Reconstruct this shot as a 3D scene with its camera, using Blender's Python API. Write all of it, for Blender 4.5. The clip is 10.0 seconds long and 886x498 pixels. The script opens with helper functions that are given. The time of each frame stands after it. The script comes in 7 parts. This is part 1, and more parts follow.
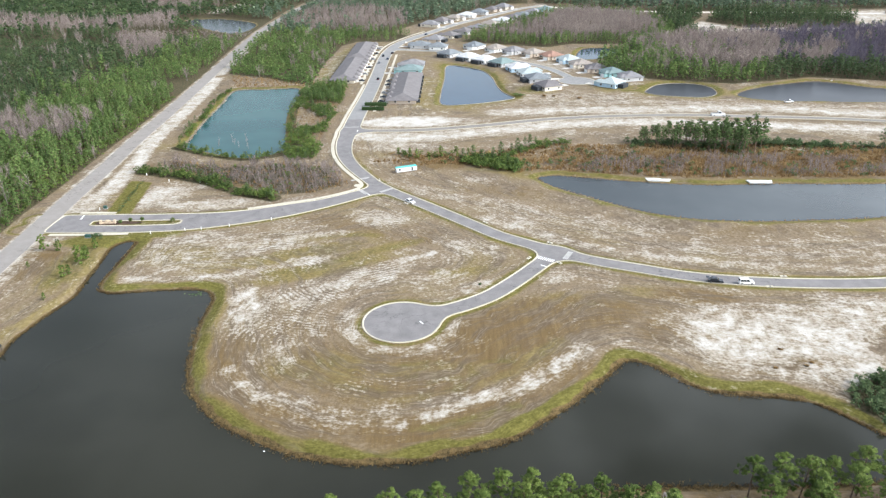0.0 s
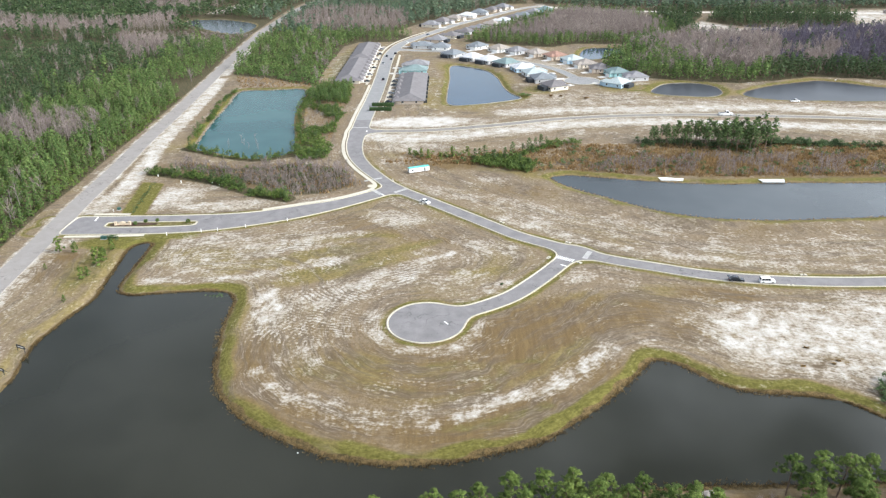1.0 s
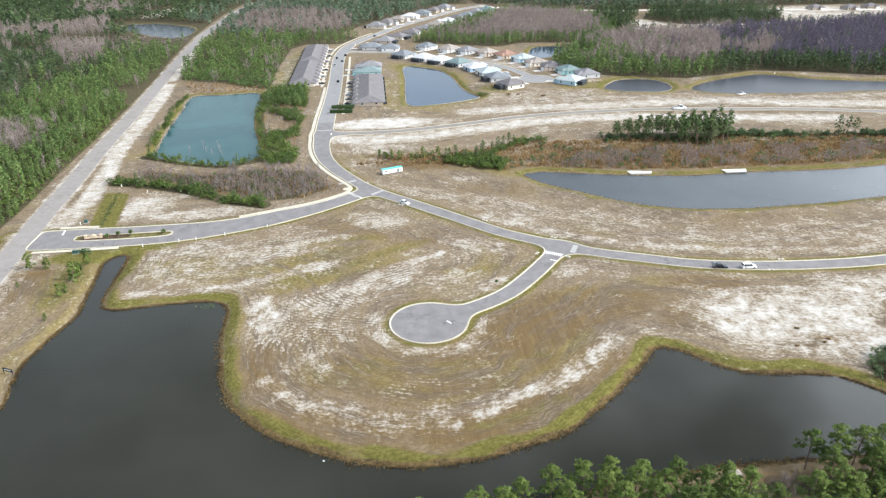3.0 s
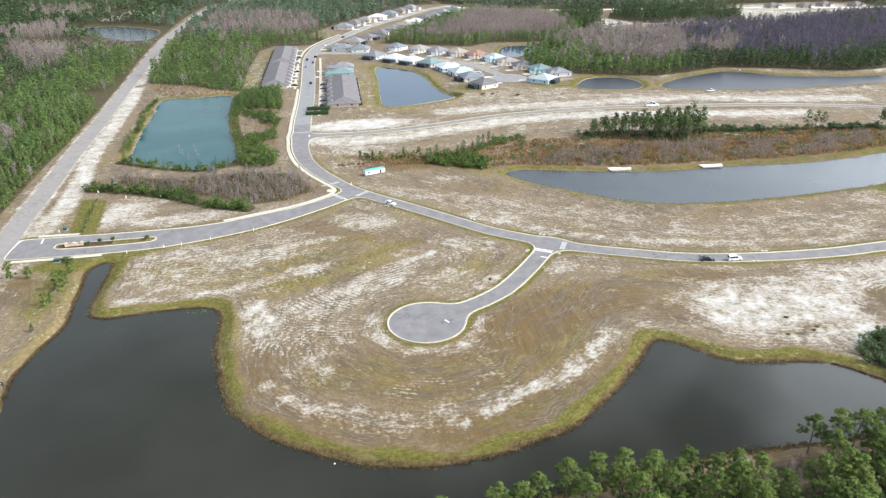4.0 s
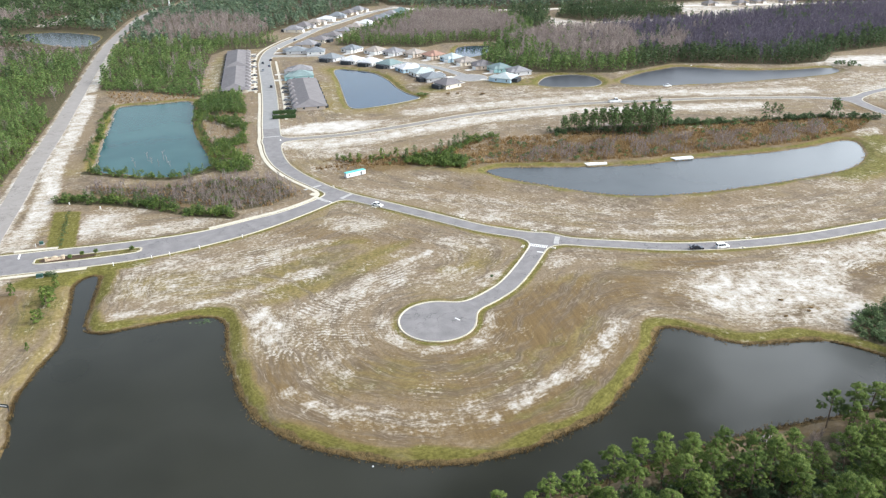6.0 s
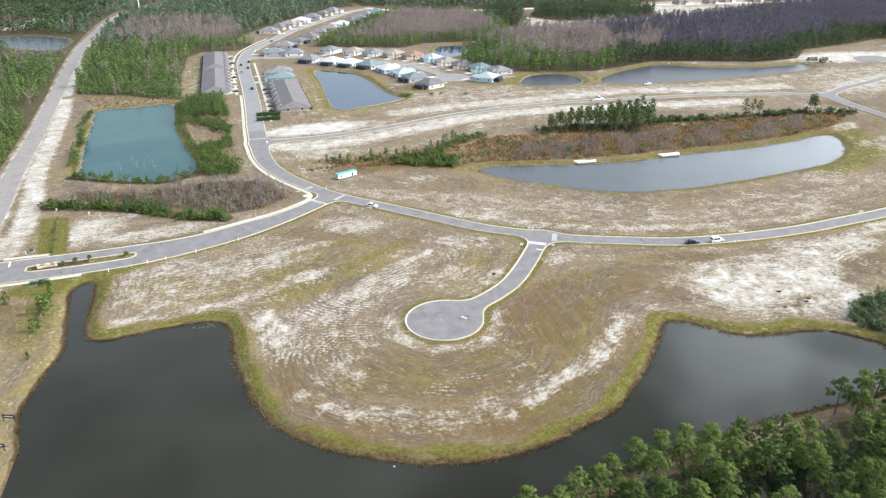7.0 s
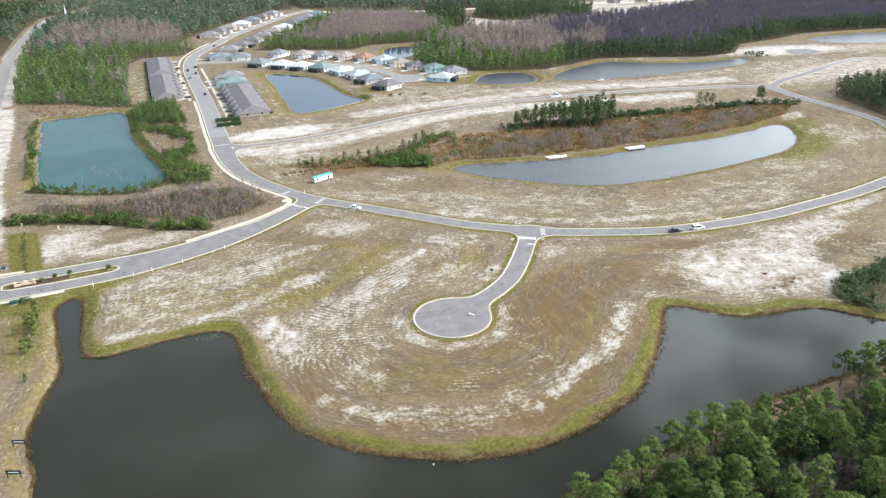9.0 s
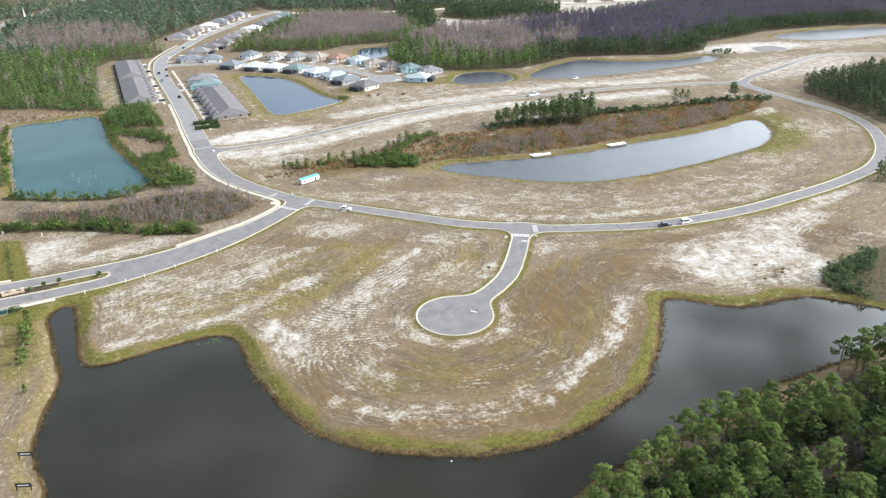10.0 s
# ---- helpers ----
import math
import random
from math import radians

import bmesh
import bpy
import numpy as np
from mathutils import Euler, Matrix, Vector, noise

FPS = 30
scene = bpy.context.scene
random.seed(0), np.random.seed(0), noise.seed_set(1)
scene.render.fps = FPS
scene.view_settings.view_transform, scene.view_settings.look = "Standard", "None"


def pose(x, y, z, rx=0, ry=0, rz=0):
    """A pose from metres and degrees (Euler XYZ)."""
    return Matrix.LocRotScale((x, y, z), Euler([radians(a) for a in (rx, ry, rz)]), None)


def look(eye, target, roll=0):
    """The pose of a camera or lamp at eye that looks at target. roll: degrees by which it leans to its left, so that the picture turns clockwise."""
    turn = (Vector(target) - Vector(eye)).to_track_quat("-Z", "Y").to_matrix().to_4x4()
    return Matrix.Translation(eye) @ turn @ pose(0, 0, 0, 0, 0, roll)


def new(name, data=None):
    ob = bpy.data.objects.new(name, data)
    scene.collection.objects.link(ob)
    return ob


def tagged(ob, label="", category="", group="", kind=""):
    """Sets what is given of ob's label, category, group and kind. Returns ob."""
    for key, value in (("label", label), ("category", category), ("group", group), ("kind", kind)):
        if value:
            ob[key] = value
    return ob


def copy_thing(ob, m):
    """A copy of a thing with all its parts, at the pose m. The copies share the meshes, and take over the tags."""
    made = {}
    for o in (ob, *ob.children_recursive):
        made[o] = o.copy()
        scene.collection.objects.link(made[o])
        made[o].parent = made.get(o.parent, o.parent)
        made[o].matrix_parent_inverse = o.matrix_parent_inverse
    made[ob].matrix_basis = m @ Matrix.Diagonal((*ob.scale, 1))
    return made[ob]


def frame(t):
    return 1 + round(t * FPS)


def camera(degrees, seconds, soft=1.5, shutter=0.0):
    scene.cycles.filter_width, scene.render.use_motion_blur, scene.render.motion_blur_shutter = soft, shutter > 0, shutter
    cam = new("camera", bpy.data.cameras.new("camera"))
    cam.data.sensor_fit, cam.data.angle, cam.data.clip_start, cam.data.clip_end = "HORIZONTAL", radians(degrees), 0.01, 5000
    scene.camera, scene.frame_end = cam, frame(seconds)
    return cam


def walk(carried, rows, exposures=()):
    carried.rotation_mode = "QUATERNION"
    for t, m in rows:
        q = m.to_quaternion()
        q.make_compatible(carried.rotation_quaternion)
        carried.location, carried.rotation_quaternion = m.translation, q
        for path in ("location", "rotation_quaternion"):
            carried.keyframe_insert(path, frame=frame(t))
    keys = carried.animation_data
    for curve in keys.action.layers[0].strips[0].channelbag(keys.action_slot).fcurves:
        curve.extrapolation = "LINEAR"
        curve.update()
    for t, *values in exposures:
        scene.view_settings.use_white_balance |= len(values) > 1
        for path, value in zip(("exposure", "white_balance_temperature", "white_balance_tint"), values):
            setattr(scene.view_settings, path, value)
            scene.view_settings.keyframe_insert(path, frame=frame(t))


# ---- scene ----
cam = camera(63.9, 10.0, 1.3)
PATH = [
    (0, (0.362, 0.049, 111.841), (0.331, 1.858, 110.988), -0.7),
    (0.5, (-4.302, 0.129, 111.813), (-4.325, 1.938, 110.96), -0.7),
    (1, (-8.958, 0.195, 111.786), (-8.971, 2.004, 110.934), -0.7),
    (1.5, (-13.633, 0.264, 111.751), (-13.619, 2.073, 110.899), -0.7),
    (2, (-18.338, 0.349, 111.716), (-18.275, 2.157, 110.864), -0.7),
    (2.5, (-23.091, 0.553, 111.674), (-22.978, 2.359, 110.822), -0.7),
    (4, (-37.486, 1.548, 111.445), (-37.223, 3.339, 110.594), -0.7),
    (4.5, (-42.36, 2.061, 111.377), (-42.052, 3.844, 110.526), -0.7),
    (5, (-47.282, 2.715, 111.327), (-46.933, 4.491, 110.476), -0.8),
    (5.5, (-52.262, 3.581, 111.271), (-51.876, 5.35, 110.421), -0.8),
    (7, (-67.323, 6.746, 110.98), (-66.822, 8.487, 110.131), -0.8),
    (7.5, (-72.426, 8.033, 110.903), (-71.886, 9.762, 110.055), -0.9),
    (8, (-77.525, 9.508, 110.807), (-76.946, 11.224, 109.959), -0.9),
    (8.5, (-82.629, 11.069, 110.684), (-82.005, 12.769, 109.837), -0.9),
    (9, (-87.688, 12.689, 110.577), (-87.015, 14.371, 109.73), -0.9),
    (9.5, (-92.704, 14.395, 110.511), (-91.986, 16.058, 109.664), -0.9),
    (10, (-97.728, 16.185, 110.461), (-96.968, 17.829, 109.614), -0.9),
]
walk(cam, [(t, look(eye, target, roll)) for t, eye, target, roll in PATH], [(0, -0.17, 5980, 8.0), (10, -0.17, 5980, 8.0)])

# ---- sky and sun ----
SUN_AZ, SUN_EL = -14.0, 40.0          # degrees from +x towards +y; height over the horizon
world = bpy.data.worlds.new("sky")
scene.world = world
world.use_nodes = True
wn = world.node_tree.nodes
wl = world.node_tree.links
sky = wn.new("ShaderNodeTexSky")
sky.sky_type = "NISHITA"
sky.sun_disc = False
sky.sun_elevation = radians(SUN_EL)
sky.sun_rotation = radians(90 - SUN_AZ)
sky.air_density, sky.dust_density, sky.ozone_density = 1.2, 4.5, 1.0
# broken cloud cover, seen only in the water
wtc = wn.new("ShaderNodeTexCoord")
wsep = wn.new("ShaderNodeSeparateXYZ")
wl.new(wtc.outputs["Generated"], wsep.inputs[0])
wz = wn.new("ShaderNodeMath"); wz.operation = "MAXIMUM"; wz.inputs[1].default_value = 0.06
wl.new(wsep.outputs["Z"], wz.inputs[0])
wdiv = wn.new("ShaderNodeVectorMath"); wdiv.operation = "DIVIDE"
wl.new(wtc.outputs["Generated"], wdiv.inputs[0]); wl.new(wz.outputs[0], wdiv.inputs[1])
wno = wn.new("ShaderNodeTexNoise"); wno.inputs["Scale"].default_value = 2.3; wno.inputs["Detail"].default_value = 6
woff = wn.new("ShaderNodeVectorMath"); woff.operation = "ADD"; woff.inputs[1].default_value = (4.5, 1.6, 0)
wl.new(wdiv.outputs[0], woff.inputs[0]); wl.new(woff.outputs[0], wno.inputs["Vector"])
wra = wn.new("ShaderNodeValToRGB")
wra.color_ramp.elements[0].position, wra.color_ramp.elements[1].position = 0.03, 0.24
wra.color_ramp.elements[1].color = (1, 1, 1, 1)
wlow = wn.new("ShaderNodeMath"); wlow.operation = "MULTIPLY_ADD"; wlow.inputs[1].default_value = -0.6
wl.new(wsep.outputs["Z"], wlow.inputs[0]); wl.new(wno.outputs["Fac"], wlow.inputs[2])     # thicker towards the horizon
wl.new(wlow.outputs[0], wra.inputs[0])
wmix = wn.new("ShaderNodeMix"); wmix.data_type = "RGBA"
wl.new(wra.outputs[0], wmix.inputs[0]); wl.new(sky.outputs[0], wmix.inputs[6])
wadd = wn.new("ShaderNodeMix"); wadd.data_type = "RGBA"; wadd.blend_type = "ADD"; wadd.inputs[0].default_value = 1.0
wl.new(sky.outputs[0], wadd.inputs[6])
# thin cloud is brighter towards the sun
wdot = wn.new("ShaderNodeVectorMath"); wdot.operation = "DOT_PRODUCT"
wl.new(wtc.outputs["Generated"], wdot.inputs[0])
wdot.inputs[1].default_value = (math.cos(radians(SUN_EL)) * math.cos(radians(SUN_AZ)), math.cos(radians(SUN_EL)) * math.sin(radians(SUN_AZ)), math.sin(radians(SUN_EL)))
wglow = wn.new("ShaderNodeMapRange"); wglow.interpolation_type = "SMOOTHSTEP"
wl.new(wdot.outputs["Value"], wglow.inputs[0])
wglow.inputs[1].default_value, wglow.inputs[2].default_value = 0.06, 0.92
wglow.inputs[3].default_value, wglow.inputs[4].default_value = 3.9, 28.0
wlowb = wn.new("ShaderNodeMapRange"); wlowb.interpolation_type = "SMOOTHSTEP"
wl.new(wsep.outputs["Z"], wlowb.inputs[0])
wlowb.inputs[1].default_value, wlowb.inputs[2].default_value = 0.28, 0.64
wlowb.inputs[3].default_value, wlowb.inputs[4].default_value = 1.45, 0.85
wbright = wn.new("ShaderNodeMath"); wbright.operation = "MULTIPLY"
wl.new(wglow.outputs[0], wbright.inputs[0]); wl.new(wlowb.outputs[0], wbright.inputs[1])
wl.new(wbright.outputs[0], wadd.inputs[7])
wl.new(wadd.outputs[2], wmix.inputs[7])
wl.new(wmix.outputs[2], wn["Background"].inputs[0])
wn["Background"].inputs[1].default_value = 0.15

sun = new("sun", bpy.data.lights.new("sun", "SUN"))
sun.data.energy, sun.data.angle, sun.data.color = 3.4, radians(1.2), (1.0, 0.975, 0.93)
sun_dir = Vector((math.cos(radians(SUN_EL)) * math.cos(radians(SUN_AZ)), math.cos(radians(SUN_EL)) * math.sin(radians(SUN_AZ)), math.sin(radians(SUN_EL))))
sun.matrix_world = look(sun_dir * 500, (0, 0, 0))

# ---- materials ----


class Mat:
    """A node material with short calls for the usual nodes."""

    def __init__(self, name, rough=0.8, metal=0.0, spec=0.3):
        self.m = bpy.data.materials.new(name)
        self.m.use_nodes = True
        self.n, self.l = self.m.node_tree.nodes, self.m.node_tree.links
        self.b = self.n["Principled BSDF"]
        self.b.inputs["Roughness"].default_value = rough
        self.b.inputs["Metallic"].default_value = metal
        self.b.inputs["Specular IOR Level"].default_value = spec

    def put(self, sock, v):
        if isinstance(v, (int, float)):
            sock.default_value = v
        elif isinstance(v, (tuple, list)):
            sock.default_value = (*v, 1) if len(v) == 3 and len(sock.default_value) == 4 else v
        else:
            self.l.new(v, sock)

    def pos(self):
        return self.n.new("ShaderNodeNewGeometry").outputs["Position"]

    def island(self):
        return self.n.new("ShaderNodeNewGeometry").outputs["Random Per Island"]

    def rand(self):
        return self.n.new("ShaderNodeObjectInfo").outputs["Random"]

    def attr(self, name):
        a = self.n.new("ShaderNodeAttribute")
        a.attribute_name = name
        return a

    def scaled(self, vec, s):
        a = self.n.new("ShaderNodeVectorMath")
        a.operation = "MULTIPLY"
        self.put(a.inputs[0], vec)
        a.inputs[1].default_value = s
        return a.outputs[0]

    def noise(self, scale, detail=3, vec=None, rough=0.55, warp=0.0):
        a = self.n.new("ShaderNodeTexNoise")
        a.inputs["Scale"].default_value, a.inputs["Detail"].default_value = scale, detail
        a.inputs["Roughness"].default_value, a.inputs["Distortion"].default_value = rough, warp
        self.put(a.inputs["Vector"], vec if vec is not None else self.pos())
        return a.outputs["Fac"]

    def math(self, op, a, b=0.0, clamp=False):
        o = self.n.new("ShaderNodeMath")
        o.operation, o.use_clamp = op, clamp
        self.put(o.inputs[0], a), self.put(o.inputs[1], b)
        return o.outputs[0]

    def step(self, v, lo, hi, out=1.0):
        o = self.n.new("ShaderNodeMapRange")
        o.interpolation_type = "SMOOTHSTEP"
        self.put(o.inputs[0], v)
        self.put(o.inputs[1], lo), self.put(o.inputs[2], hi)
        o.inputs[4].default_value = out
        return o.outputs[0]

    def mix(self, f, a, b):
        o = self.n.new("ShaderNodeMix")
        o.data_type = "RGBA"
        self.put(o.inputs[0], f), self.put(o.inputs[6], a), self.put(o.inputs[7], b)
        return o.outputs[2]

    def colour(self, c):
        self.put(self.b.inputs["Base Color"], c)
        return self

    def bump(self, h, dist=0.05, strength=0.5):
        o = self.n.new("ShaderNodeBump")
        o.inputs["Strength"].default_value, o.inputs["Distance"].default_value = strength, dist
        self.put(o.inputs["Height"], h)
        self.l.new(o.outputs[0], self.b.inputs["Normal"])
        return self


def simple(name, c, rough=0.7, metal=0.0, spec=0.3, vary=0.15, scale=3.0):
    """Plain surface with soft dirt at two scales."""
    m = Mat(name, rough, metal, spec)
    dark = tuple(v * (1 - vary) for v in c)
    lite = tuple(min(1, v * (1 + vary)) for v in c)
    f = m.math("ADD", m.math("MULTIPLY", m.noise(scale, 4), 0.6), m.math("MULTIPLY", m.noise(scale * 0.12, 2), 0.4))
    m.colour(m.mix(m.step(f, 0.35, 0.65), dark, lite))
    return m.m


def leafy(name, a, b, c, rough=0.75, wide=0.03):
    """Foliage: colour varies from leaf to leaf and over the stand."""
    m = Mat(name, rough, 0, 0.15)
    f = m.math("ADD", m.math("MULTIPLY", m.island(), 0.55), m.math("MULTIPLY", m.noise(wide, 3), 0.75))
    c = m.mix(m.step(f, 0.62, 0.95), m.mix(m.step(f, 0.25, 0.65), a, b), c)
    m.colour(c)
    tr = m.n.new("ShaderNodeBsdfTranslucent")
    m.put(tr.inputs[0], c)
    mx = m.n.new("ShaderNodeMixShader")
    mx.inputs[0].default_value = 0.33
    m.l.new(m.b.outputs[0], mx.inputs[1])
    m.l.new(tr.outputs[0], mx.inputs[2])
    m.l.new(mx.outputs[0], m.n["Material Output"].inputs[0])
    return m.m


def ground_material():
    m = Mat("ground_cover", 0.95, 0, 0.1)
    p = m.pos()
    cov = m.attr("cover")
    sep = m.n.new("ShaderNodeSeparateColor")
    m.l.new(cov.outputs["Color"], sep.inputs[0])
    sand_k, green_k, brown_k = sep.outputs
    floor_k = m.attr("floor").outputs["Fac"]
    reed_k = m.attr("reed").outputs["Fac"]
    flow = m.attr("flow").outputs["Vector"]
    # streaks left by mowing and tyres, running along shore and road
    streak = m.noise(0.55, 4, flow, 0.6)
    fine_streak = m.noise(2.1, 3, flow, 0.62)
    big = m.noise(0.035, 4, p, 0.55, 0.4)
    mid = m.noise(0.16, 5, p, 0.62, 0.6)
    small = m.noise(0.9, 5, p, 0.65)
    grain = m.noise(4.5, 3, p, 0.7)
    tan_c = m.mix(m.step(m.math("ADD", m.math("MULTIPLY", small, 0.55), m.math("MULTIPLY", m.noise(2.4, 3, p, 0.7), 0.45)), 0.3, 0.7), (0.138, 0.102, 0.06), (0.268, 0.208, 0.14))
    olive = m.mix(m.step(small, 0.3, 0.7), (0.15, 0.117, 0.046), (0.245, 0.192, 0.082))
    tone = m.math("ADD", m.math("MULTIPLY", big, 0.5), m.math("ADD", m.math("MULTIPLY", streak, 0.25), m.math("MULTIPLY", mid, 0.25)))
    dry = m.mix(m.step(m.math("ADD", tone, m.math("MULTIPLY", green_k, 0.5)), 0.475, 0.68), tan_c, olive)
    rows_ = m.noise(1.0, 4, m.scaled(p, (0.8, 0.1, 1)), 0.6)
    rust = m.mix(m.step(m.math("ADD", m.math("MULTIPLY", grain, 0.45), m.math("MULTIPLY", rows_, 0.55)), 0.28, 0.72), (0.11, 0.073, 0.034), (0.19, 0.133, 0.06))
    f_b = m.math("ADD", m.math("MULTIPLY", mid, 0.5), m.math("MULTIPLY", streak, 0.5))
    c = m.mix(m.step(m.math("ADD", f_b, m.math("MULTIPLY", brown_k, 0.26)), 0.5, 0.78), dry, rust)
    dark_thatch = m.mix(m.step(fine_streak, 0.4, 0.7), (0.1, 0.079, 0.058), (0.208, 0.173, 0.138))
    c = m.mix(m.math("MULTIPLY", m.step(m.noise(0.3, 4, flow, 0.6), 0.42, 0.64), 0.62), c, dark_thatch)
    # grass
    grass = m.mix(m.step(m.math("ADD", m.math("MULTIPLY", small, 0.6), m.math("MULTIPLY", fine_streak, 0.4)), 0.35, 0.65), (0.084, 0.079, 0.019), (0.172, 0.154, 0.042))
    c = m.mix(m.step(m.math("ADD", m.math("MULTIPLY", mid, 0.7), green_k), 0.62, 1.0), c, grass)
    # bare sand, from a pale film to clean white
    f_s = m.math("ADD", m.math("ADD", m.math("MULTIPLY", mid, 0.34), m.math("MULTIPLY", small, 0.26)), m.math("ADD", m.math("MULTIPLY", fine_streak, 0.22), m.math("MULTIPLY", streak, 0.18)))
    f_s = m.math("ADD", m.math("MULTIPLY", f_s, 1.8), -0.4)
    # broken tyre arcs: fade place and radius, arc centre, spacing
    comb = None
    broken = m.step(m.noise(0.11, 4, p, 0.6), 0.4, 0.56)
    flat = m.scaled(p, (0.62, 1.0, 0.0))
    for fx, fy, rad, cx, cy, gap in ((-46, 194, 24, -22, 214, 1.25), (-58, 180, 15, -34, 176, 1.2), (-28, 219, 14, -60, 250, 1.5), (134, 182, 12, 140, 178, 1.5), (-22, 156, 13, -10, 170, 1.4), (-68, 244, 14, -90, 300, 1.7), (-50, 226, 8, -56, 223, 1.3)):
        d, e = m.n.new("ShaderNodeVectorMath"), m.n.new("ShaderNodeVectorMath")
        d.operation = e.operation = "DISTANCE"
        m.put(d.inputs[0], p), m.put(e.inputs[0], flat)
        d.inputs[1].default_value, e.inputs[1].default_value = (fx, fy, 0), (cx * 0.62, cy, 0)
        w = m.math("SINE", m.math("MULTIPLY", m.math("ADD", e.outputs["Value"], m.math("MULTIPLY", mid, 3.6)), 6.283 / gap))
        w = m.math("MULTIPLY", w, m.math("MULTIPLY", m.step(d.outputs["Value"], rad, rad * 0.4), m.math("MULTIPLY", broken, m.step(small, 0.36, 0.58))))
        comb = w if comb is None else m.math("ADD", comb, w)
    f_s = m.math("ADD", f_s, m.math("MULTIPLY", comb, 0.115))
    f_k = m.math("ADD", f_s, m.math("SUBTRACT", m.math("MULTIPLY", sand_k, 0.33), m.math("ADD", m.math("MULTIPLY", brown_k, 0.085), m.math("MULTIPLY", green_k, 0.1))))
    film = m.mix(m.step(small, 0.3, 0.7), (0.275, 0.233, 0.172), (0.43, 0.38, 0.305))
    c = m.mix(m.math("MULTIPLY", m.step(f_k, 0.5, 0.74), 0.8), c, film)
    sand = m.mix(m.step(m.math("ADD", m.math("MULTIPLY", grain, 0.5), m.math("MULTIPLY", mid, 0.5)), 0.35, 0.6), (0.42, 0.382, 0.33), (0.57, 0.545, 0.5))
    c = m.mix(m.step(f_k, 0.6, 0.98), c, sand)
    c = m.mix(m.math("MULTIPLY", m.step(comb, -0.15, -0.8), 0.62), c, (0.13, 0.103, 0.076))
    # low dark weeds
    weed = m.math("MULTIPLY", m.step(m.noise(1.5, 3, p, 0.6), 0.61, 0.7), m.step(mid, 0.42, 0.6))
    c = m.mix(m.math("MULTIPLY", weed, 0.55), c, (0.085, 0.075, 0.035))
    # forest litter and reeds
    litter = m.mix(m.step(small, 0.35, 0.65), (0.045, 0.045, 0.02), (0.12, 0.098, 0.058))
    c = m.mix(m.step(m.math("ADD", floor_k, m.math("MULTIPLY", small, 0.3)), 0.45, 0.8), c, litter)
    reeds = m.mix(m.step(m.math("ADD", m.math("MULTIPLY", grain, 0.4), m.math("MULTIPLY", small, 0.6)), 0.36, 0.62), (0.045, 0.036, 0.018), (0.17, 0.118, 0.052))
    c = m.mix(m.step(m.math("ADD", reed_k, m.math("MULTIPLY", small, 0.5)), 0.6, 0.9), c, reeds)
    m.colour(c)
    m.bump(m.math("ADD", m.math("MULTIPLY", small, 0.6), m.math("ADD", m.math("MULTIPLY", grain, 0.4), m.math("MULTIPLY", fine_streak, 0.5))), 0.22, 0.55)
    return m.m


def water_material(name, deep, silt, gloss=0.07, spec=0.5):
    m = Mat(name, gloss, 0, spec)
    m.b.inputs["IOR"].default_value = 1.33
    m.colour(m.mix(m.step(m.noise(0.02, 3), 0.35, 0.65), deep, silt))
    m.bump(m.math("ADD", m.noise(0.9, 3), m.math("MULTIPLY", m.noise(0.15, 2), 1.5)), 0.03, 0.1)
    return m.m


def asphalt_material(name, a, b):
    m = Mat(name, 0.85, 0, 0.3)
    p = m.pos()
    f = m.math("ADD", m.math("MULTIPLY", m.noise(0.25, 5, p), 0.6), m.math("MULTIPLY", m.noise(3.0, 3, p), 0.4))
    c = m.mix(m.step(f, 0.35, 0.65), a, b)
    crack = m.step(m.noise(0.08, 5, p, 0.6, 1.5), 0.56, 0.7)
    # wandering sealed cracks and tyre-polished lanes
    vein = m.math("ABSOLUTE", m.math("SUBTRACT", m.noise(0.11, 4, p, 0.6, 0.8), 0.5))
    seal = m.math("MULTIPLY", m.step(vein, 0.012, 0.004), m.step(m.noise(0.05, 2, p), 0.45, 0.6))
    c = m.mix(m.math("MULTIPLY", seal, 0.6), c, tuple(v * 0.45 for v in a))
    c = m.mix(m.math("MULTIPLY", crack, 0.22), c, tuple(v * 0.7 for v in a))
    m.colour(c)
    m.bump(m.noise(9, 2, p), 0.01, 0.3)
    return m.m


def roof_material(name, c):
    """Shingle courses with lighter and darker tabs."""
    m = Mat(name, 0.9, 0, 0.2)
    p = m.pos()
    f = m.math("ADD", m.math("MULTIPLY", m.noise(2.2, 3, m.scaled(p, (1, 1, 6))), 0.6), m.math("MULTIPLY", m.noise(0.3, 3, p), 0.4))
    m.colour(m.mix(m.step(f, 0.35, 0.65), tuple(v * 0.8 for v in c), tuple(min(1, v * 1.15) for v in c)))
    m.bump(m.noise(3, 2, m.scaled(p, (1, 1, 8))), 0.03, 0.4)
    return m.m


M_GROUND = ground_material()
M_WATER = water_material("pond_water", (0.021, 0.021, 0.0135), (0.029, 0.029, 0.02))
M_TEAL = water_material("teal_water", (0.022, 0.073, 0.076), (0.034, 0.094, 0.094), 0.2, 0.2)
M_BLUE = water_material("blue_water", (0.014, 0.036, 0.066), (0.022, 0.05, 0.088))
M_LAKE = water_material("lake_water", (0.032, 0.04, 0.044), (0.044, 0.053, 0.057), 0.24, 0.3)
M_FOREST_WATER = water_material("forest_water", (0.03, 0.033, 0.04), (0.042, 0.046, 0.054), 0.34, 0.22)
M_ASPHALT = asphalt_material("asphalt", (0.178, 0.168, 0.166), (0.236, 0.224, 0.219))
M_OLDROAD = asphalt_material("worn_asphalt", (0.255, 0.234, 0.212), (0.295, 0.273, 0.25))
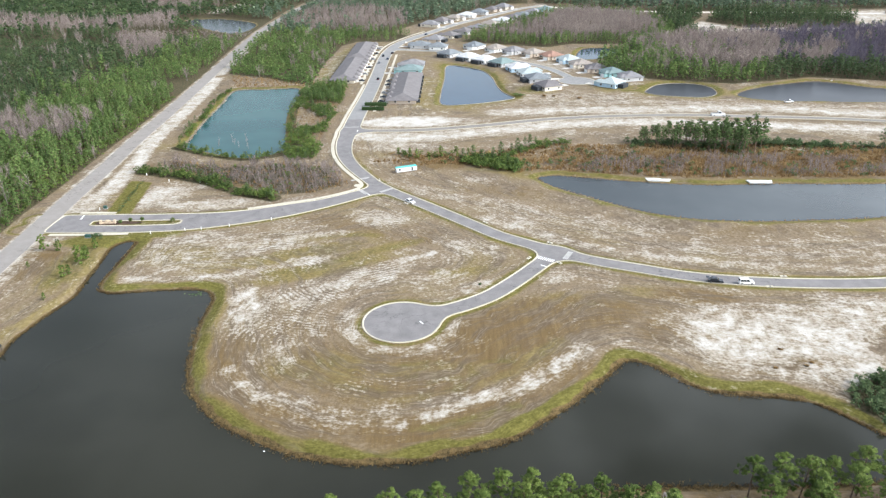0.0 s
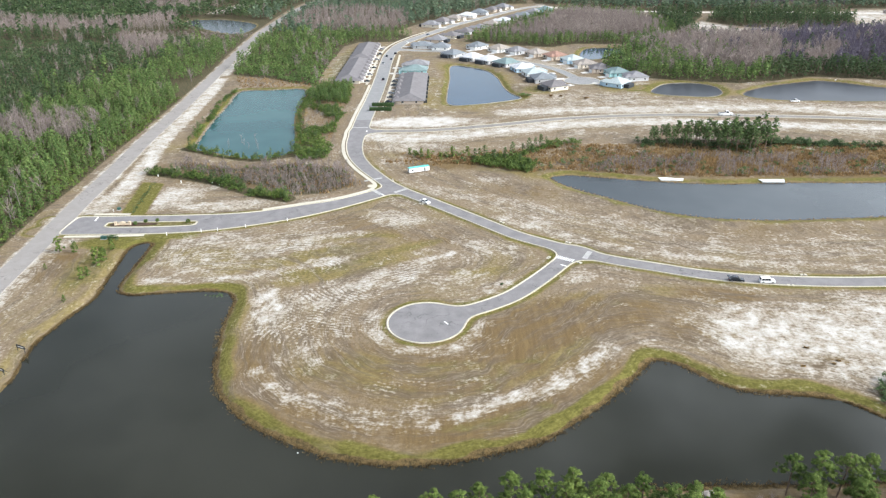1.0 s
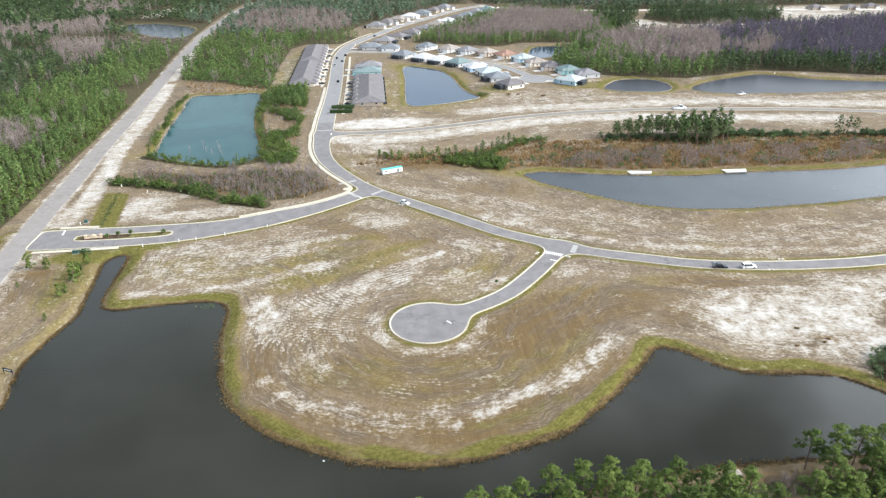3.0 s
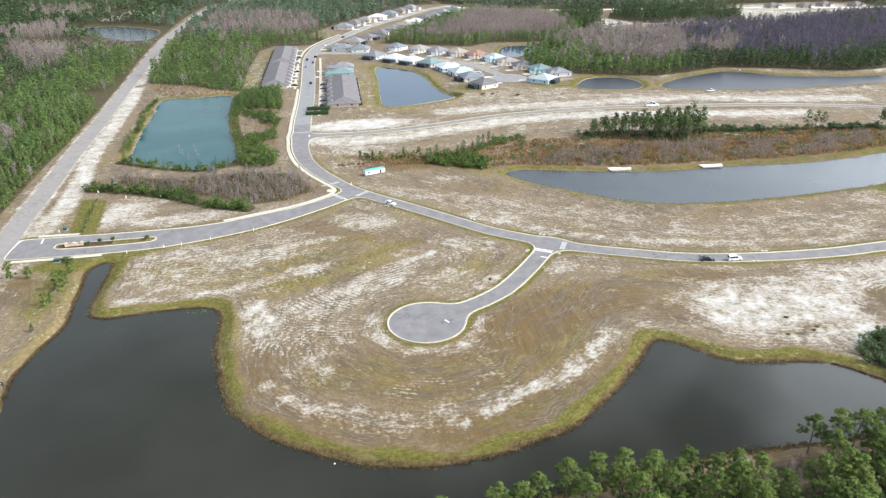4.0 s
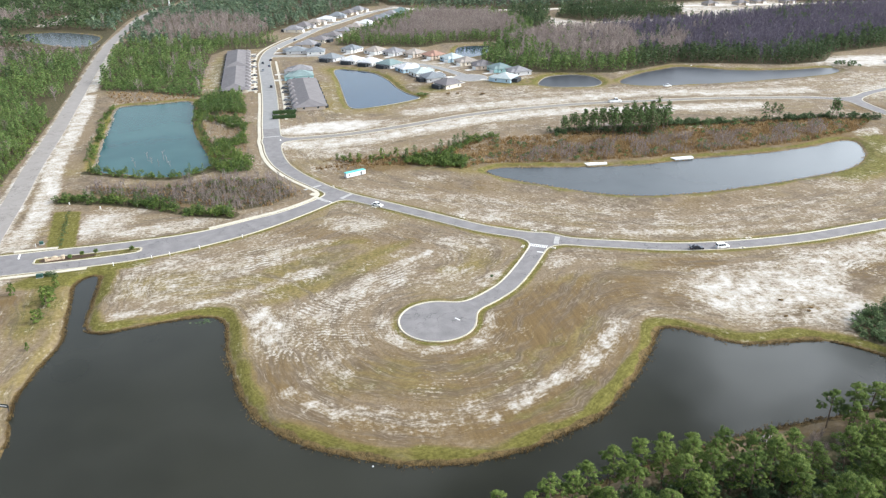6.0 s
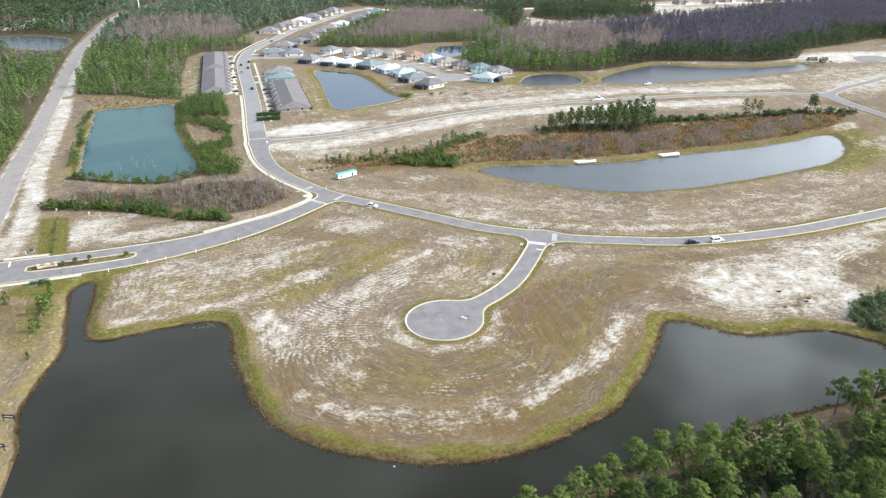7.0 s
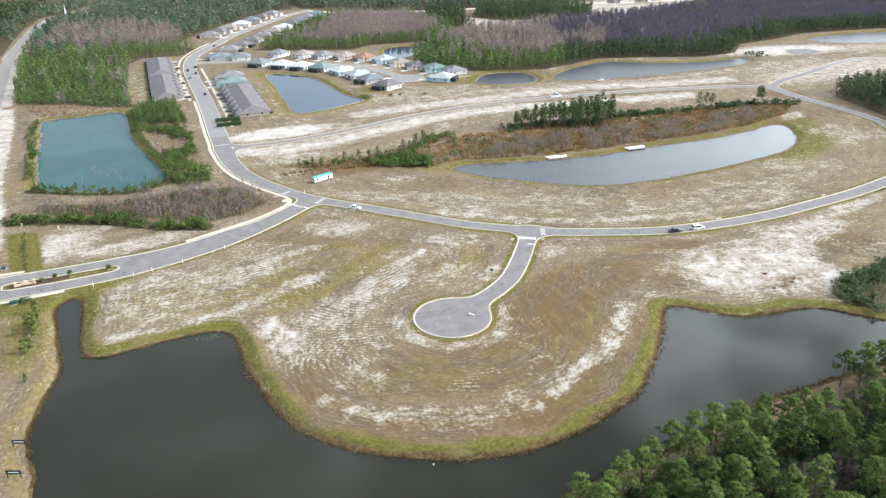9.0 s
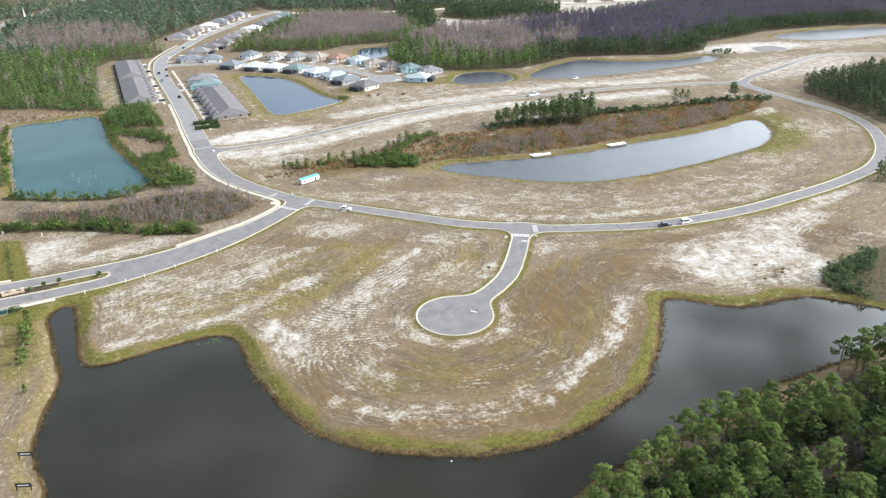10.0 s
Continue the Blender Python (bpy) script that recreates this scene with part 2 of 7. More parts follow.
M_UPPER = asphalt_material("brown_asphalt", (0.2, 0.185, 0.165), (0.255, 0.238, 0.215))
M_STREET = asphalt_material("pale_asphalt", (0.235, 0.232, 0.226), (0.285, 0.28, 0.272))
M_KERB = simple("kerb_concrete", (0.48, 0.44, 0.345), 0.85, vary=0.15, scale=1.5)
M_WALK = simple("sidewalk_concrete", (0.52, 0.48, 0.385), 0.85, vary=0.1, scale=0.8)
M_BAND = simple("pale_concrete", (0.4, 0.39, 0.37), 0.85, vary=0.12, scale=1.0)
M_WHITE = simple("white_paint", (0.8, 0.8, 0.78), 0.5, vary=0.06)
M_SAND = simple("loose_sand", (0.62, 0.57, 0.5), 0.95, vary=0.2, scale=0.4)
M_RIMSAND = simple("damp_sand", (0.33, 0.29, 0.22), 0.95, vary=0.3, scale=0.3)
M_PINE = leafy("pine_needles", (0.066, 0.113, 0.04), (0.14, 0.216, 0.068), (0.24, 0.315, 0.1))
M_PINE_NEAR = leafy("near_pine_needles", (0.044, 0.076, 0.02), (0.112, 0.165, 0.038), (0.258, 0.32, 0.08), wide=0.08)
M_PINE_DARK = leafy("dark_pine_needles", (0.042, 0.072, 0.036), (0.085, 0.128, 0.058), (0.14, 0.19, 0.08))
M_PINE_SCRUB = leafy("scrub_pine_needles", (0.048, 0.083, 0.034), (0.098, 0.15, 0.056), (0.17, 0.235, 0.082))
# distant pines: haze put into the needle colour, paler and bluer
M_PINE_HAZED = leafy("hazed_pine_needles", (0.085, 0.13, 0.09), (0.145, 0.2, 0.13), (0.2, 0.26, 0.155))
M_SHRUB = leafy("shrub_leaves", (0.05, 0.085, 0.026), (0.11, 0.165, 0.042), (0.2, 0.25, 0.062))
M_TWIG = leafy("bare_twigs", (0.178, 0.143, 0.132), (0.28, 0.23, 0.206), (0.39, 0.33, 0.288))
# purple-grey twigs, with haze blue and cloud shade worked into the colour
M_TWIG_HAZED = leafy("hazed_bare_twigs", (0.076, 0.066, 0.093), (0.122, 0.106, 0.142), (0.18, 0.16, 0.192))
M_TWIG_DARK = leafy("thicket_twigs", (0.13, 0.104, 0.096), (0.235, 0.192, 0.175), (0.37, 0.315, 0.285))
M_HEDGE = leafy("hedge_leaves", (0.02, 0.042, 0.018), (0.042, 0.075, 0.03), (0.075, 0.12, 0.045))
M_RUST = leafy("rusty_sedge", (0.135, 0.082, 0.036), (0.28, 0.175, 0.076), (0.42, 0.3, 0.145), wide=0.06)
M_REED = leafy("brown_reeds", (0.06, 0.042, 0.02), (0.15, 0.1, 0.042), (0.27, 0.2, 0.09), wide=0.08)
M_BARK = simple("pine_bark", (0.19, 0.135, 0.1), 0.95, vary=0.35, scale=2.0)
M_GREYBARK = simple("grey_bark", (0.24, 0.21, 0.19), 0.95, vary=0.3, scale=2.0)
M_SNAG = simple("weathered_wood", (0.27, 0.25, 0.235), 0.9, vary=0.2, scale=1.5)
M_GLASS = Mat("dark_glass", 0.08, 0, 0.6).colour((0.02, 0.025, 0.03)).m
M_TYRE = simple("tyre_rubber", (0.02, 0.02, 0.02), 0.8)
M_RIM = simple("wheel_rim", (0.4, 0.4, 0.42), 0.35, 0.8)
M_BLACK = simple("black_panel", (0.02, 0.025, 0.03), 0.5)
M_PAINTGREEN = simple("green_cabinet_paint", (0.035, 0.085, 0.07), 0.5)
M_DIRT = simple("mulch", (0.085, 0.055, 0.035), 0.95, vary=0.3)
M_GREYSTONE = simple("grey_stone", (0.23, 0.2, 0.165), 0.95, vary=0.35, scale=0.6)
M_STONE = simple("cream_stone", (0.62, 0.5, 0.36), 0.9, vary=0.25, scale=1.2)

# ---- shapes ----


def link(name, verts, faces, mats, mat_ids=None, parent=None, label="", smooth=False):
    me = bpy.data.meshes.new(name)
    me.from_pydata([tuple(map(float, v)) for v in verts] if not isinstance(verts, np.ndarray) else verts.tolist(), [], faces)
    for mm in (mats if isinstance(mats, (list, tuple)) else [mats]):
        me.materials.append(mm)
    if mat_ids is not None:
        me.polygons.foreach_set("material_index", np.asarray(mat_ids, dtype=np.int32))
    if smooth:
        me.polygons.foreach_set("use_smooth", np.ones(len(me.polygons), dtype=bool))
    me.update()
    ob = new(name, me)
    ob.parent = parent
    if label:
        ob["label"] = label
    return ob


def part(name, bm, material, parent, label="", smooth=False):
    me = bpy.data.meshes.new(name)
    bmesh.ops.recalc_face_normals(bm, faces=bm.faces)
    bm.to_mesh(me)
    bm.free()
    if smooth:
        me.polygons.foreach_set("use_smooth", np.ones(len(me.polygons), dtype=bool))
    me.materials.append(material)
    ob = new(name, me)
    ob.parent = parent
    if label:
        ob["label"] = label
    return ob


def empty(name, label, category, group="", m=None):
    ob = new(name)
    ob.empty_display_size = 0.2
    tagged(ob, label, category, group)
    if m is not None:
        ob.matrix_world = m
    return ob


def box(bm, x0, x1, y0, y1, z0, z1, bevel=0.0):
    vs = [bm.verts.new(c) for c in ((x0, y0, z0), (x1, y0, z0), (x1, y1, z0), (x0, y1, z0), (x0, y0, z1), (x1, y0, z1), (x1, y1, z1), (x0, y1, z1))]
    fs = [bm.faces.new([vs[i] for i in f]) for f in ((3, 2, 1, 0), (4, 5, 6, 7), (0, 1, 5, 4), (1, 2, 6, 5), (2, 3, 7, 6), (3, 0, 4, 7))]
    if bevel:
        es = list({e for f in fs for e in f.edges})
        bmesh.ops.bevel(bm, geom=es, offset=bevel, segments=2, affect="EDGES")
    return bm


def boxed(x0, x1, y0, y1, z0, z1, bevel=0.0):
    return box(bmesh.new(), x0, x1, y0, y1, z0, z1, bevel)


def cyl(bm, r0, r1, a, b, n=10):
    """A tapered tube from a to b."""
    a, b = Vector(a), Vector(b)
    q = (b - a).to_track_quat("Z", "Y").to_matrix()
    ring = lambda c, r: [bm.verts.new(c + q @ Vector((r * math.cos(2 * math.pi * i / n), r * math.sin(2 * math.pi * i / n), 0))) for i in range(n)]
    p, t = ring(a, r0), ring(b, r1)
    for i in range(n):
        bm.faces.new((p[i], p[(i + 1) % n], t[(i + 1) % n], t[i]))
    bm.faces.new(p[::-1]), bm.faces.new(t)
    return bm


def spline(pts, closed=False, step=2.0):
    """Catmull-Rom through the points, about one vertex every step metres."""
    P = np.array(pts, float)
    n = len(P)
    out = []
    for i in range(n if closed else n - 1):
        g = (lambda k: P[k % n]) if closed else (lambda k: P[min(max(k, 0), n - 1)])
        a, b, c, d = g(i - 1), g(i), g(i + 1), g(i + 2)
        k = max(2, int(np.linalg.norm(c - b) / step))
        for s in np.arange(k) / k:
            out.append(0.5 * (2 * b + (c - a) * s + (2 * a - 5 * b + 4 * c - d) * s ** 2 + (3 * b - a - 3 * c + d) * s ** 3))
    if not closed:
        out.append(P[-1])
    return np.array(out)


def line_dist(X, Y, L, closed=False, reach=1e9):
    """Distance of the places X, Y from a line; past reach it is only a lower limit."""
    D = np.full(X.shape, float(reach) if reach < 1e9 else 1e9)
    sel = (X > L[:, 0].min() - reach) & (X < L[:, 0].max() + reach) & (Y > L[:, 1].min() - reach) & (Y < L[:, 1].max() + reach)
    x, y = X[sel], Y[sel]
    d = np.full(x.shape, 1e18)
    Q = np.vstack([L, L[:1]]) if closed else L
    for a, b in zip(Q[:-1], Q[1:]):
        v = b - a
        t = np.clip(((x - a[0]) * v[0] + (y - a[1]) * v[1]) / max(v @ v, 1e-9), 0, 1)
        np.minimum(d, (x - a[0] - t * v[0]) ** 2 + (y - a[1] - t * v[1]) ** 2, out=d)
    D[sel] = np.minimum(np.sqrt(d), reach)
    return D


def inside(X, Y, L):
    r = np.zeros(X.shape, bool)
    Q = np.vstack([L, L[:1]])
    for a, b in zip(Q[:-1], Q[1:]):
        if a[1] == b[1]:
            continue
        r ^= ((a[1] > Y) != (b[1] > Y)) & (X < (b[0] - a[0]) * (Y - a[1]) / (b[1] - a[1]) + a[0])
    return r


def signed(X, Y, L, reach=1e9):
    """Distance from a closed outline, minus inside."""
    d = line_dist(X, Y, L, True, reach)
    return np.where(inside(X, Y, L), -d, d)


def smin(a, b, k):
    h = np.clip(0.5 + 0.5 * (b - a) / k, 0, 1)
    return b + (a - b) * h - k * h * (1 - h)


def ramp(v, a, b):
    t = np.clip((v - a) / (b - a), 0, 1)
    return t * t * (3 - 2 * t)


# ---- plan ----
SHORE_N = [(-122, 246), (-121, 227), (-120, 211), (-115, 206), (-104, 207), (-95, 208), (-86, 208), (-80, 205), (-78, 197), (-78, 186), (-76, 175), (-74, 164), (-70, 153), (-65, 146), (-58, 139), (-50, 134), (-43, 130), (-36, 127), (-27, 125), (-17, 124.5), (-6, 126), (4, 129), (13, 132), (22, 139), (30, 146), (38, 154), (44, 161)]
SHORE_E = [(48, 165.5), (53, 164), (58, 159), (64, 153), (73, 150), (83, 149), (90, 147), (95, 143), (99, 138), (104, 132), (106, 126), (100, 121), (85, 118.5), (67, 118), (50, 118), (35, 117), (20, 115), (3, 112), (-10, 111), (-23, 109)]
SHORE_W = [(-40, 100), (-60, 72), (-90, 58), (-118, 72), (-127, 100), (-127, 157), (-129, 168), (-130, 178), (-128, 190), (-125, 203), (-126, 214), (-128, 232), (-129, 240), (-127, 246)]
PONDS = {
    "main_pond": (SHORE_N + SHORE_E + SHORE_W, M_WATER, "large dark grey-green pond wrapping round a sandy point"),
    "long_lake": ([(40, 317), (49, 320), (63, 317), (77, 313), (91, 310), (107, 307), (120, 306), (139, 307), (157, 307), (180, 306), (201, 307), (221, 310), (233, 313), (242, 313), (243, 307), (237, 297), (230, 288), (217, 278), (202, 272), (183, 269), (162, 266), (144, 265), (125, 264), (109, 265), (95, 268), (83, 273), (73, 280), (63, 289), (53, 298), (45, 307)], M_LAKE, "long grey lake with a mown grass bank"),
    "house_pond": ([(-4, 592), (14, 582), (24, 569), (30, 542), (32, 513), (36, 491), (42, 478), (38, 473), (25, 466), (12, 461), (-2, 458), (-8, 464), (-8, 493), (-6, 540)], M_BLUE, "blue pond behind the houses with a pale rim"),
    "round_pond": ([(139, 504), (148, 515), (160, 519), (173, 516), (181, 507), (182, 494), (178, 482), (168, 475), (153, 477), (137, 484), (133, 492)], M_FOREST_WATER, "small dark oval pond at the forest edge"),
    "forest_lake": ([(196, 487), (218, 504), (250, 518), (264, 521), (279, 512), (292, 500), (313, 491), (339, 485), (360, 485), (375, 480), (369, 469), (350, 462), (318, 460), (288, 459), (261, 459), (239, 462), (212, 464), (194, 475)], M_FOREST_WATER, "grey lake along the forest edge"),
    "teal_pond": ([(-155, 505), (-134, 509), (-110, 510), (-106, 474), (-105, 450), (-102, 425), (-97, 400), (-93, 381), (-90, 364), (-97, 355), (-108, 351), (-121, 356), (-133, 363), (-145, 369), (-147, 388), (-149, 405), (-151, 428), (-153, 467)], M_TEAL, "rectangular teal pond with scrub on its banks"),
    "marsh_pond": ([(-319, 874), (-310, 898), (-275, 895), (-231, 857), (-223, 812), (-230, 780), (-252, 793), (-291, 839)], M_LAKE, "far marsh pond among bare trees"),
    "grove_pond": ([(122, 668), (150, 664), (145, 645), (128, 621), (110, 615), (108, 634)], M_BLUE, "small dark pond behind the houses"),
    "glade_pond": ([(499, 530), (546, 541), (601, 532), (644, 521), (640, 505), (599, 486), (556, 488), (515, 500)], M_FOREST_WATER, "far grey pond beside pale sand"),
}
OUTLINE = {k: spline(v[0], True, 2.0) for k, v in PONDS.items()}
MAIN = spline([(119, 998), (82, 958), (30, 872), (1, 823), (-22, 770), (-38, 735), (-52, 695), (-58, 650), (-59, 609), (-58, 544), (-58, 483), (-59, 432), (-59, 400), (-59, 375), (-56, 353), (-50, 335), (-42, 319), (-35, 307), (-27, 297), (-16, 285.5), (-2, 270.5), (9, 258.5), (18, 249), (30, 240), (40, 232.5), (52, 226), (64, 221), (79, 215), (95, 211.5), (113, 209.5), (135, 209), (155, 210.5), (178, 212.5), (200, 216), (221, 221), (242, 231), (264, 247), (284, 268), (297, 292), (301, 315), (302, 336), (304, 362), (309, 387)], step=3)
UPPER = spline([(-58, 396), (-48, 396.5), (-18, 397.5), (18, 406), (59, 419), (99, 425), (142, 426), (183, 421), (227, 415), (267, 405), (288, 399), (309, 389), (335, 400), (370, 411), (417, 428), (448, 436), (470, 431), (505, 414), (560, 390)], step=3)
CUL = spline([(38, 234), (32, 226.5), (22.7, 214), (13, 202.6), (5, 196.4), (-1, 193), (-9, 189)], step=2)
ENTRY_N = spline([(-172, 268.5), (-142, 269.2), (-127, 269.2), (-112, 269.8), (-98, 270.8), (-84, 274), (-70, 279.8), (-58, 284.5), (-46, 292.5), (-38, 299)], step=2)
ENTRY_S = spline([(-172, 257.5), (-142, 257.3), (-127, 257.4), (-112, 258.6), (-98, 261.6), (-82, 267.2), (-70, 272.8), (-58, 280.4), (-46, 289.5), (-36, 298)], step=2)
ENTRY_W = np.array([(-168, 263.4), (-151.5, 263.3)], float)
ENTRY_M = spline([(-106, 264.6), (-92, 268), (-76, 274)], step=2)
OLD = spline([(-158, 150), (-162, 215), (-166, 261), (-169, 293), (-171.5, 331), (-176, 379), (-180, 441), (-186.5, 524), (-196, 640), (-205, 771), (-206, 870), (-205, 960), (-200, 1040), (-178, 1102), (-146, 1215), (-122, 1300), (-80, 1430)], step=6)
FAR_ROAD = spline([(119, 998), (128, 977), (163, 957), (258, 918), (340, 909), (422, 902), (509, 880), (620, 858), (800, 830)], step=6)
STREET = spline([(-52, 668), (-30, 660), (-4, 652), (35, 616), (60, 596), (79, 566), (90, 528)], step=3)
BULB = (-15.7, 185.8, 11.6)


def road_field(X, Y):
    """Distance from the edge of the kerbed roads, minus on the asphalt."""
    dm = line_dist(X, Y, MAIN, False, 40)
    main = dm - (3.0 + 1.8 * ramp(Y, 300, 420))
    cul = smin(line_dist(X, Y, CUL, False, 40) - 3.0, np.hypot(X - BULB[0], Y - BULB[1]) - BULB[2], 5.0)
    ent = smin(line_dist(X, Y, ENTRY_N, False, 40) - 3.0, line_dist(X, Y, ENTRY_S, False, 40) - 3.2, 1.2)
    ent = smin(ent, line_dist(X, Y, ENTRY_M, False, 40) - 4.0, 2.0)
    ent = smin(ent, line_dist(X, Y, ENTRY_W, False, 40) - 4.6, 2.0)
    upper = line_dist(X, Y, UPPER, False, 40) - 2.9
    street = line_dist(X, Y, STREET, False, 40) - 3.6
    bulb2 = np.hypot(X - 91, Y - 526) - 13
    f = smin(smin(main, cul, 8.0), ent, 7.0)
    f = smin(f, upper, 8.0)
    return smin(f, np.minimum(street, bulb2), 6.0)


# wooded stretches: outline, share of bare trees
WOODS = {
    "west_wood": [(-176, 225), (-180.5, 276), (-181, 307), (-184, 354), (-186, 408), (-189.5, 471), (-196, 565), (-205, 653), (-213, 771), (-216, 880), (-216, 970), (-212, 1050), (-190, 1110), (-158, 1220), (-90, 1430), (-40, 1700), (-1100, 1700), (-1100, 120), (-190, 120)],
    "north_wood": [(-176, 562), (-146, 548), (-114, 524), (-104, 520), (-107, 600), (-105, 690), (-92, 715), (-60, 712), (-38, 760), (-14, 815), (15, 862), (70, 962), (110, 1010), (112, 1010), (60, 1290), (-90, 1340), (-134, 1215), (-166, 1102), (-188, 1030), (-194, 960), (-194, 870), (-193, 771), (-184, 640)],
    "grove": [(8, 708), (43, 692), (88, 672), (112, 690), (160, 685), (205, 705), (240, 790), (225, 890), (150, 940), (120, 910), (85, 850), (50, 790), (25, 745)],
    "east_wood": [(113, 556), (139, 535), (158, 527), (200, 512), (230, 520), (263, 532), (303, 521), (347, 500), (385, 503), (420, 535), (480, 546), (520, 558), (600, 550), (665, 532), (900, 440), (1300, 620), (1300, 780), (700, 790), (600, 790), (520, 765), (440, 740), (395, 738), (330, 728), (269, 714), (230, 720), (205, 700), (160, 675), (150, 640), (120, 595)],
    "far_wood": [(134, 990), (168, 968), (260, 930), (340, 920), (425, 913), (450, 930), (640, 925), (660, 868), (800, 840), (1300, 800), (1300, 1700), (0, 1700), (0, 1310), (70, 1290), (120, 1020)],
    "island_wood": [(283, 832), (300, 870), (339, 900), (400, 893), (440, 884), (452, 838), (432, 800), (420, 784), (370, 782), (312, 784)],
    "hinge_wood": [(225, 754), (232, 800), (228, 850), (244, 880), (262, 905), (290, 898), (296, 878), (280, 850), (262, 822), (254, 786), (246, 740)],
    "road_wood": [(338, 358), (324, 345), (318, 322), (309, 293), (296, 264), (330, 235), (620, 330), (560, 372), (433, 369), (385, 366)],
    "shore_wood": [(101, 151), (100, 143), (104, 135), (110, 129), (230, 140), (300, 190), (240, 178), (190, 166), (150, 161), (128, 159), (112, 157)],
    "bend_wood": [(204, 208), (214, 198), (240, 196), (330, 225), (288, 258), (262, 236), (240, 222), (222, 213)],
    "pine_stand": [(-20, 104), (0, 106), (23, 109), (40, 110.5), (62, 111.5), (85, 112), (112, 118), (150, 130), (150, 20), (-60, 20), (-45, 90)],
}

# ---- ground: one sheet to the horizon ----


def graded(cuts):
    """Grid lines from stretches (start, end, spacing)."""
    out = []
    for a, b, s in cuts:
        out += list(np.linspace(a, b, max(2, int(round((b - a) / s)) + 1))[:-1])
    return np.array(out + [cuts[-1][1]])


gx = graded([(-4200, -1200, 300), (-1200, -500, 40), (-500, -260, 10), (-260, -190, 2.5), (-190, 130, 1.1), (130, 330, 2.0), (330, 520, 5), (520, 1200, 40), (1200, 4200, 300)])
gy = graded([(-1500, 0, 100), (0, 95, 5), (95, 300, 1.0), (300, 430, 1.6), (430, 560, 2.6), (560, 760, 5), (760, 1000, 8), (1000, 1800, 50), (1800, 4800, 300)])
GX, GY = np.meshgrid(gx, gy)
pond_d = np.full(GX.shape, 60.0)
for key, L in OUTLINE.items():
    pond_d = np.minimum(pond_d, signed(GX, GY, L, 60))
main_d = signed(GX, GY, OUTLINE["main_pond"], 60)
road_d = np.minimum(road_field(GX, GY), 60)
old_d = line_dist(GX, GY, OLD, False, 60)


def waves(X, Y, s, seed):
    """Cheap smooth noise, about -1 to 1."""
    r = np.random.RandomState(seed)
    v = np.zeros(X.shape)
    for k in range(7):
        a, f, p = r.uniform(0, 6.28), r.uniform(0.6, 1.7) / s, r.uniform(0, 6.28)
        v += np.sin((X * math.cos(a) + Y * math.sin(a)) * f * 6.28 + p + 1.5 * np.sin((X * math.sin(a) - Y * math.cos(a)) * f * 2.4 + p))
    return v / 4.0


wob = waves(GX, GY, 9.0, 3)
bank = 4.2 + 1.2 * waves(GX, GY, 30, 4)
GZ = -0.06 - (1 - ramp(pond_d, 0, bank)) * 0.94
GZ = np.where(pond_d < 0, np.maximum(-3.0, -1.0 + 0.3 * pond_d), GZ)
GZ += (0.10 * wob - 0.06) * ramp(np.minimum(road_d, old_d - 6), 1.5, 6) * ramp(pond_d, 1, 6)

# cover: bare sand, grass, brown thatch, litter, reeds
sand = np.zeros(GX.shape)
green = np.zeros(GX.shape)
brown = np.zeros(GX.shape)


def patch(layer, x, y, rx, ry, turn=0.0, amount=1.0):
    """A soft-edged oval of cover."""
    c, s = math.cos(radians(turn)), math.sin(radians(turn))
    u, v = ((GX - x) * c + (GY - y) * s) / rx, ((GY - y) * c - (GX - x) * s) / ry
    np.maximum(layer, amount * ramp(1.45 - np.hypot(u, v), 0, 0.9), out=layer)


def strip(layer, pts, half, amount=1.0, soft=0.8):
    """Cover along a line."""
    d = line_dist(GX, GY, spline(pts, step=4), False, half * 2 + 8)
    np.maximum(layer, amount * ramp(half * (1 + soft) - d, 0, half * 2 * soft), out=layer)


# the point between main road and pond
patch(sand, 84, 177, 18, 10, -18, 0.95)
patch(brown, 88, 162, 7, 4, 20, 1.2)
patch(sand, 98, 166, 14, 10, -35, 0.9)
patch(sand, 108, 178, 18, 11, 10, 0.85)
patch(sand, 128, 190, 28, 9, 12, 0.8)
patch(sand, 168, 203, 26, 5, 12, 0.7)
patch(sand, 92, 193, 22, 4, -3, 0.55)
strip(sand, [(36, 169), (26, 159), (13, 150.5)], 3.8, 0.88)
strip(sand, [(13, 150.5), (0, 143.5), (-8, 139)], 2.6, 0.4)
strip(sand, [(-60, 160), (-54, 153), (-47, 149), (-40, 145)], 3.6, 0.62)
strip(sand, [(-40, 145), (-28, 139), (-14, 138)], 4.2, 0.45)
patch(sand, -66, 195, 5, 11, 12, 0.8)
patch(sand, -46, 204, 22, 9, 28, 0.52)
patch(sand, -27, 217, 14, 7, 38, 0.62)
patch(sand, -50, 182, 14, 11, 0, 0.4)
strip(sand, [(-62, 223), (-74, 219), (-89, 214.5), (-112, 213.5)], 3.0, 0.62)
strip(sand, [(-32, 192), (-28, 177), (-17, 170.5), (-4, 173), (2, 184)], 2.6, 0.72)
patch(sand, -5, 215, 12, 6, 30, 0.5)
patch(sand, 8, 208, 8, 4, 40, 0.55)
patch(sand, 5, 240, 16, 7, -25, 0.45)
patch(sand, 36, 215, 7, 5, 30, 0.55)
patch(sand, -66, 243, 16, 7, 12, 0.62)
patch(sand, -53, 228, 9, 4, 15, 0.75)
patch(sand, -30, 266, 14, 9, -30, 0.6)
patch(sand, -92, 236, 30, 20, 0, 0.46)
patch(sand, -48, 163, 7, 4, 40, 0.6)
patch(sand, -24, 154, 8, 5, 0, 0.3)
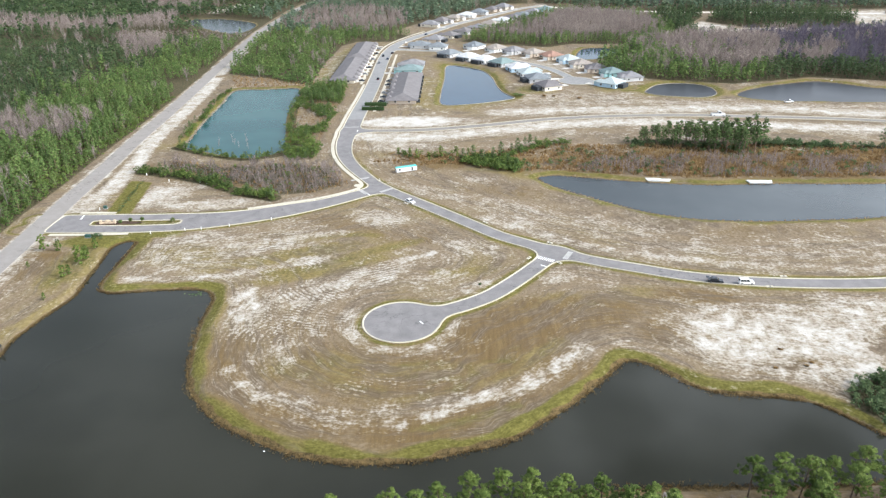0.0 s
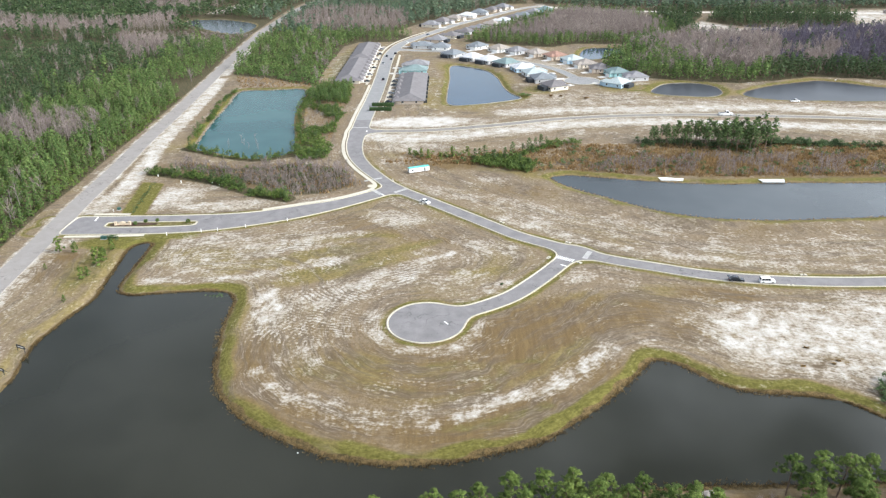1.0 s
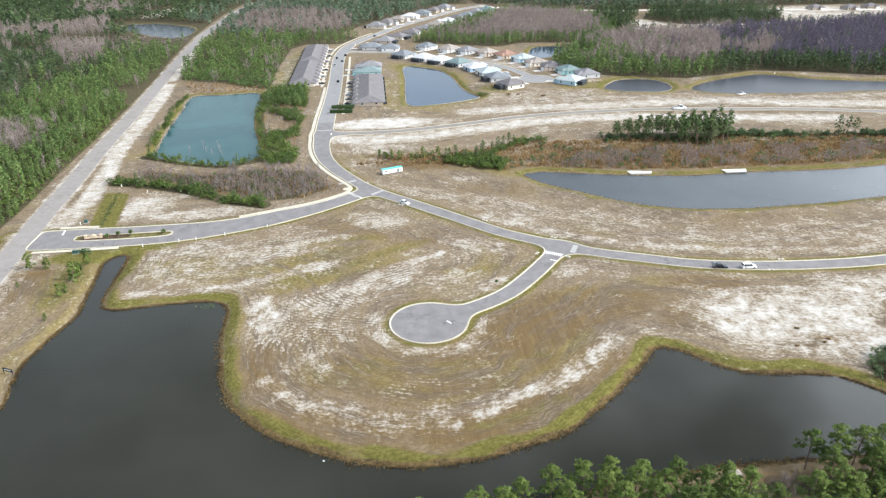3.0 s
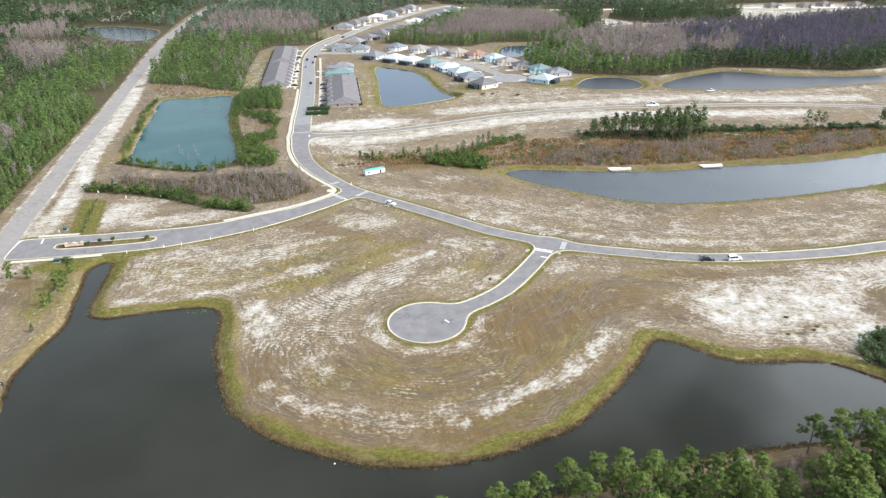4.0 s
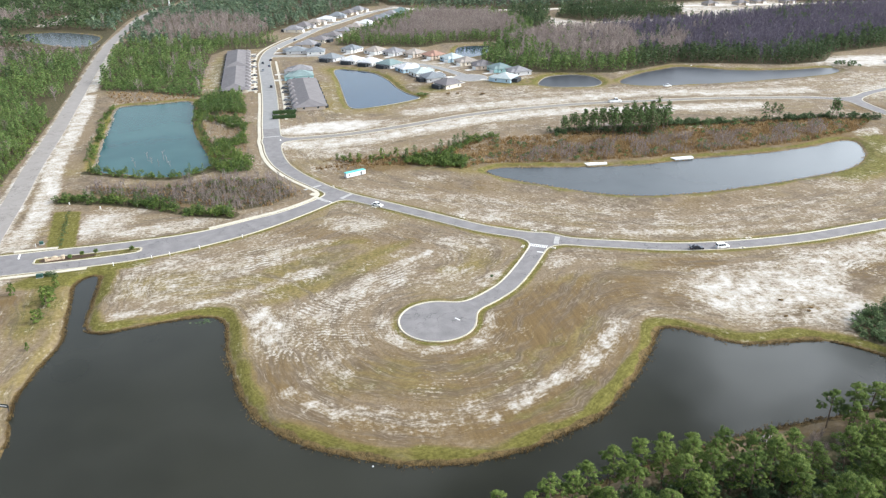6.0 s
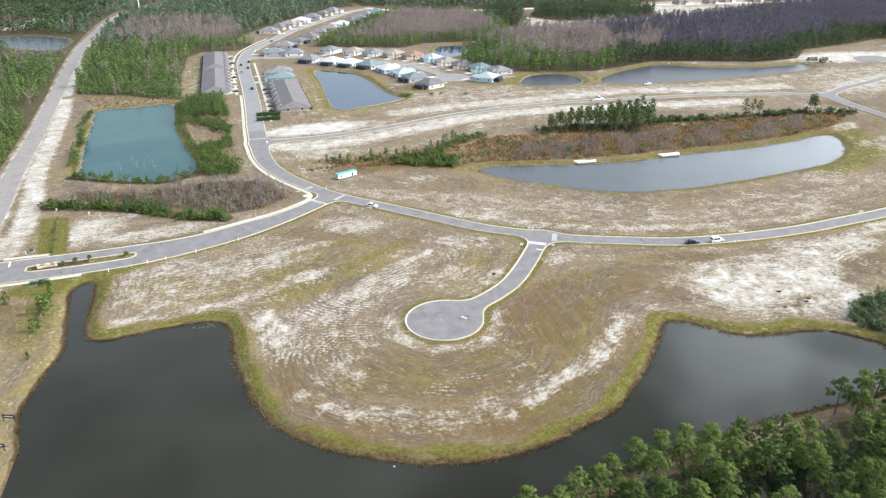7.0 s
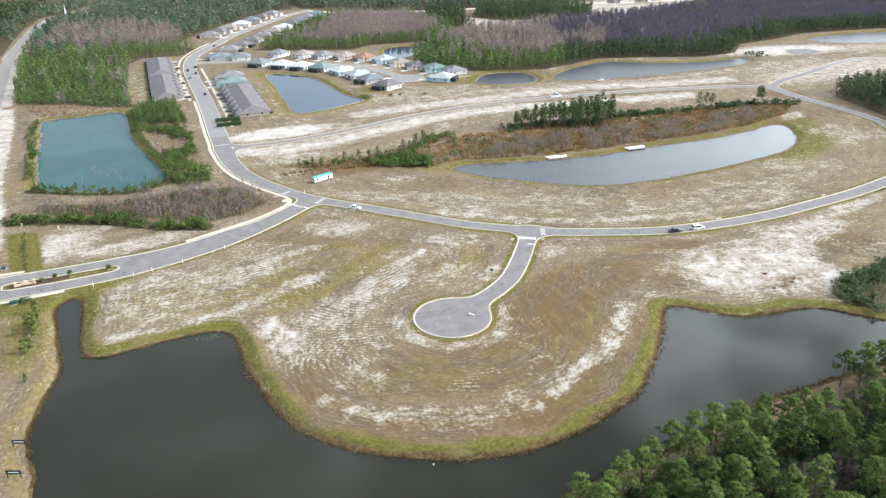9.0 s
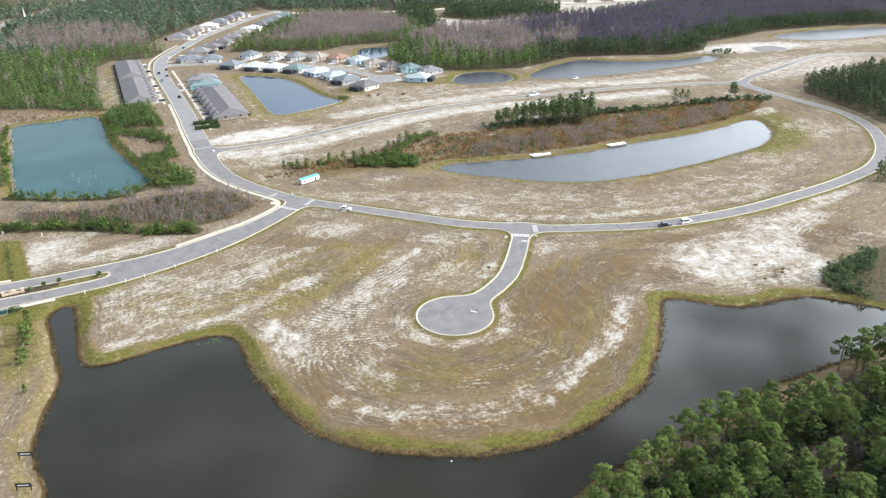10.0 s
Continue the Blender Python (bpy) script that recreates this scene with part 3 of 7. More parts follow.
patch(sand, -52, 168, 8, 6, 20, 0.5)
patch(sand, -8, 146, 18, 5, 12, 0.42)
patch(brown, 16, 181, 26, 13, 35, 1.2)
patch(brown, 40, 190, 20, 12, 20, 0.9)
patch(brown, -12, 152, 18, 5, 5, 0.8)
patch(brown, -17, 135, 14, 3.5, 0, 0.8)
patch(brown, -50, 140, 14, 4, -30, 0.5)
patch(brown, -20, 252, 24, 9, -25, 0.5)
patch(brown, 62, 195, 12, 7, 0, 0.6)
patch(green, -38, 162, 18, 7, 5, 0.36)
patch(green, -8, 161, 14, 5, 10, 0.36)
patch(green, 12, 166, 8, 14, -40, 0.26)
patch(green, 34, 196, 24, 7, 20, 0.26)
patch(green, -62, 232, 32, 6, 22, 0.36)
patch(green, -100, 232, 20, 10, 0, 0.3)
patch(brown, -40, 262, 26, 8, -10, 0.6)
patch(brown, -46, 178, 14, 12, 0, 0.5)
patch(brown, 10, 158, 16, 6, 20, 0.6)
# thatch over the south half, spread wider to paint in cloud shade and vignetting
patch(brown, -18, 154, 58, 30, 5, 0.62)
strip(brown, [(-60, 147), (-46, 138), (-30, 133), (-10, 133), (6, 137)], 2.2, 0.8)
patch(green, -44, 222, 28, 5.5, 25, 0.36)
patch(green, -60, 245, 34, 4, 20, 0.25)
patch(green, 22, 168, 12, 3.5, 40, 0.3)
patch(green, 48, 200, 20, 6, 15, 0.25)
patch(green, 4, 160, 18, 4, 25, 0.34)
# thatch along the lower arc, deepened by the same painted shade
strip(brown, [(-64, 172), (-54, 150), (-34, 138), (-8, 137), (12, 147), (32, 163)], 8, 0.85)
strip(green, [(-64, 219), (-54, 220), (-42, 227), (-28, 237), (-13, 245)], 3.4, 0.42)
strip(green, [(-50, 249), (-37, 251), (-29, 250)], 2.2, 0.4)
strip(green, [(-6, 219), (1, 218), (12, 221)], 2.6, 0.36)
strip(green, [(-48, 163), (-42, 164), (-35, 158), (-28, 158)], 5.0, 0.34)
strip(green, [(-42, 165), (-36, 160), (-27, 153), (-19, 151)], 3.0, 0.36)
strip(green, [(-9, 136), (3, 139), (16, 145)], 2.6, 0.42)
strip(green, [(-13, 147), (-2, 151), (8, 155)], 3.0, 0.36)
strip(green, [(11, 156), (22, 166), (31, 175)], 3.0, 0.34)
strip(brown, [(2, 175), (8, 168), (14, 163)], 5.0, 1.1)
strip(brown, [(-21, 135), (-13, 133), (-3, 133)], 3.2, 1.2)
strip(sand, [(-6, 141), (2, 146), (10, 150), (19, 154), (29, 161)], 2.4, 0.85, 0.5)
strip(sand, [(-18, 138), (-12, 138)], 1.5, 0.8, 0.5)
strip(sand, [(-50, 149), (-45, 148), (-37, 147)], 2.6, 0.66, 0.6)
strip(sand, [(-39, 139), (-31, 136), (-23, 134)], 2.4, 0.4, 0.6)
strip(sand, [(-33, 182), (-26, 173), (-19, 170), (-10, 172), (-3, 177)], 2.0, 0.7, 0.6)
strip(sand, [(-69, 206), (-67, 197), (-65, 188)], 3.4, 0.85, 0.6)
strip(sand, [(-54, 200), (-44, 208), (-33, 216), (-25, 212)], 3.6, 0.6, 0.6)
strip(sand, [(-25, 225), (-15, 230), (-8, 234)], 2.2, 0.7, 0.6)
strip(sand, [(-72, 244), (-61, 248), (-43, 253)], 3.0, 0.7, 0.6)
strip(sand, [(-58, 227), (-52, 228), (-48, 227)], 2.0, 0.7, 0.6)
patch(sand, 88, 174, 26, 17, -25, 0.95)
strip(sand, [(100, 186), (112, 177), (112, 162), (106, 153)], 6.0, 1.05)
patch(brown, 95, 162, 9, 3, 20, 1.4)
patch(brown, 138, 177, 14, 8, 10, 1.0)
patch(brown, 62, 180, 9, 8, 0, 0.8)
patch(brown, 78, 201, 14, 5, -10, 0.9)
strip(green, [(257, 312), (250, 296), (240, 283), (222, 271), (200, 265)], 9.0, 0.62)
# between main road, lake and upper road
strip(sand, [(-20, 303), (0, 292), (24, 282), (45, 262), (80, 240), (130, 232), (190, 240)], 6, 0.36)
strip(sand, [(10, 268), (44, 243), (72, 231), (110, 222), (150, 220)], 3, 0.55)
patch(sand, 66, 258, 22, 6, -35, 0.34)
patch(sand, 130, 246, 24, 5, 0, 0.36)
patch(sand, 190, 258, 22, 8, 15, 0.4)
patch(sand, 255, 285, 16, 20, 40, 0.4)
patch(brown, 20, 300, 22, 10, -20, 0.45)
patch(brown, 120, 250, 40, 7, 5, 0.4)
strip(green, [(10, 330), (36, 318), (60, 300), (80, 281), (96, 273), (130, 268)], 5, 0.34)
strip(sand, [(-50, 388), (-31, 380), (0, 388), (31, 397), (65, 408), (120, 412), (160, 405), (242, 392)], 8, 0.92)
patch(sand, -26, 416, 30, 12, 3, 1.25)
patch(sand, -28, 384, 28, 8, 4, 0.9)
patch(sand, 60, 470, 80, 16, 8, 0.36)
patch(sand, -10, 520, 12, 60, 0, 0.3)
patch(sand, -97, 600, 8, 80, 0, 0.35)
strip(sand, [(30, 436), (70, 440), (110, 441), (190, 443), (240, 430), (300, 420)], 9, 0.82)
patch(sand, -30, 366, 22, 8, 5, 0.5)
strip(sand, [(60, 452), (120, 462), (180, 452), (260, 443), (330, 445)], 6, 0.45)
patch(sand, 430, 494, 60, 22, -10, 1.15)
patch(sand, 520, 470, 70, 18, -10, 0.5)
patch(sand, 380, 440, 60, 16, 10, 0.4)
patch(sand, 340, 480, 30, 10, 0, 0.4)
patch(sand, 400, 412, 90, 26, 8, 0.62)
patch(sand, 300, 470, 40, 10, 5, 0.5)
patch(brown, 300, 366, 16, 10, 0, 0.9)
PIT = np.array([(248, 722), (246, 770), (258, 812), (280, 834), (300, 782), (372, 780), (422, 782), (440, 806), (456, 850), (444, 896), (531, 922), (640, 888), (590, 812), (500, 772), (428, 746), (350, 742), (298, 716)], float)
sand = np.maximum(sand, (0.75 + 0.3 * waves(GX, GY, 40, 27)) * (1 - ramp(signed(GX, GY, PIT, 40), -6, 4)))
CLEARING = np.array([(-321, 947), (-325, 1030), (-292, 1070), (-276, 1057), (-279, 965), (-300, 938)], float)
sand = np.maximum(sand, 0.7 * (1 - ramp(signed(GX, GY, CLEARING, 40), -8, 4)))
patch(sand, -196, 1082, 22, 20, 0, 0.9)
strip(sand, FAR_ROAD[::8], 7, 0.6)
# west side
patch(sand, -130, 294, 12, 14, -30, 0.8)
patch(sand, -104, 284, 22, 6, 8, 0.6)
patch(sand, -120, 309, 14, 5, -12, 0.5)
strip(sand, [(-156, 300), (-158.5, 330), (-165.5, 380), (-170, 440), (-177, 522), (-180, 545)], 4.6, 0.9, 0.4)
strip(sand, [(-182, 560), (-188, 640), (-195, 720)], 3.5, 0.9, 0.4)
patch(sand, -158, 285, 6, 14, 0, 0.7)
patch(sand, -150, 215, 9, 40, 0, 0.5)
strip(sand, OLD[::12], 5.8, 0.7, 0.1)
LAWN = np.array([(-145.5, 274), (-151.5, 314), (-140.5, 312.5), (-135, 274)], float)
lawn_d = signed(GX, GY, LAWN, 20)
green = np.maximum(green, 0.72 * (1.0 - ramp(lawn_d, -0.6, 0.6)))
sand = np.where(lawn_d < 0.5, -0.5, sand)
strip(brown, [(-140.5, 275), (-143, 293), (-145.5, 312)], 0.7, 1.3, 0.4)
patch(green, -128, 263.6, 17, 2.6, 1, 0.55)
patch(green, -136, 246, 14, 6, 0, 0.85)
patch(green, -120, 252, 14, 3, 0, 0.85)
patch(green, -136, 225, 8, 20, 0, 0.45)
patch(brown, -150, 233, 7, 5, 0, 0.9)
patch(brown, -150, 222, 8, 8, 0, 0.6)
# between the houses
patch(green, -20, 500, 10, 60, 0, 0.34)
strip(green, OUTLINE["house_pond"][::6], 9, 0.36)
strip(green, OUTLINE["round_pond"][::6], 9, 0.4)
patch(green, 116, 505, 16, 14, 0, 0.45)
strip(green, [(118, 492), (125, 492), (131, 496), (134, 502), (133, 508)], 1.6, 1.0, 0.4)
patch(green, -97, 600, 6, 90, 0, 0.42)
patch(green, 58, 500, 16, 12, 0, 0.5)
patch(sand, 20, 470, 60, 4, 20, 0.3)
patch(sand, 70, 590, 40, 14, -50, 0.5)
# scrub by the lake and by the teal pond
patch(brown, 170, 333, 120, 26, -3, 1.1)
patch(brown, 10, 338, 40, 8, 8, 1.1)
patch(brown, -82, 420, 12, 90, 0, 0.35)
patch(brown, -105, 320, 50, 16, -15, 0.8)
patch(brown, -130, 527, 36, 10, -10, 0.3)
patch(sand, -134, 524, 22, 6, -8, 0.3)
patch(sand, -84, 440, 9, 12, 0, 0.45)
patch(sand, 262, 322, 12, 6, 20, 0.9)
patch(sand, 40, 106, 60, 8, 3, 0.3)
patch(brown, 54, 108, 9, 7, 0, 1.3)
patch(brown, 40, 110, 70, 7, 3, 0.7)
# mown banks along the water
edge = ramp(pond_d, 0.6, 1.6) * (1 - ramp(pond_d, 3.2 + 1.4 * waves(GX, GY, 25, 8), 6.6 + 1.6 * waves(GX, GY, 25, 8)))
mown = np.where(main_d < 20, 0.95, np.where(GY > 250, 0.6, 0.7))
mown *= np.where(main_d < 20, 0.85 + 0.3 * waves(GX, GY, 40, 9), 1.0)
mown *= np.where((main_d < 20) & (GY < 150) & (GX < 10) & (GX > -70), 1.0 + 0.3 * waves(GX, GY, 18, 10), 1.0)
mown = np.where((GY < 122) & (GX > -45), 0.12, mown)
mown = np.where((GX < -122) & (GY < 246) & (main_d < 20), 0.3, mown)
green = np.maximum(green, edge * mown)
cleared = (lawn_d > 0.5) & (GX > -160) & (GX < 560) & (GY > 120) & (GY < 520)
sand = np.where(cleared, np.maximum(sand, 0.06 + 0.3 * waves(GX, GY, 38, 21)), sand)
sand *= np.where((GY < 260) & (GX > -90), 0.86 + 0.34 * waves(GX, GY, 7, 23) + 0.12 * waves(GX, GY, 3.2, 24), 1.0)
sand *= ramp(pond_d, 3, 8)
sand = np.where((GX < -121) & (GX > -152) & (GY < 248) & (GY > 90), 0.02, sand)
# a green fringe outside the kerbs
fringe = ramp(road_d, 0.3, 0.8) * (1 - ramp(road_d, 1.4, 3.2)) * (1 - ramp(GY, 330, 370))
green = np.maximum(green, fringe * (0.62 + 0.2 * waves(GX, GY, 14, 12)))
sand *= 1 - 0.6 * fringe
wide = 1 + 0.8 * (1 - ramp(GY, 140, 190)) * (np.abs(GX) < 90)
reed = np.where(pond_d < 60, (1 - ramp(pond_d, wide * (0.1 + 0.35 * (1 + waves(GX, GY, 11, 15))), wide * (0.9 + 0.6 * (1 + waves(GX, GY, 11, 15))))), 0) * np.where(main_d < 30, 1.0, 0.6)
floor = np.zeros(GX.shape)
for key, L in WOODS.items():
    s = signed(GX, GY, np.array(L, float), 30)
    floor = np.maximum(floor, 1 - ramp(s, -2.5, 2.5))
THICKET = [(-77, 294), (-62, 297), (-50, 308), (-58, 333), (-85, 340), (-111, 333), (-142, 345), (-142, 332), (-112, 317), (-93, 305)]
for L, k in ((THICKET, 0.62), ([(98, 363), (104, 377), (130, 374), (160, 371), (164, 362), (154, 349), (143, 346), (126, 355)], 0.8), ([(-102, 500), (-76, 505), (-73, 470), (-96, 462)], 0.6)):
    floor = np.maximum(floor, k * (1 - ramp(signed(GX, GY, np.array(L, float), 30), -2.5, 2.5)))
for L, half in (([(-151, 327), (-136, 322), (-113, 311), (-95, 298), (-79, 290.5)], 3.0), ([(-148, 366), (-133, 358), (-121, 351.5), (-108, 346.5), (-97, 350), (-87, 360), (-94.5, 401), (-102.5, 450), (-107, 506)], 2.6), ([(164, 365), (200, 361), (234, 356), (286, 344)], 3.0)):
    floor = np.maximum(floor, 0.75 * (1 - ramp(line_dist(GX, GY, spline(L, step=4), False, 20), half, half + 2)))
floor = np.where((np.abs(GX) > 1100) | (GY > 1650), 1.0, floor)
far_street = line_dist(GX, GY, MAIN[MAIN[:, 1] > 780], False, 60)
floor *= ramp(far_street, 38, 46)
floor *= ramp(pond_d, 0, 6) * (1 - np.clip(sand, 0, 1) * ramp(GY, 690, 730))

ny, nx = GX.shape
idx = np.arange(nx * ny).reshape(ny, nx)
faces = np.stack([idx[:-1, :-1], idx[:-1, 1:], idx[1:, 1:], idx[1:, :-1]], -1).reshape(-1, 4)
ground = link("ground", np.stack([GX, GY, GZ], -1).reshape(-1, 3), faces.tolist(), M_GROUND, smooth=True)
tagged(ground, "sandy cleared ground with dry grass, white sand scrapes and tyre tracks", "ground", kind="structure")
gm = ground.data
a = gm.attributes.new("cover", "FLOAT_COLOR", "POINT")
a.data.foreach_set("color", np.stack([sand, green, brown, np.ones(GX.shape)], -1).astype(np.float32).ravel())
for nm, v in (("floor", floor), ("reed", reed)):
    gm.attributes.new(nm, "FLOAT", "POINT").data.foreach_set("value", v.astype(np.float32).ravel())
line = np.minimum(np.where(main_d > 0, main_d, 60), np.maximum(road_d, 0))
flow = np.stack([line + 0.8 * wob, (GX + GY) * 0.10, (GX - GY) * 0.10], -1)
gm.attributes.new("flow", "FLOAT_VECTOR", "POINT").data.foreach_set("vector", flow.astype(np.float32).ravel())

# ---- water ----
for key, (pts, mat, words) in PONDS.items():
    L = OUTLINE[key]
    t = np.roll(L, -1, 0) - np.roll(L, 1, 0)
    nrm = np.stack([t[:, 1], -t[:, 0]], -1) / np.linalg.norm(t, axis=1)[:, None]
    area = 0.5 * np.sum(L[:, 0] * np.roll(L[:, 1], -1) - L[:, 1] * np.roll(L[:, 0], -1))
    O = L + nrm * (1.2 if area > 0 else -1.2)
    w = link("water_" + key, np.c_[O, np.full(len(O), -1.0)], [list(range(len(O)))[:: 1 if area > 0 else -1]], mat)
    tagged(w, words, "pond", kind="structure")

# ---- kerbed roads: the edge of the asphalt is a contour of the road field ----
STEP = 1.25
rx, ry = np.arange(-172, 552, STEP), np.arange(168, 1000, STEP)
RX, RY = np.meshgrid(rx, ry)
F = road_field(RX, RY)
F = np.where(RX < -161.5, np.maximum(F, -161.5 - RX), F)


def contour_mesh(F, keep):
    """Faces where F < 0 in the cells of keep, and the open lines along F = 0."""
    verts, ids, faces, nxt = [], {}, [], {}

    def vid(key, p):
        if key not in ids:
            ids[key] = len(verts)
            verts.append(p)
        return ids[key]

    cells = np.argwhere((np.minimum.reduce([F[:-1, :-1], F[:-1, 1:], F[1:, 1:], F[1:, :-1]]) < 0) & keep)
    for j, i in cells.tolist():
        c = ((j, i), (j, i + 1), (j + 1, i + 1), (j + 1, i))
        f = [F[k] for k in c]
        poly, cuts = [], []
        for k in range(4):
            a, b, fa, fb = c[k], c[(k + 1) % 4], f[k], f[(k + 1) % 4]
            if fa < 0:
                poly.append(vid(a, (rx[a[1]], ry[a[0]])))
            if (fa < 0) != (fb < 0):
                s = fa / (fa - fb)
                key = (min(a, b), max(a, b))
                v = vid(key, (rx[a[1]] + s * (rx[b[1]] - rx[a[1]]), ry[a[0]] + s * (ry[b[0]] - ry[a[0]])))
                poly.append(v)
                cuts.append((v, fa < 0))
        if len(poly) > 2:
            faces.append(poly)
        if len(cuts) == 2:
            out_v = [v for v, o in cuts if o][0]
            in_v = [v for v, o in cuts if not o][0]
            nxt[out_v] = in_v
    lines, seen = [], set()
    starts = [v for v in nxt if v not in set(nxt.values())] + list(nxt)
    for s in starts:
        if s in seen:
            continue
        run, v = [s], s
        seen.add(s)
        while v in nxt and nxt[v] not in seen:
            v = nxt[v]
            seen.add(v)
            run.append(v)
        closed = v in nxt and nxt[v] == s
        if len(run) > 3:
            lines.append((np.array([verts[k] for k in run]), closed))
    return verts, faces, lines


def swept(L, closed, profile):
    """Sweep (offset, height) pairs along a line; offsets go to the right of the way."""
    for _ in range(3):
        S = L.copy()
        S[1:-1] = (L[:-2] + 2 * L[1:-1] + L[2:]) / 4
        if closed:
            S = (np.roll(L, 1, 0) + 2 * L + np.roll(L, -1, 0)) / 4
        L = S
    t = np.roll(L, -1, 0) - np.roll(L, 1, 0) if closed else np.gradient(L, axis=0)
    nr = np.stack([t[:, 1], -t[:, 0]], -1) / np.maximum(np.linalg.norm(t, axis=1), 1e-6)[:, None]
    vs, fs, k, n = [], [], len(profile), len(L)
    for p, q in zip(L, nr):
        vs += [(p[0] + q[0] * o, p[1] + q[1] * o, h) for o, h in profile]
    for i in range(n if closed else n - 1):
        for m in range(k - 1):
            a, b = i * k + m, ((i + 1) % n) * k + m
            fs.append((a, a + 1, b + 1, b))
    return vs, fs


cell_y = RY[:-1, :-1]
every = np.ones(cell_y.shape, bool)
cell_x = RX[:-1, :-1]
upper_cell = (cell_y > 385) & (cell_y < 460) & (cell_x > -46) & (cell_x < 284)
for name, keep, mat, words in (("road", (cell_y < 421) & ~upper_cell, M_ASPHALT, "smooth grey asphalt road with a round turning head"), ("road_upper", upper_cell, M_UPPER, "grey-brown asphalt road across cleared sand"), ("road_north", (cell_y >= 421) & ~upper_cell, M_STREET, "paler grey residential street past the houses")):
    v, f, _ = contour_mesh(F, keep)
    tagged(link(name, np.c_[np.array(v), np.full(len(v), 0.03)], f, mat), words, "road", kind="structure")
_, _, edges = contour_mesh(F, every)
kv, kf = [], []
for L, closed in edges:
    if len(L) < 6:
        continue
    side = road_field(*[np.array([c]) for c in (L[3] + np.array([(L[4] - L[2])[1], -(L[4] - L[2])[0]]) * 0.4)])[0]
    s = 1 if side > 0 else -1
    vs, fs = swept(L, closed, [(-0.12 * s, 0.028), (0.0, 0.05), (0.12 * s, 0.15), (0.42 * s, 0.17), (0.5 * s, 0.14), (0.52 * s, -0.25)])
    kf += [tuple(i + len(kv) for i in f) for f in fs]
    kv += vs
tagged(link("kerb", kv, kf, M_KERB), "cream concrete kerb and gutter along the asphalt", "kerb", kind="structure")


def ribbon(name, pts, half, z, mat, words, category, thick=0.12, step=2.0, raw=False):
    L = pts if raw else spline(pts, step=step)
    vs, fs = swept(L, False, [(-half, z - thick), (-half + 0.01, z), (half - 0.01, z), (half, z - thick)])
    return tagged(link(name, vs, fs, mat), words, category, kind="structure")


ribbon("far_road", FAR_ROAD, 5.0, 0.05, M_SAND, "pale sandy road in front of the far woods", "road", raw=True)
ribbon("old_road", OLD, 4.4, 0.05, M_OLDROAD, "straight worn grey road with sandy shoulders", "road", raw=True)
# sidewalks
WALK_W = [(-67.2, 519), (-66.8, 480), (-67.2, 430), (-67.4, 400), (-67, 377), (-63.8, 354), (-58, 337), (-53, 325), (-48.5, 314.5), (-45.4, 308.5), (-45.6, 304.6), (-48.6, 300.8), (-53, 297), (-60, 291.8), (-69, 286.5), (-78, 282), (-87, 278.8)]


def hug(pts, gap):
    """Shift a line until it keeps the same distance from the kerbed roads."""
    P = spline(pts, step=4)
    for _ in range(12):
        f = road_field(P[:, 0], P[:, 1])
        gx_ = (road_field(P[:, 0] + 0.1, P[:, 1]) - f) / 0.1
        gy_ = (road_field(P[:, 0], P[:, 1] + 0.1) - f) / 0.1
        P = P + np.stack([gx_, gy_], -1) * np.clip(gap - f, -0.5, 0.5)[:, None]
    return P


ribbon("sidewalk", hug(WALK_W, 1.95), 0.9, 0.10, M_WALK, "cream concrete sidewalk curving along the road", "sidewalk")
ribbon("sidewalk", [(-49.4, 440), (-49.2, 460), (-49, 500), (-49, 570), (-49.5, 640)], 0.9, 0.10, M_WALK, "pale concrete sidewalk in front of the townhouses", "sidewalk")
ribbon("sidewalk", [(-67, 520), (-67.5, 580), (-67, 640), (-62, 690), (-48, 735), (-30, 775)], 0.9, 0.11, M_WALK, "pale concrete sidewalk along the street", "sidewalk")
ribbon("sidewalk", [(-158, 251.6), (-145, 251.8), (-127, 252.6)], 0.9, 0.16, M_WALK, "white concrete walk at the entrance", "sidewalk")
ribbon("sidewalk", [(-156, 274.2), (-149, 274.4), (-141, 274.0)], 0.9, 0.16, M_WALK, "white concrete walk at the entrance", "sidewalk")
pad = spline([(433, 492), (451, 491), (456, 480), (451, 471), (432, 469), (422, 478)], True, 3)
p_ob = link("road_pad", np.c_[pad, np.full(len(pad), 0.04)], [list(range(len(pad)))[::-1]], M_ASPHALT)
tagged(p_ob, "grey asphalt pad on pale sand", "road", kind="structure")
# pale rim round the house pond
rv, rf_ = swept(OUTLINE["house_pond"][::1], True, [(-0.5, -1.3), (-0.45, -0.74), (0.0, -0.7), (0.05, -1.3)])
tagged(link("pond_rim", rv, rf_, M_RIMSAND), "pale sandy rim round the house pond", "rim", kind="structure")
rv, rf_ = swept(OUTLINE["round_pond"], True, [(-0.35, -1.3), (-0.3, -0.8), (0.1, -0.78), (0.15, -1.3)])
tagged(link("pond_rim", rv, rf_, M_RIMSAND), "pale sandy rim round the small oval pond", "rim", kind="structure")

# ---- plants ----
rng = np.random.RandomState(11)


def frames(r, n, up=1.0):
    """Random leaf planes, leaning to face upwards."""
    nrm = r.normal(size=(n, 3))
    nrm[:, 2] = np.abs(nrm[:, 2]) + up
    nrm /= np.linalg.norm(nrm, axis=1)[:, None]
    u = np.cross(nrm, r.normal(size=(n, 3)))
    u /= np.linalg.norm(u, axis=1)[:, None]
    return u, np.cross(nrm, u)


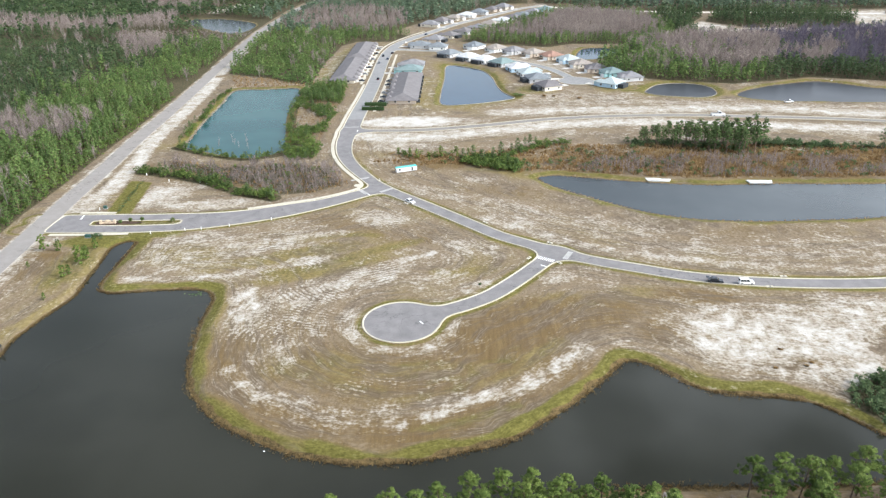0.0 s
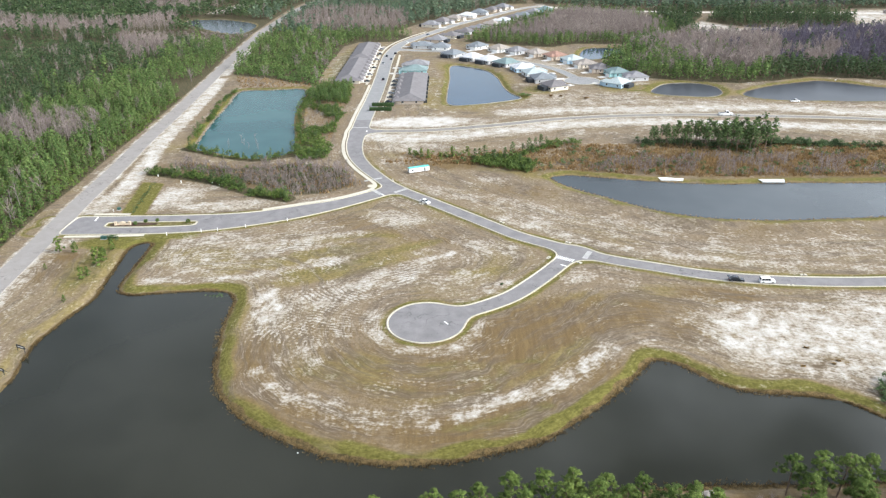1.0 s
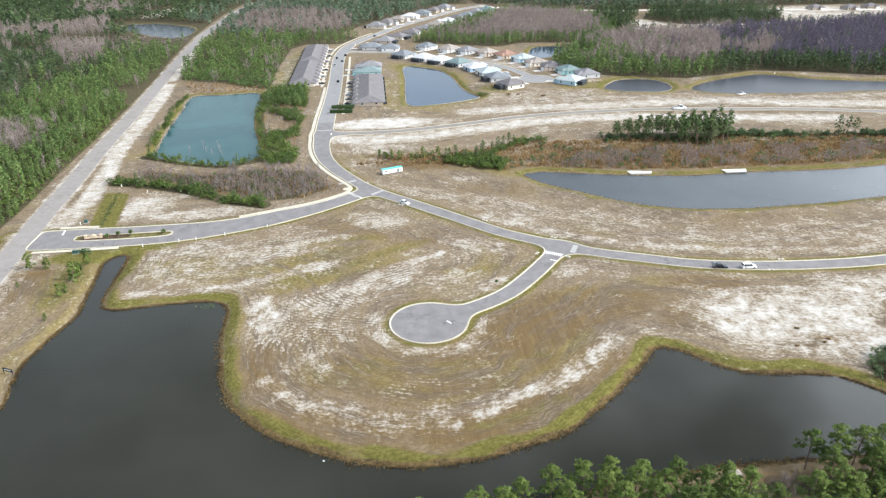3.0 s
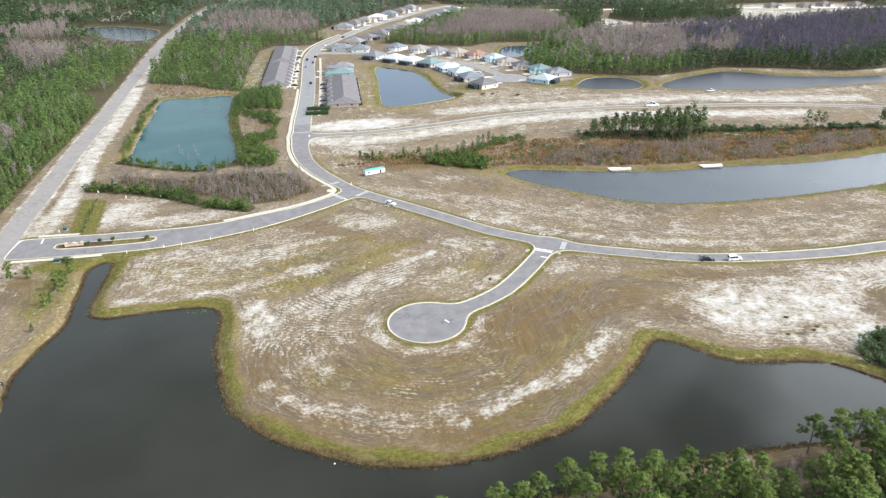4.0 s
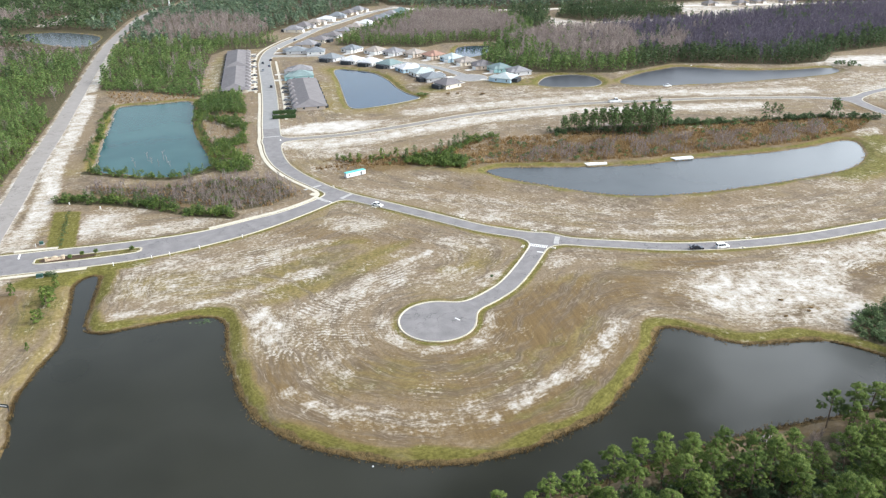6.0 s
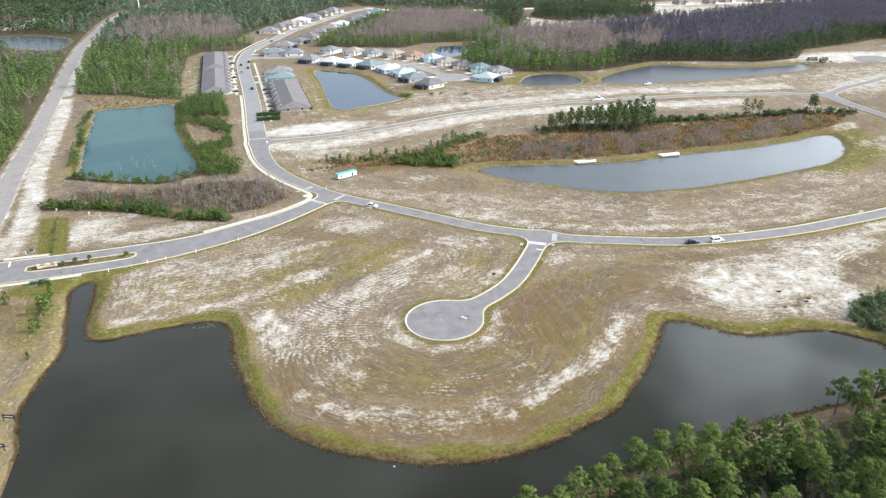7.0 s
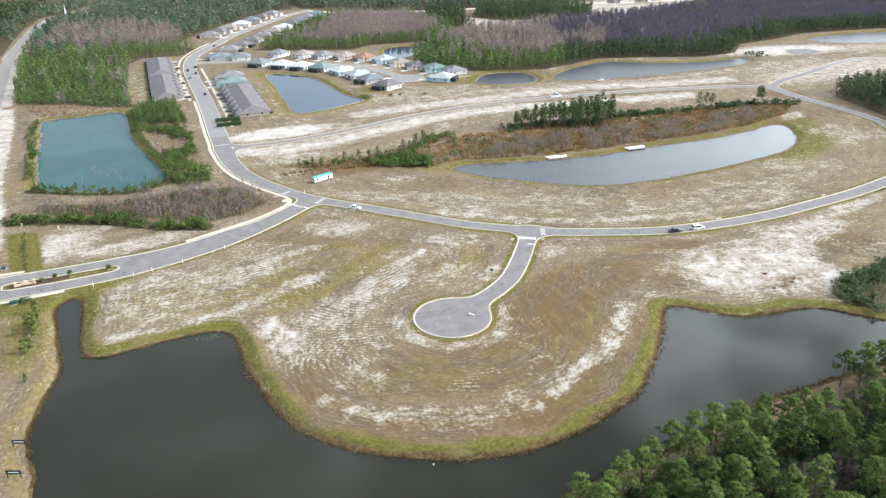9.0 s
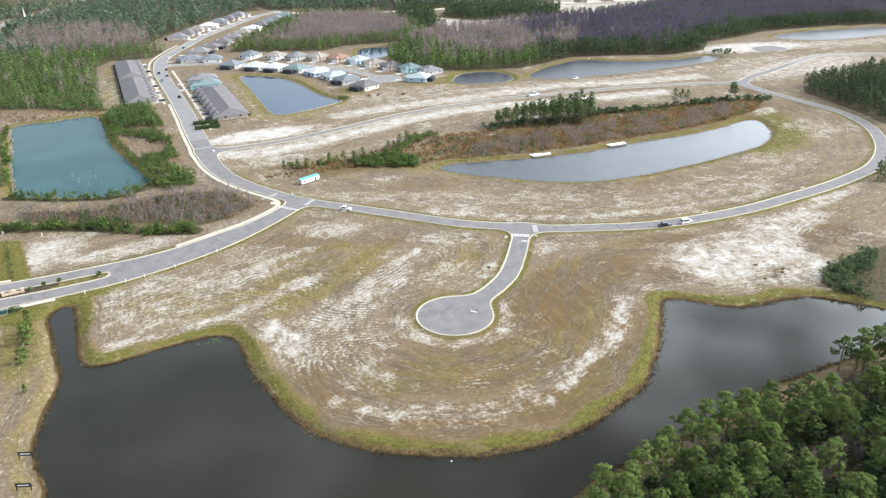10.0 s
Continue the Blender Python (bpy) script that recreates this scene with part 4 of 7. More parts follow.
def leaves(r, centres, n, spread, size, up=1.0, long=1.0, hub=None, lean=1.6):
    """n small triangles round each centre; with a hub they turn their faces away from it."""
    c = np.repeat(np.asarray(centres, float), n, 0)
    off = r.normal(size=c.shape)
    off *= (r.uniform(0.35, 1.0, len(c)) / np.linalg.norm(off, axis=1))[:, None]
    c = c + off * np.asarray(spread)
    u, v = frames(r, len(c), up)
    if hub is not None:
        out = c - np.asarray(hub, float)
        out /= np.maximum(np.linalg.norm(out, axis=1), 1e-6)[:, None]
        nrm = np.cross(u, v) + lean * out
        nrm /= np.linalg.norm(nrm, axis=1)[:, None]
        u = np.cross(nrm, r.normal(size=c.shape))
        u /= np.linalg.norm(u, axis=1)[:, None]
        v = np.cross(nrm, u)
    s = size * r.uniform(0.6, 1.3, len(c))
    V = np.empty((len(c), 3, 3))
    for k, a in enumerate((0.0, 2.2, 4.1)):
        V[:, k] = c + (u * math.cos(a) * long + v * math.sin(a)) * s[:, None]
    return V.reshape(-1, 3), np.arange(len(c) * 3).reshape(-1, 3)


def stick(a, b, r0, r1, n=3):
    """A tapered limb of n sides."""
    a, b = np.array(a, float), np.array(b, float)
    d = b - a
    u = np.cross(d, (0.3, 1, 0.1))
    u /= np.linalg.norm(u)
    w = np.cross(d, u)
    w /= np.linalg.norm(w)
    an = np.arange(n) * 2 * math.pi / n
    ring = np.cos(an)[:, None] * u + np.sin(an)[:, None] * w
    V = np.vstack([a + ring * r0, b + ring * r1])
    T = []
    for i in range(n):
        j = (i + 1) % n
        T += [(i, j, n + j), (i, n + j, n + i)]
    return V, np.array(T)


def gather(bits):
    """Join (verts, tris, material slot) bits."""
    Vs, Ts, Ms, k = [], [], [], 0
    for V, T, m in bits:
        Vs.append(V), Ts.append(T + k), Ms.append(np.full(len(T), m))
        k += len(V)
    return np.vstack(Vs), np.vstack(Ts), np.concatenate(Ms)


def pine_bits(seed, h, low, clumps, per, size, spread, limbs=False, sides=5):
    """A pine: bare leaning trunk, limbs, and a ragged tapering crown of needle clumps."""
    r = np.random.RandomState(seed)
    lean = r.uniform(-0.04, 0.04, 2) * h
    top = np.array([lean[0], lean[1], h])
    wood = [(*stick((0, 0, -0.3), top * 0.55, 0.014 * h, 0.009 * h, sides), 0), (*stick(top * 0.55, top * 0.97, 0.009 * h, 0.003 * h, sides), 0)]
    leaf = []
    for k in range(clumps):
        t = low + (0.98 - low) * ((k + r.uniform(0, 1)) / clumps) ** 0.85
        s = (t - low) / (1 - low)
        reach = spread * (0.25 + 0.85 * (1 - s) ** 0.75 * min(1, 0.45 + 2.2 * s)) * r.uniform(0.3, 1.2)
        a = k * 2.4 + r.uniform(-0.6, 0.6)
        c = top * t + np.array([math.cos(a) * reach, math.sin(a) * reach, r.uniform(-0.3, 0.4)])
        cr = spread * (0.3 if per < 30 else 0.26) * r.uniform(0.7, 1.25) * (1.1 - 0.4 * s)
        leaf.append((*leaves(r, [c], per, (cr, cr, cr * 0.7), size, 0.7, 1.0, top * (t - 0.07), 0.9), 1))
        if limbs:
            wood.append((*stick(top * (t - 0.05), c, 0.0035 * h, 0.0012 * h, 3), 0))
    return wood, leaf


def bare_bits(seed, h, n, width=0.11):
    """A leafless tree: upright trunk with fine rising twigs."""
    r = np.random.RandomState(seed)
    bits = [(*stick((0, 0, -0.3), (r.uniform(-0.3, 0.3), r.uniform(-0.3, 0.3), h * 0.9), 0.012 * h, 0.003 * h), 0)]
    V, T = [], []
    for k in range(n):
        z = h * (0.25 + 0.65 * k / n)
        a, l = r.uniform(0, 6.28), h * r.uniform(0.14, 0.3) * (1.25 - k / n * 0.6)
        d = np.array([math.cos(a) * 0.7, math.sin(a) * 0.7, r.uniform(0.5, 1.1)])
        p = np.array([0, 0, z])
        for m in range(2):
            q = p + d * l * (0.6 if m == 0 else 1.0) + r.normal(size=3) * 0.12 * l
            sd = np.cross(d, r.normal(size=3))
            sd *= width / np.linalg.norm(sd)
            V += [p - sd, p + sd, q]
            T.append((len(V) - 3, len(V) - 2, len(V) - 1))
            p = p + (q - p) * 0.5
    bits.append((np.array(V), np.array(T), 1))
    return bits


def shrub_bits(seed, h, w, clumps, per, size):
    r = np.random.RandomState(seed)
    cs = [(r.normal() * w * 0.38, r.normal() * w * 0.38, h * r.uniform(0.25, 0.8)) for _ in range(clumps)]
    bits = [(*stick((0, 0, -0.2), (c[0] * 0.8, c[1] * 0.8, c[2]), 0.05, 0.02), 0) for c in cs[:3]]
    bits.append((*leaves(r, cs, per, (w * 0.3, w * 0.3, h * 0.25), size), 1))
    return bits


def tuft_bits(seed, h, n, w):
    """Blades rising from one foot."""
    r = np.random.RandomState(seed)
    V, T = [], []
    for k in range(n):
        a = r.uniform(0, 6.28)
        f = np.array([r.normal() * w, r.normal() * w, -0.1])
        q = f + np.array([math.cos(a) * h * 0.45, math.sin(a) * h * 0.45, h * r.uniform(0.6, 1.1)])
        sd = np.array([-math.sin(a), math.cos(a), 0]) * h * 0.16
        V += [f - sd, f + sd, q]
        T.append((3 * k, 3 * k + 1, 3 * k + 2))
    return [(np.array(V), np.array(T), 1)]


def scatter(name, kinds, pts, sizes, mats, words, category, base=-0.1):
    """Many plants joined into one mesh."""
    kinds = [gather(b) for b in kinds]
    which = rng.randint(0, len(kinds), len(pts))
    Vs, Ts, Ms, k = [], [], [], 0
    for w, (V, T, m) in enumerate(kinds):
        P, S = pts[which == w], sizes[which == w]
        if not len(P):
            continue
        a = rng.uniform(0, 6.28, len(P))
        c, s = np.cos(a)[:, None], np.sin(a)[:, None]
        hs = S * rng.uniform(0.85, 1.15, len(P))
        X = (V[None, :, 0] * c - V[None, :, 1] * s) * S[:, None] + P[:, 0:1]
        Y = (V[None, :, 0] * s + V[None, :, 1] * c) * S[:, None] + P[:, 1:2]
        Z = V[None, :, 2] * hs[:, None] + base
        Vs.append(np.stack([X, Y, Z], -1).reshape(-1, 3))
        Ts.append((T[None] + (np.arange(len(P)) * len(V))[:, None, None]).reshape(-1, 3) + k)
        Ms.append(np.tile(m, len(P)))
        k += len(P) * len(V)
    V, T, m = np.vstack(Vs), np.vstack(Ts), np.concatenate(Ms)
    me = bpy.data.meshes.new(name)
    me.vertices.add(len(V)), me.loops.add(len(T) * 3), me.polygons.add(len(T))
    me.vertices.foreach_set("co", V.astype(np.float32).ravel())
    me.loops.foreach_set("vertex_index", T.astype(np.int32).ravel())
    me.polygons.foreach_set("loop_start", np.arange(0, len(T) * 3, 3, dtype=np.int32))
    for mm in mats:
        me.materials.append(mm)
    me.polygons.foreach_set("material_index", m.astype(np.int32))
    me.update()
    return tagged(new(name, me), words, category, kind="stuff")


def spread_pts(poly, gap, y0=-1e9, y1=1e9, wedge=True, clear=1.0):
    """Jittered places inside an outline, off the roads and the water."""
    L = np.array(poly, float)
    lo, hi = L.min(0), L.max(0)
    lo[1], hi[1] = max(lo[1], y0), min(hi[1], y1)
    if wedge:
        lo[0], hi[0] = max(lo[0], -0.67 * hi[1] - 40), min(hi[0], 1.5 * hi[1] - 90)
    X, Y = np.meshgrid(np.arange(lo[0], hi[0], gap), np.arange(lo[1], hi[1], gap))
    X, Y = X + rng.uniform(-0.5, 0.5, X.shape) * gap, Y + rng.uniform(-0.5, 0.5, X.shape) * gap
    ok = inside(X, Y, L) & (Y > y0) & (Y < y1)
    if wedge:
        ok &= (X > -0.67 * Y - 30) & (X < 1.5 * Y - 100)
    X, Y = X[ok], Y[ok]
    d = np.full(X.shape, 60.0)
    for O in OUTLINE.values():
        if O[:, 1].max() > lo[1] - 20 and O[:, 1].min() < hi[1] + 20:
            d = np.minimum(d, signed(X, Y, O, 20))
    ok = (d > clear) & (road_field(X, Y) > clear + 1.0) & (line_dist(X, Y, OLD, False, 20) > 8) & (line_dist(X, Y, FAR_ROAD, False, 20) > 7)
    return np.stack([X[ok], Y[ok]], -1)


def within(P, poly):
    return inside(P[:, 0], P[:, 1], np.array(poly, float))


def off_sand(P):
    """Not on the far sand pits."""
    return ~inside(P[:, 0], P[:, 1], PIT)


PINE_MID = [sum(pine_bits(100 + k, 11, 0.16 + 0.05 * (k % 3), 26, 14, 0.4, 2.1 + 0.15 * (k % 3)), []) for k in range(8)]
PINE_FAR = [sum(pine_bits(120 + k, 11, 0.15, 16, 8, 0.66, 2.2, sides=3), []) for k in range(5)]
PINE_HORIZON = [sum(pine_bits(140 + k, 12, 0.25, 9, 5, 1.5, 3.0, sides=3), []) for k in range(4)]
BARE = [bare_bits(160 + k, 11, 24) for k in range(5)]
BARE_FAR = [bare_bits(180 + k, 12, 17, 0.2) for k in range(5)]
SHRUB = [shrub_bits(200 + k, 2.6, 2.8, 6, 8, 0.5) for k in range(4)]
SHRUB_FINE = [shrub_bits(210 + k, 2.7, 2.6, 9, 15, 0.3) for k in range(5)]
TWIGS = [bare_bits(220 + k, 3.6, 14, 0.07) for k in range(4)]
SEDGE = [tuft_bits(240 + k, 1.1, 9, 0.45) for k in range(4)]

# west wood: pines by the old road, grey bare stands further back
BARE_W = [[(-255, 372), (-205, 378), (-222, 425), (-280, 420)], [(-640, 790), (-490, 785), (-363, 777), (-330, 775), (-302, 809), (-340, 924), (-392, 850), (-480, 880), (-559, 915), (-680, 930)], [(-325, 690), (-325, 734), (-296, 732), (-259, 670), (-258, 636), (-280, 630)], [(-182, 808), (-173, 940), (-123, 970), (-60, 906), (-50, 800), (-77, 750), (-138, 768)], [(-420, 1000), (-340, 980), (-335, 1060), (-430, 1080)]]
LOW_SCRUB = [(-349, 630), (-470, 640), (-560, 750), (-463, 748), (-355, 740), (-325, 690)]
WW, NW = WOODS["west_wood"], WOODS["north_wood"]
for nm, y0, y1, gap, kinds, mat in (("pine_wood", 150, 520, 4.6, PINE_MID, M_PINE), ("pine_wood", 520, 760, 5.2, PINE_FAR, M_PINE), ("pine_wood", 760, 1250, 7.5, PINE_HORIZON, M_PINE_HAZED)):
    P = np.vstack([spread_pts(WW, gap, y0, y1, clear=14 if y0 > 700 else 1), spread_pts(NW, gap, y0, y1)])
    bare = np.zeros(len(P), bool)
    wander = P + 11 * np.stack([waves(P[:, 0], P[:, 1], 28, 81), waves(P[:, 0], P[:, 1], 28, 82)], -1)
    for B in BARE_W:
        bare |= within(wander, B)
    bare &= rng.uniform(0, 1, len(P)) < 0.88
    thin = waves(P[:, 0], P[:, 1], 60, 31)
    thin = np.where((P[:, 0] > -175) & (P[:, 1] < 720), thin - 0.12 + 0.35 * waves(P[:, 0], P[:, 1], 22, 35), thin)
    open_bank = within(P, [(-345, 738), (-215, 700), (-212, 775), (-345, 805)])
    open_bank |= line_dist(P[:, 0], P[:, 1], MAIN[MAIN[:, 1] > 780], False, 60) < 42
    bare &= ~open_bank
    stray = ~bare & ~open_bank & (rng.uniform(0, 1, len(P)) < np.where(P[:, 0] < -180, 0.035, 0.025))
    open_bank |= within(P, CLEARING)
    low_scrub = within(P, LOW_SCRUB)
    keep = ~bare & ~stray & ~open_bank & (thin > -0.62) & ~(low_scrub & (rng.uniform(0, 1, len(P)) < 0.75))
    size = (np.where(P[:, 0] > -230, 0.85, 0.95) * np.where((P[:, 0] > -192) & (P[:, 1] < 700), 0.62 + 0.42 * ramp(P[:, 1], 530, 640), 1.0) + 0.2 * waves(P[:, 0], P[:, 1], 25, 33)) * np.where(low_scrub, 0.55, 1.0)
    # cloud shade over the far west, painted by switching to darker needles
    cloud_shade = (P[:, 0] < -275 + 0.08 * (P[:, 1] - 420) + 35 * waves(P[:, 0], P[:, 1], 60, 37)) & (P[:, 1] > 400)
    for sel, needles, words in ((keep & ~cloud_shade, mat, "dense green pine wood beside the old road"), (keep & cloud_shade, M_PINE_DARK, "pine wood far from the road, darkened for cloud shade")):
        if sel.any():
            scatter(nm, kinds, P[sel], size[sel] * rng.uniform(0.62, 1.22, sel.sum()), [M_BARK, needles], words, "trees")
    bare |= stray
    if bare.any():
        Q = P[bare]
        scatter("bare_wood", BARE if y1 < 600 else BARE_FAR, np.vstack([Q, Q + rng.uniform(-3, 3, Q.shape)]), rng.uniform(0.7, 1.1, 2 * len(Q)), [M_GREYBARK, M_TWIG], "leafless grey trees standing among the pines", "trees")
P = spread_pts([(-345, 738), (-215, 700), (-212, 775), (-345, 805)], 5.0)
scatter("swamp_brush", SHRUB + TWIGS, P, rng.uniform(0.5, 1.0, len(P)), [M_GREYBARK, M_TWIG], "low grey brush beside the woodland pond", "bushes")
# brush under the near trees
P = spread_pts(LOW_SCRUB, 4.0)
scatter("scrub_flat", SHRUB, P, rng.uniform(0.5, 1.1, len(P)), [M_BARK, M_PINE_DARK], "low dark scrub in an open flat", "bushes")
P = spread_pts(WW, 3.4, 230, 480)
scatter("brush", SHRUB, P, rng.uniform(0.6, 1.1, len(P)), [M_BARK, M_SHRUB], "low green brush under the pines", "bushes")
P = spread_pts(NW, 3.6, 515, 640)
P = P[waves(P[:, 0], P[:, 1], 24, 39) > -0.3]
scatter("brush", SHRUB, P, rng.uniform(0.6, 1.3, len(P)), [M_BARK, M_PINE], "bright green brush between the young pines", "bushes")
# grove behind the houses
P = spread_pts(WOODS["grove"], 5.0)
edge_p = -signed(P[:, 0], P[:, 1], np.array(WOODS["grove"], float)) < 4 + 26 * rng.uniform(0, 1, len(P)) ** 0.7 * np.where(P[:, 0] < 110, 1.5, 0.9)
scatter("pine_grove", PINE_FAR, P[edge_p], rng.uniform(0.6, 0.95, edge_p.sum()), [M_BARK, M_PINE], "young green pines at the edge of a grove", "trees")
Q = np.vstack([P[~edge_p], P[~edge_p] + rng.uniform(-2.5, 2.5, P[~edge_p].shape)])
scatter("bare_grove", BARE_FAR, Q, rng.uniform(0.65, 1.0, len(Q)), [M_GREYBARK, M_TWIG], "leafless grey-brown trees in a low grove", "trees")
# east wood: green pine front, purple-grey bare trees behind
EW = WOODS["east_wood"]
P = spread_pts(EW, 5.2)
dist = -signed(P[:, 0], P[:, 1], np.array(EW, float))
depth = dist + 14 * waves(P[:, 0], P[:, 1], 45, 41)
share = 1 - ramp(depth, 16, np.where(P[:, 0] < 190, 75, 46))
share = np.where(P[:, 1] > 640, 0.0, share)
share = np.maximum(share, ramp(waves(P[:, 0], P[:, 1], 90, 43), 0.5, 0.9) * 0.6 + 0.04)
share = np.where(dist < 10, np.maximum(share, 0.55), share)
clear_of = off_sand(P)
pine = (rng.uniform(0, 1, len(P)) < share) & clear_of
near_side = P[:, 0] + 18 * waves(P[:, 0], P[:, 1], 40, 45) < 235
scatter("forest_edge", PINE_FAR, P[pine & near_side], rng.uniform(0.7, 1.2, (pine & near_side).sum()), [M_BARK, M_PINE], "green pines along the forest edge", "trees")
scatter("forest_edge", PINE_FAR, P[pine & ~near_side], rng.uniform(0.8, 1.25, (pine & ~near_side).sum()), [M_BARK, M_PINE_DARK], "tall dark green pines along the forest edge", "trees")
back = ~pine & clear_of
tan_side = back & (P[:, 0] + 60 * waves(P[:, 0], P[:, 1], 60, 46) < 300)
for sel, mat, words in ((tan_side, M_TWIG, "leafless grey-brown forest behind the pines"), (back & ~tan_side, M_TWIG_HAZED, "wide leafless purple-grey forest, tinted for haze and cloud shade")):
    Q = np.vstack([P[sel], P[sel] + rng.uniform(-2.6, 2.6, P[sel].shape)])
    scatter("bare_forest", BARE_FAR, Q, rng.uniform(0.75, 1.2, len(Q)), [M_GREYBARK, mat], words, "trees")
P = np.vstack([spread_pts(WOODS["island_wood"], 6.0), spread_pts(WOODS["hinge_wood"], 6.0)])
scatter("island_pines", PINE_FAR, P, rng.uniform(0.75, 1.25, len(P)), [M_BARK, M_PINE_DARK], "dark pines beside the far sand pit", "trees")
# far woods to the skyline
P = spread_pts(WOODS["far_wood"], 9.0, 700, 1420)
P = P[P[:, 0] < 0.75 * P[:, 1] + 160]
P = P[off_sand(P)]
grey = waves(P[:, 0], P[:, 1], 160, 47) > 0.45
scatter("far_pine_wood", PINE_HORIZON, P[~grey], rng.uniform(0.9, 1.3, (~grey).sum()), [M_BARK, M_PINE_HAZED], "dark green woods towards the skyline, paled for haze", "trees")
scatter("far_bare_wood", BARE_FAR, P[grey], rng.uniform(1.0, 1.3, grey.sum()), [M_GREYBARK, M_TWIG_HAZED], "leafless woods towards the skyline", "trees")
# woods right of the loop and the pond
P = np.vstack([spread_pts(WOODS["road_wood"], 5.0), spread_pts(WOODS["bend_wood"], 4.6), spread_pts(WOODS["shore_wood"], 4.2)])
tip = np.hypot(P[:, 0] - 101, P[:, 1] - 146)
scatter("dark_pine_wood", PINE_MID, P, np.where(within(P, WOODS["shore_wood"]), np.clip(0.3 + tip * 0.009, 0.3, 0.95), 1.0) * rng.uniform(0.75, 1.15, len(P)), [M_BARK, M_PINE_DARK], "dense dark pine wood beside the loop road", "trees")
P = spread_pts(WOODS["shore_wood"], 2.6)
s = -signed(P[:, 0], P[:, 1], np.array(WOODS["shore_wood"], float))
P = P[s < 9]
scatter("dark_brush", SHRUB_FINE, P, rng.uniform(0.7, 1.3, len(P)), [M_BARK, M_PINE_DARK], "dark brush at the wood's edge", "bushes")


def along(pts, half, gap):
    L = spline(pts, step=gap)
    n = max(1, int(half * 2 / gap))
    Q = np.repeat(L, n, 0) + rng.uniform(-1, 1, (len(L) * n, 2)) * half
    return Q


# scrub round the teal pond
P = np.vstack([along([(-151, 327), (-136, 322), (-113, 311), (-95, 298), (-79, 290.5)], 2.6, 1.5)])
P = P[waves(P[:, 0], P[:, 1], 9, 91) + rng.uniform(-0.4, 0.4, len(P)) > -0.55]
P += rng.normal(0, 0.9, P.shape)
scatter("scrub_hedge", SHRUB_FINE, P, (1.0 + 0.35 * waves(P[:, 0], P[:, 1], 12, 92)) * rng.uniform(0.55, 1.3, len(P)), [M_BARK, M_SHRUB], "dense dark green row of scrub", "bushes")
P = np.vstack([along([(-148, 366), (-133, 358), (-121, 351.5), (-108, 346.5), (-97, 350), (-87, 360)], 2.0, 1.7), along([(-87, 360), (-90, 381), (-94.5, 401), (-99, 425), (-102.5, 450), (-104, 474), (-107, 506)], 1.7, 1.9), along([(-151, 385), (-154, 430), (-157, 470), (-158, 505)], 1.8, 2.0)])
P = P[waves(P[:, 0], P[:, 1], 11, 93) + rng.uniform(-0.4, 0.4, len(P)) > -0.6]
P += rng.normal(0, 1.0, P.shape)
P = P[signed(P[:, 0], P[:, 1], OUTLINE["teal_pond"], 20) > 0.2]
scatter("bank_scrub", SHRUB_FINE, P, (0.9 + 0.35 * waves(P[:, 0], P[:, 1], 14, 94)) * rng.uniform(0.5, 1.25, len(P)), [M_BARK, M_SHRUB], "green scrub along the teal pond", "bushes")
P = spread_pts(THICKET, 1.4, wedge=False)
P = P[waves(P[:, 0], P[:, 1], 13, 57) > np.where(P[:, 0] < -92, -0.45, -0.85)]
scatter("bare_scrub", TWIGS, P, (0.85 + 0.5 * waves(P[:, 0], P[:, 1], 8, 59)) * rng.uniform(0.4, 1.4, len(P)), [M_GREYBARK, M_TWIG_DARK], "leafless grey-brown scrub thicket", "bushes")
P = spread_pts([(-77, 294), (-62, 297), (-48, 308), (-58, 333), (-85, 340), (-111, 333), (-142, 345), (-142, 332), (-112, 317), (-93, 305)], 2.1, wedge=False)
P = P[waves(P[:, 0], P[:, 1], 18, 55) > -0.2]
scatter("scrub_sedge", SEDGE, P, rng.uniform(0.5, 1.3, len(P)), [M_BARK, M_RUST], "rusty undergrowth in the bare thicket", "bushes")
P = spread_pts([(-77, 296), (-62, 299), (-52, 308), (-60, 331), (-85, 338), (-111, 331), (-140, 343), (-140, 333), (-112, 319), (-93, 307)], 4.2, wedge=False)
P = P[waves(P[:, 0], P[:, 1], 16, 58) > -0.1]
scatter("thicket_shrubs", SHRUB_FINE, P, rng.uniform(0.35, 0.9, len(P)), [M_BARK, M_SHRUB], "green shrubs scattered in the bare thicket", "bushes")
P = np.vstack([along([(-28, 348), (-8, 345), (14, 341)], 7.0, 1.5), along([(-40, 343), (-30, 340), (-12, 337)], 3.5, 1.7)])
scatter("trailer_sedge", SEDGE, P, rng.uniform(0.5, 1.1, len(P)), [M_BARK, M_RUST], "dry rust-brown brush behind the trailer", "grass")
P = np.vstack([along([(-151, 327), (-136, 322), (-113, 311), (-95, 298), (-79, 290.5)], 2.4, 2.8), along([(-148, 366), (-121, 351.5), (-97, 350), (-87, 360)], 2.0, 3.0), along([(-87, 360), (-94.5, 401), (-102.5, 450), (-107, 506)], 2.0, 6.0), along([(-151, 385), (-154, 430), (-158, 505)], 2.0, 7.0)])
P = P[signed(P[:, 0], P[:, 1], OUTLINE["teal_pond"], 20) > 0.5]
scatter("bank_pines", PINE_MID, P, rng.uniform(0.2, 0.5, len(P)) * rng.choice([0.75, 1.0, 1.2], len(P)), [M_BARK, M_PINE_SCRUB], "small pines standing up out of the scrub", "trees")
EASTBANK = [(-102, 516), (-78, 524), (-74, 480), (-73, 393), (-70, 345), (-84, 343), (-90, 385), (-96, 410), (-101, 440), (-103, 500)]
P = spread_pts(EASTBANK, 1.9, wedge=False)
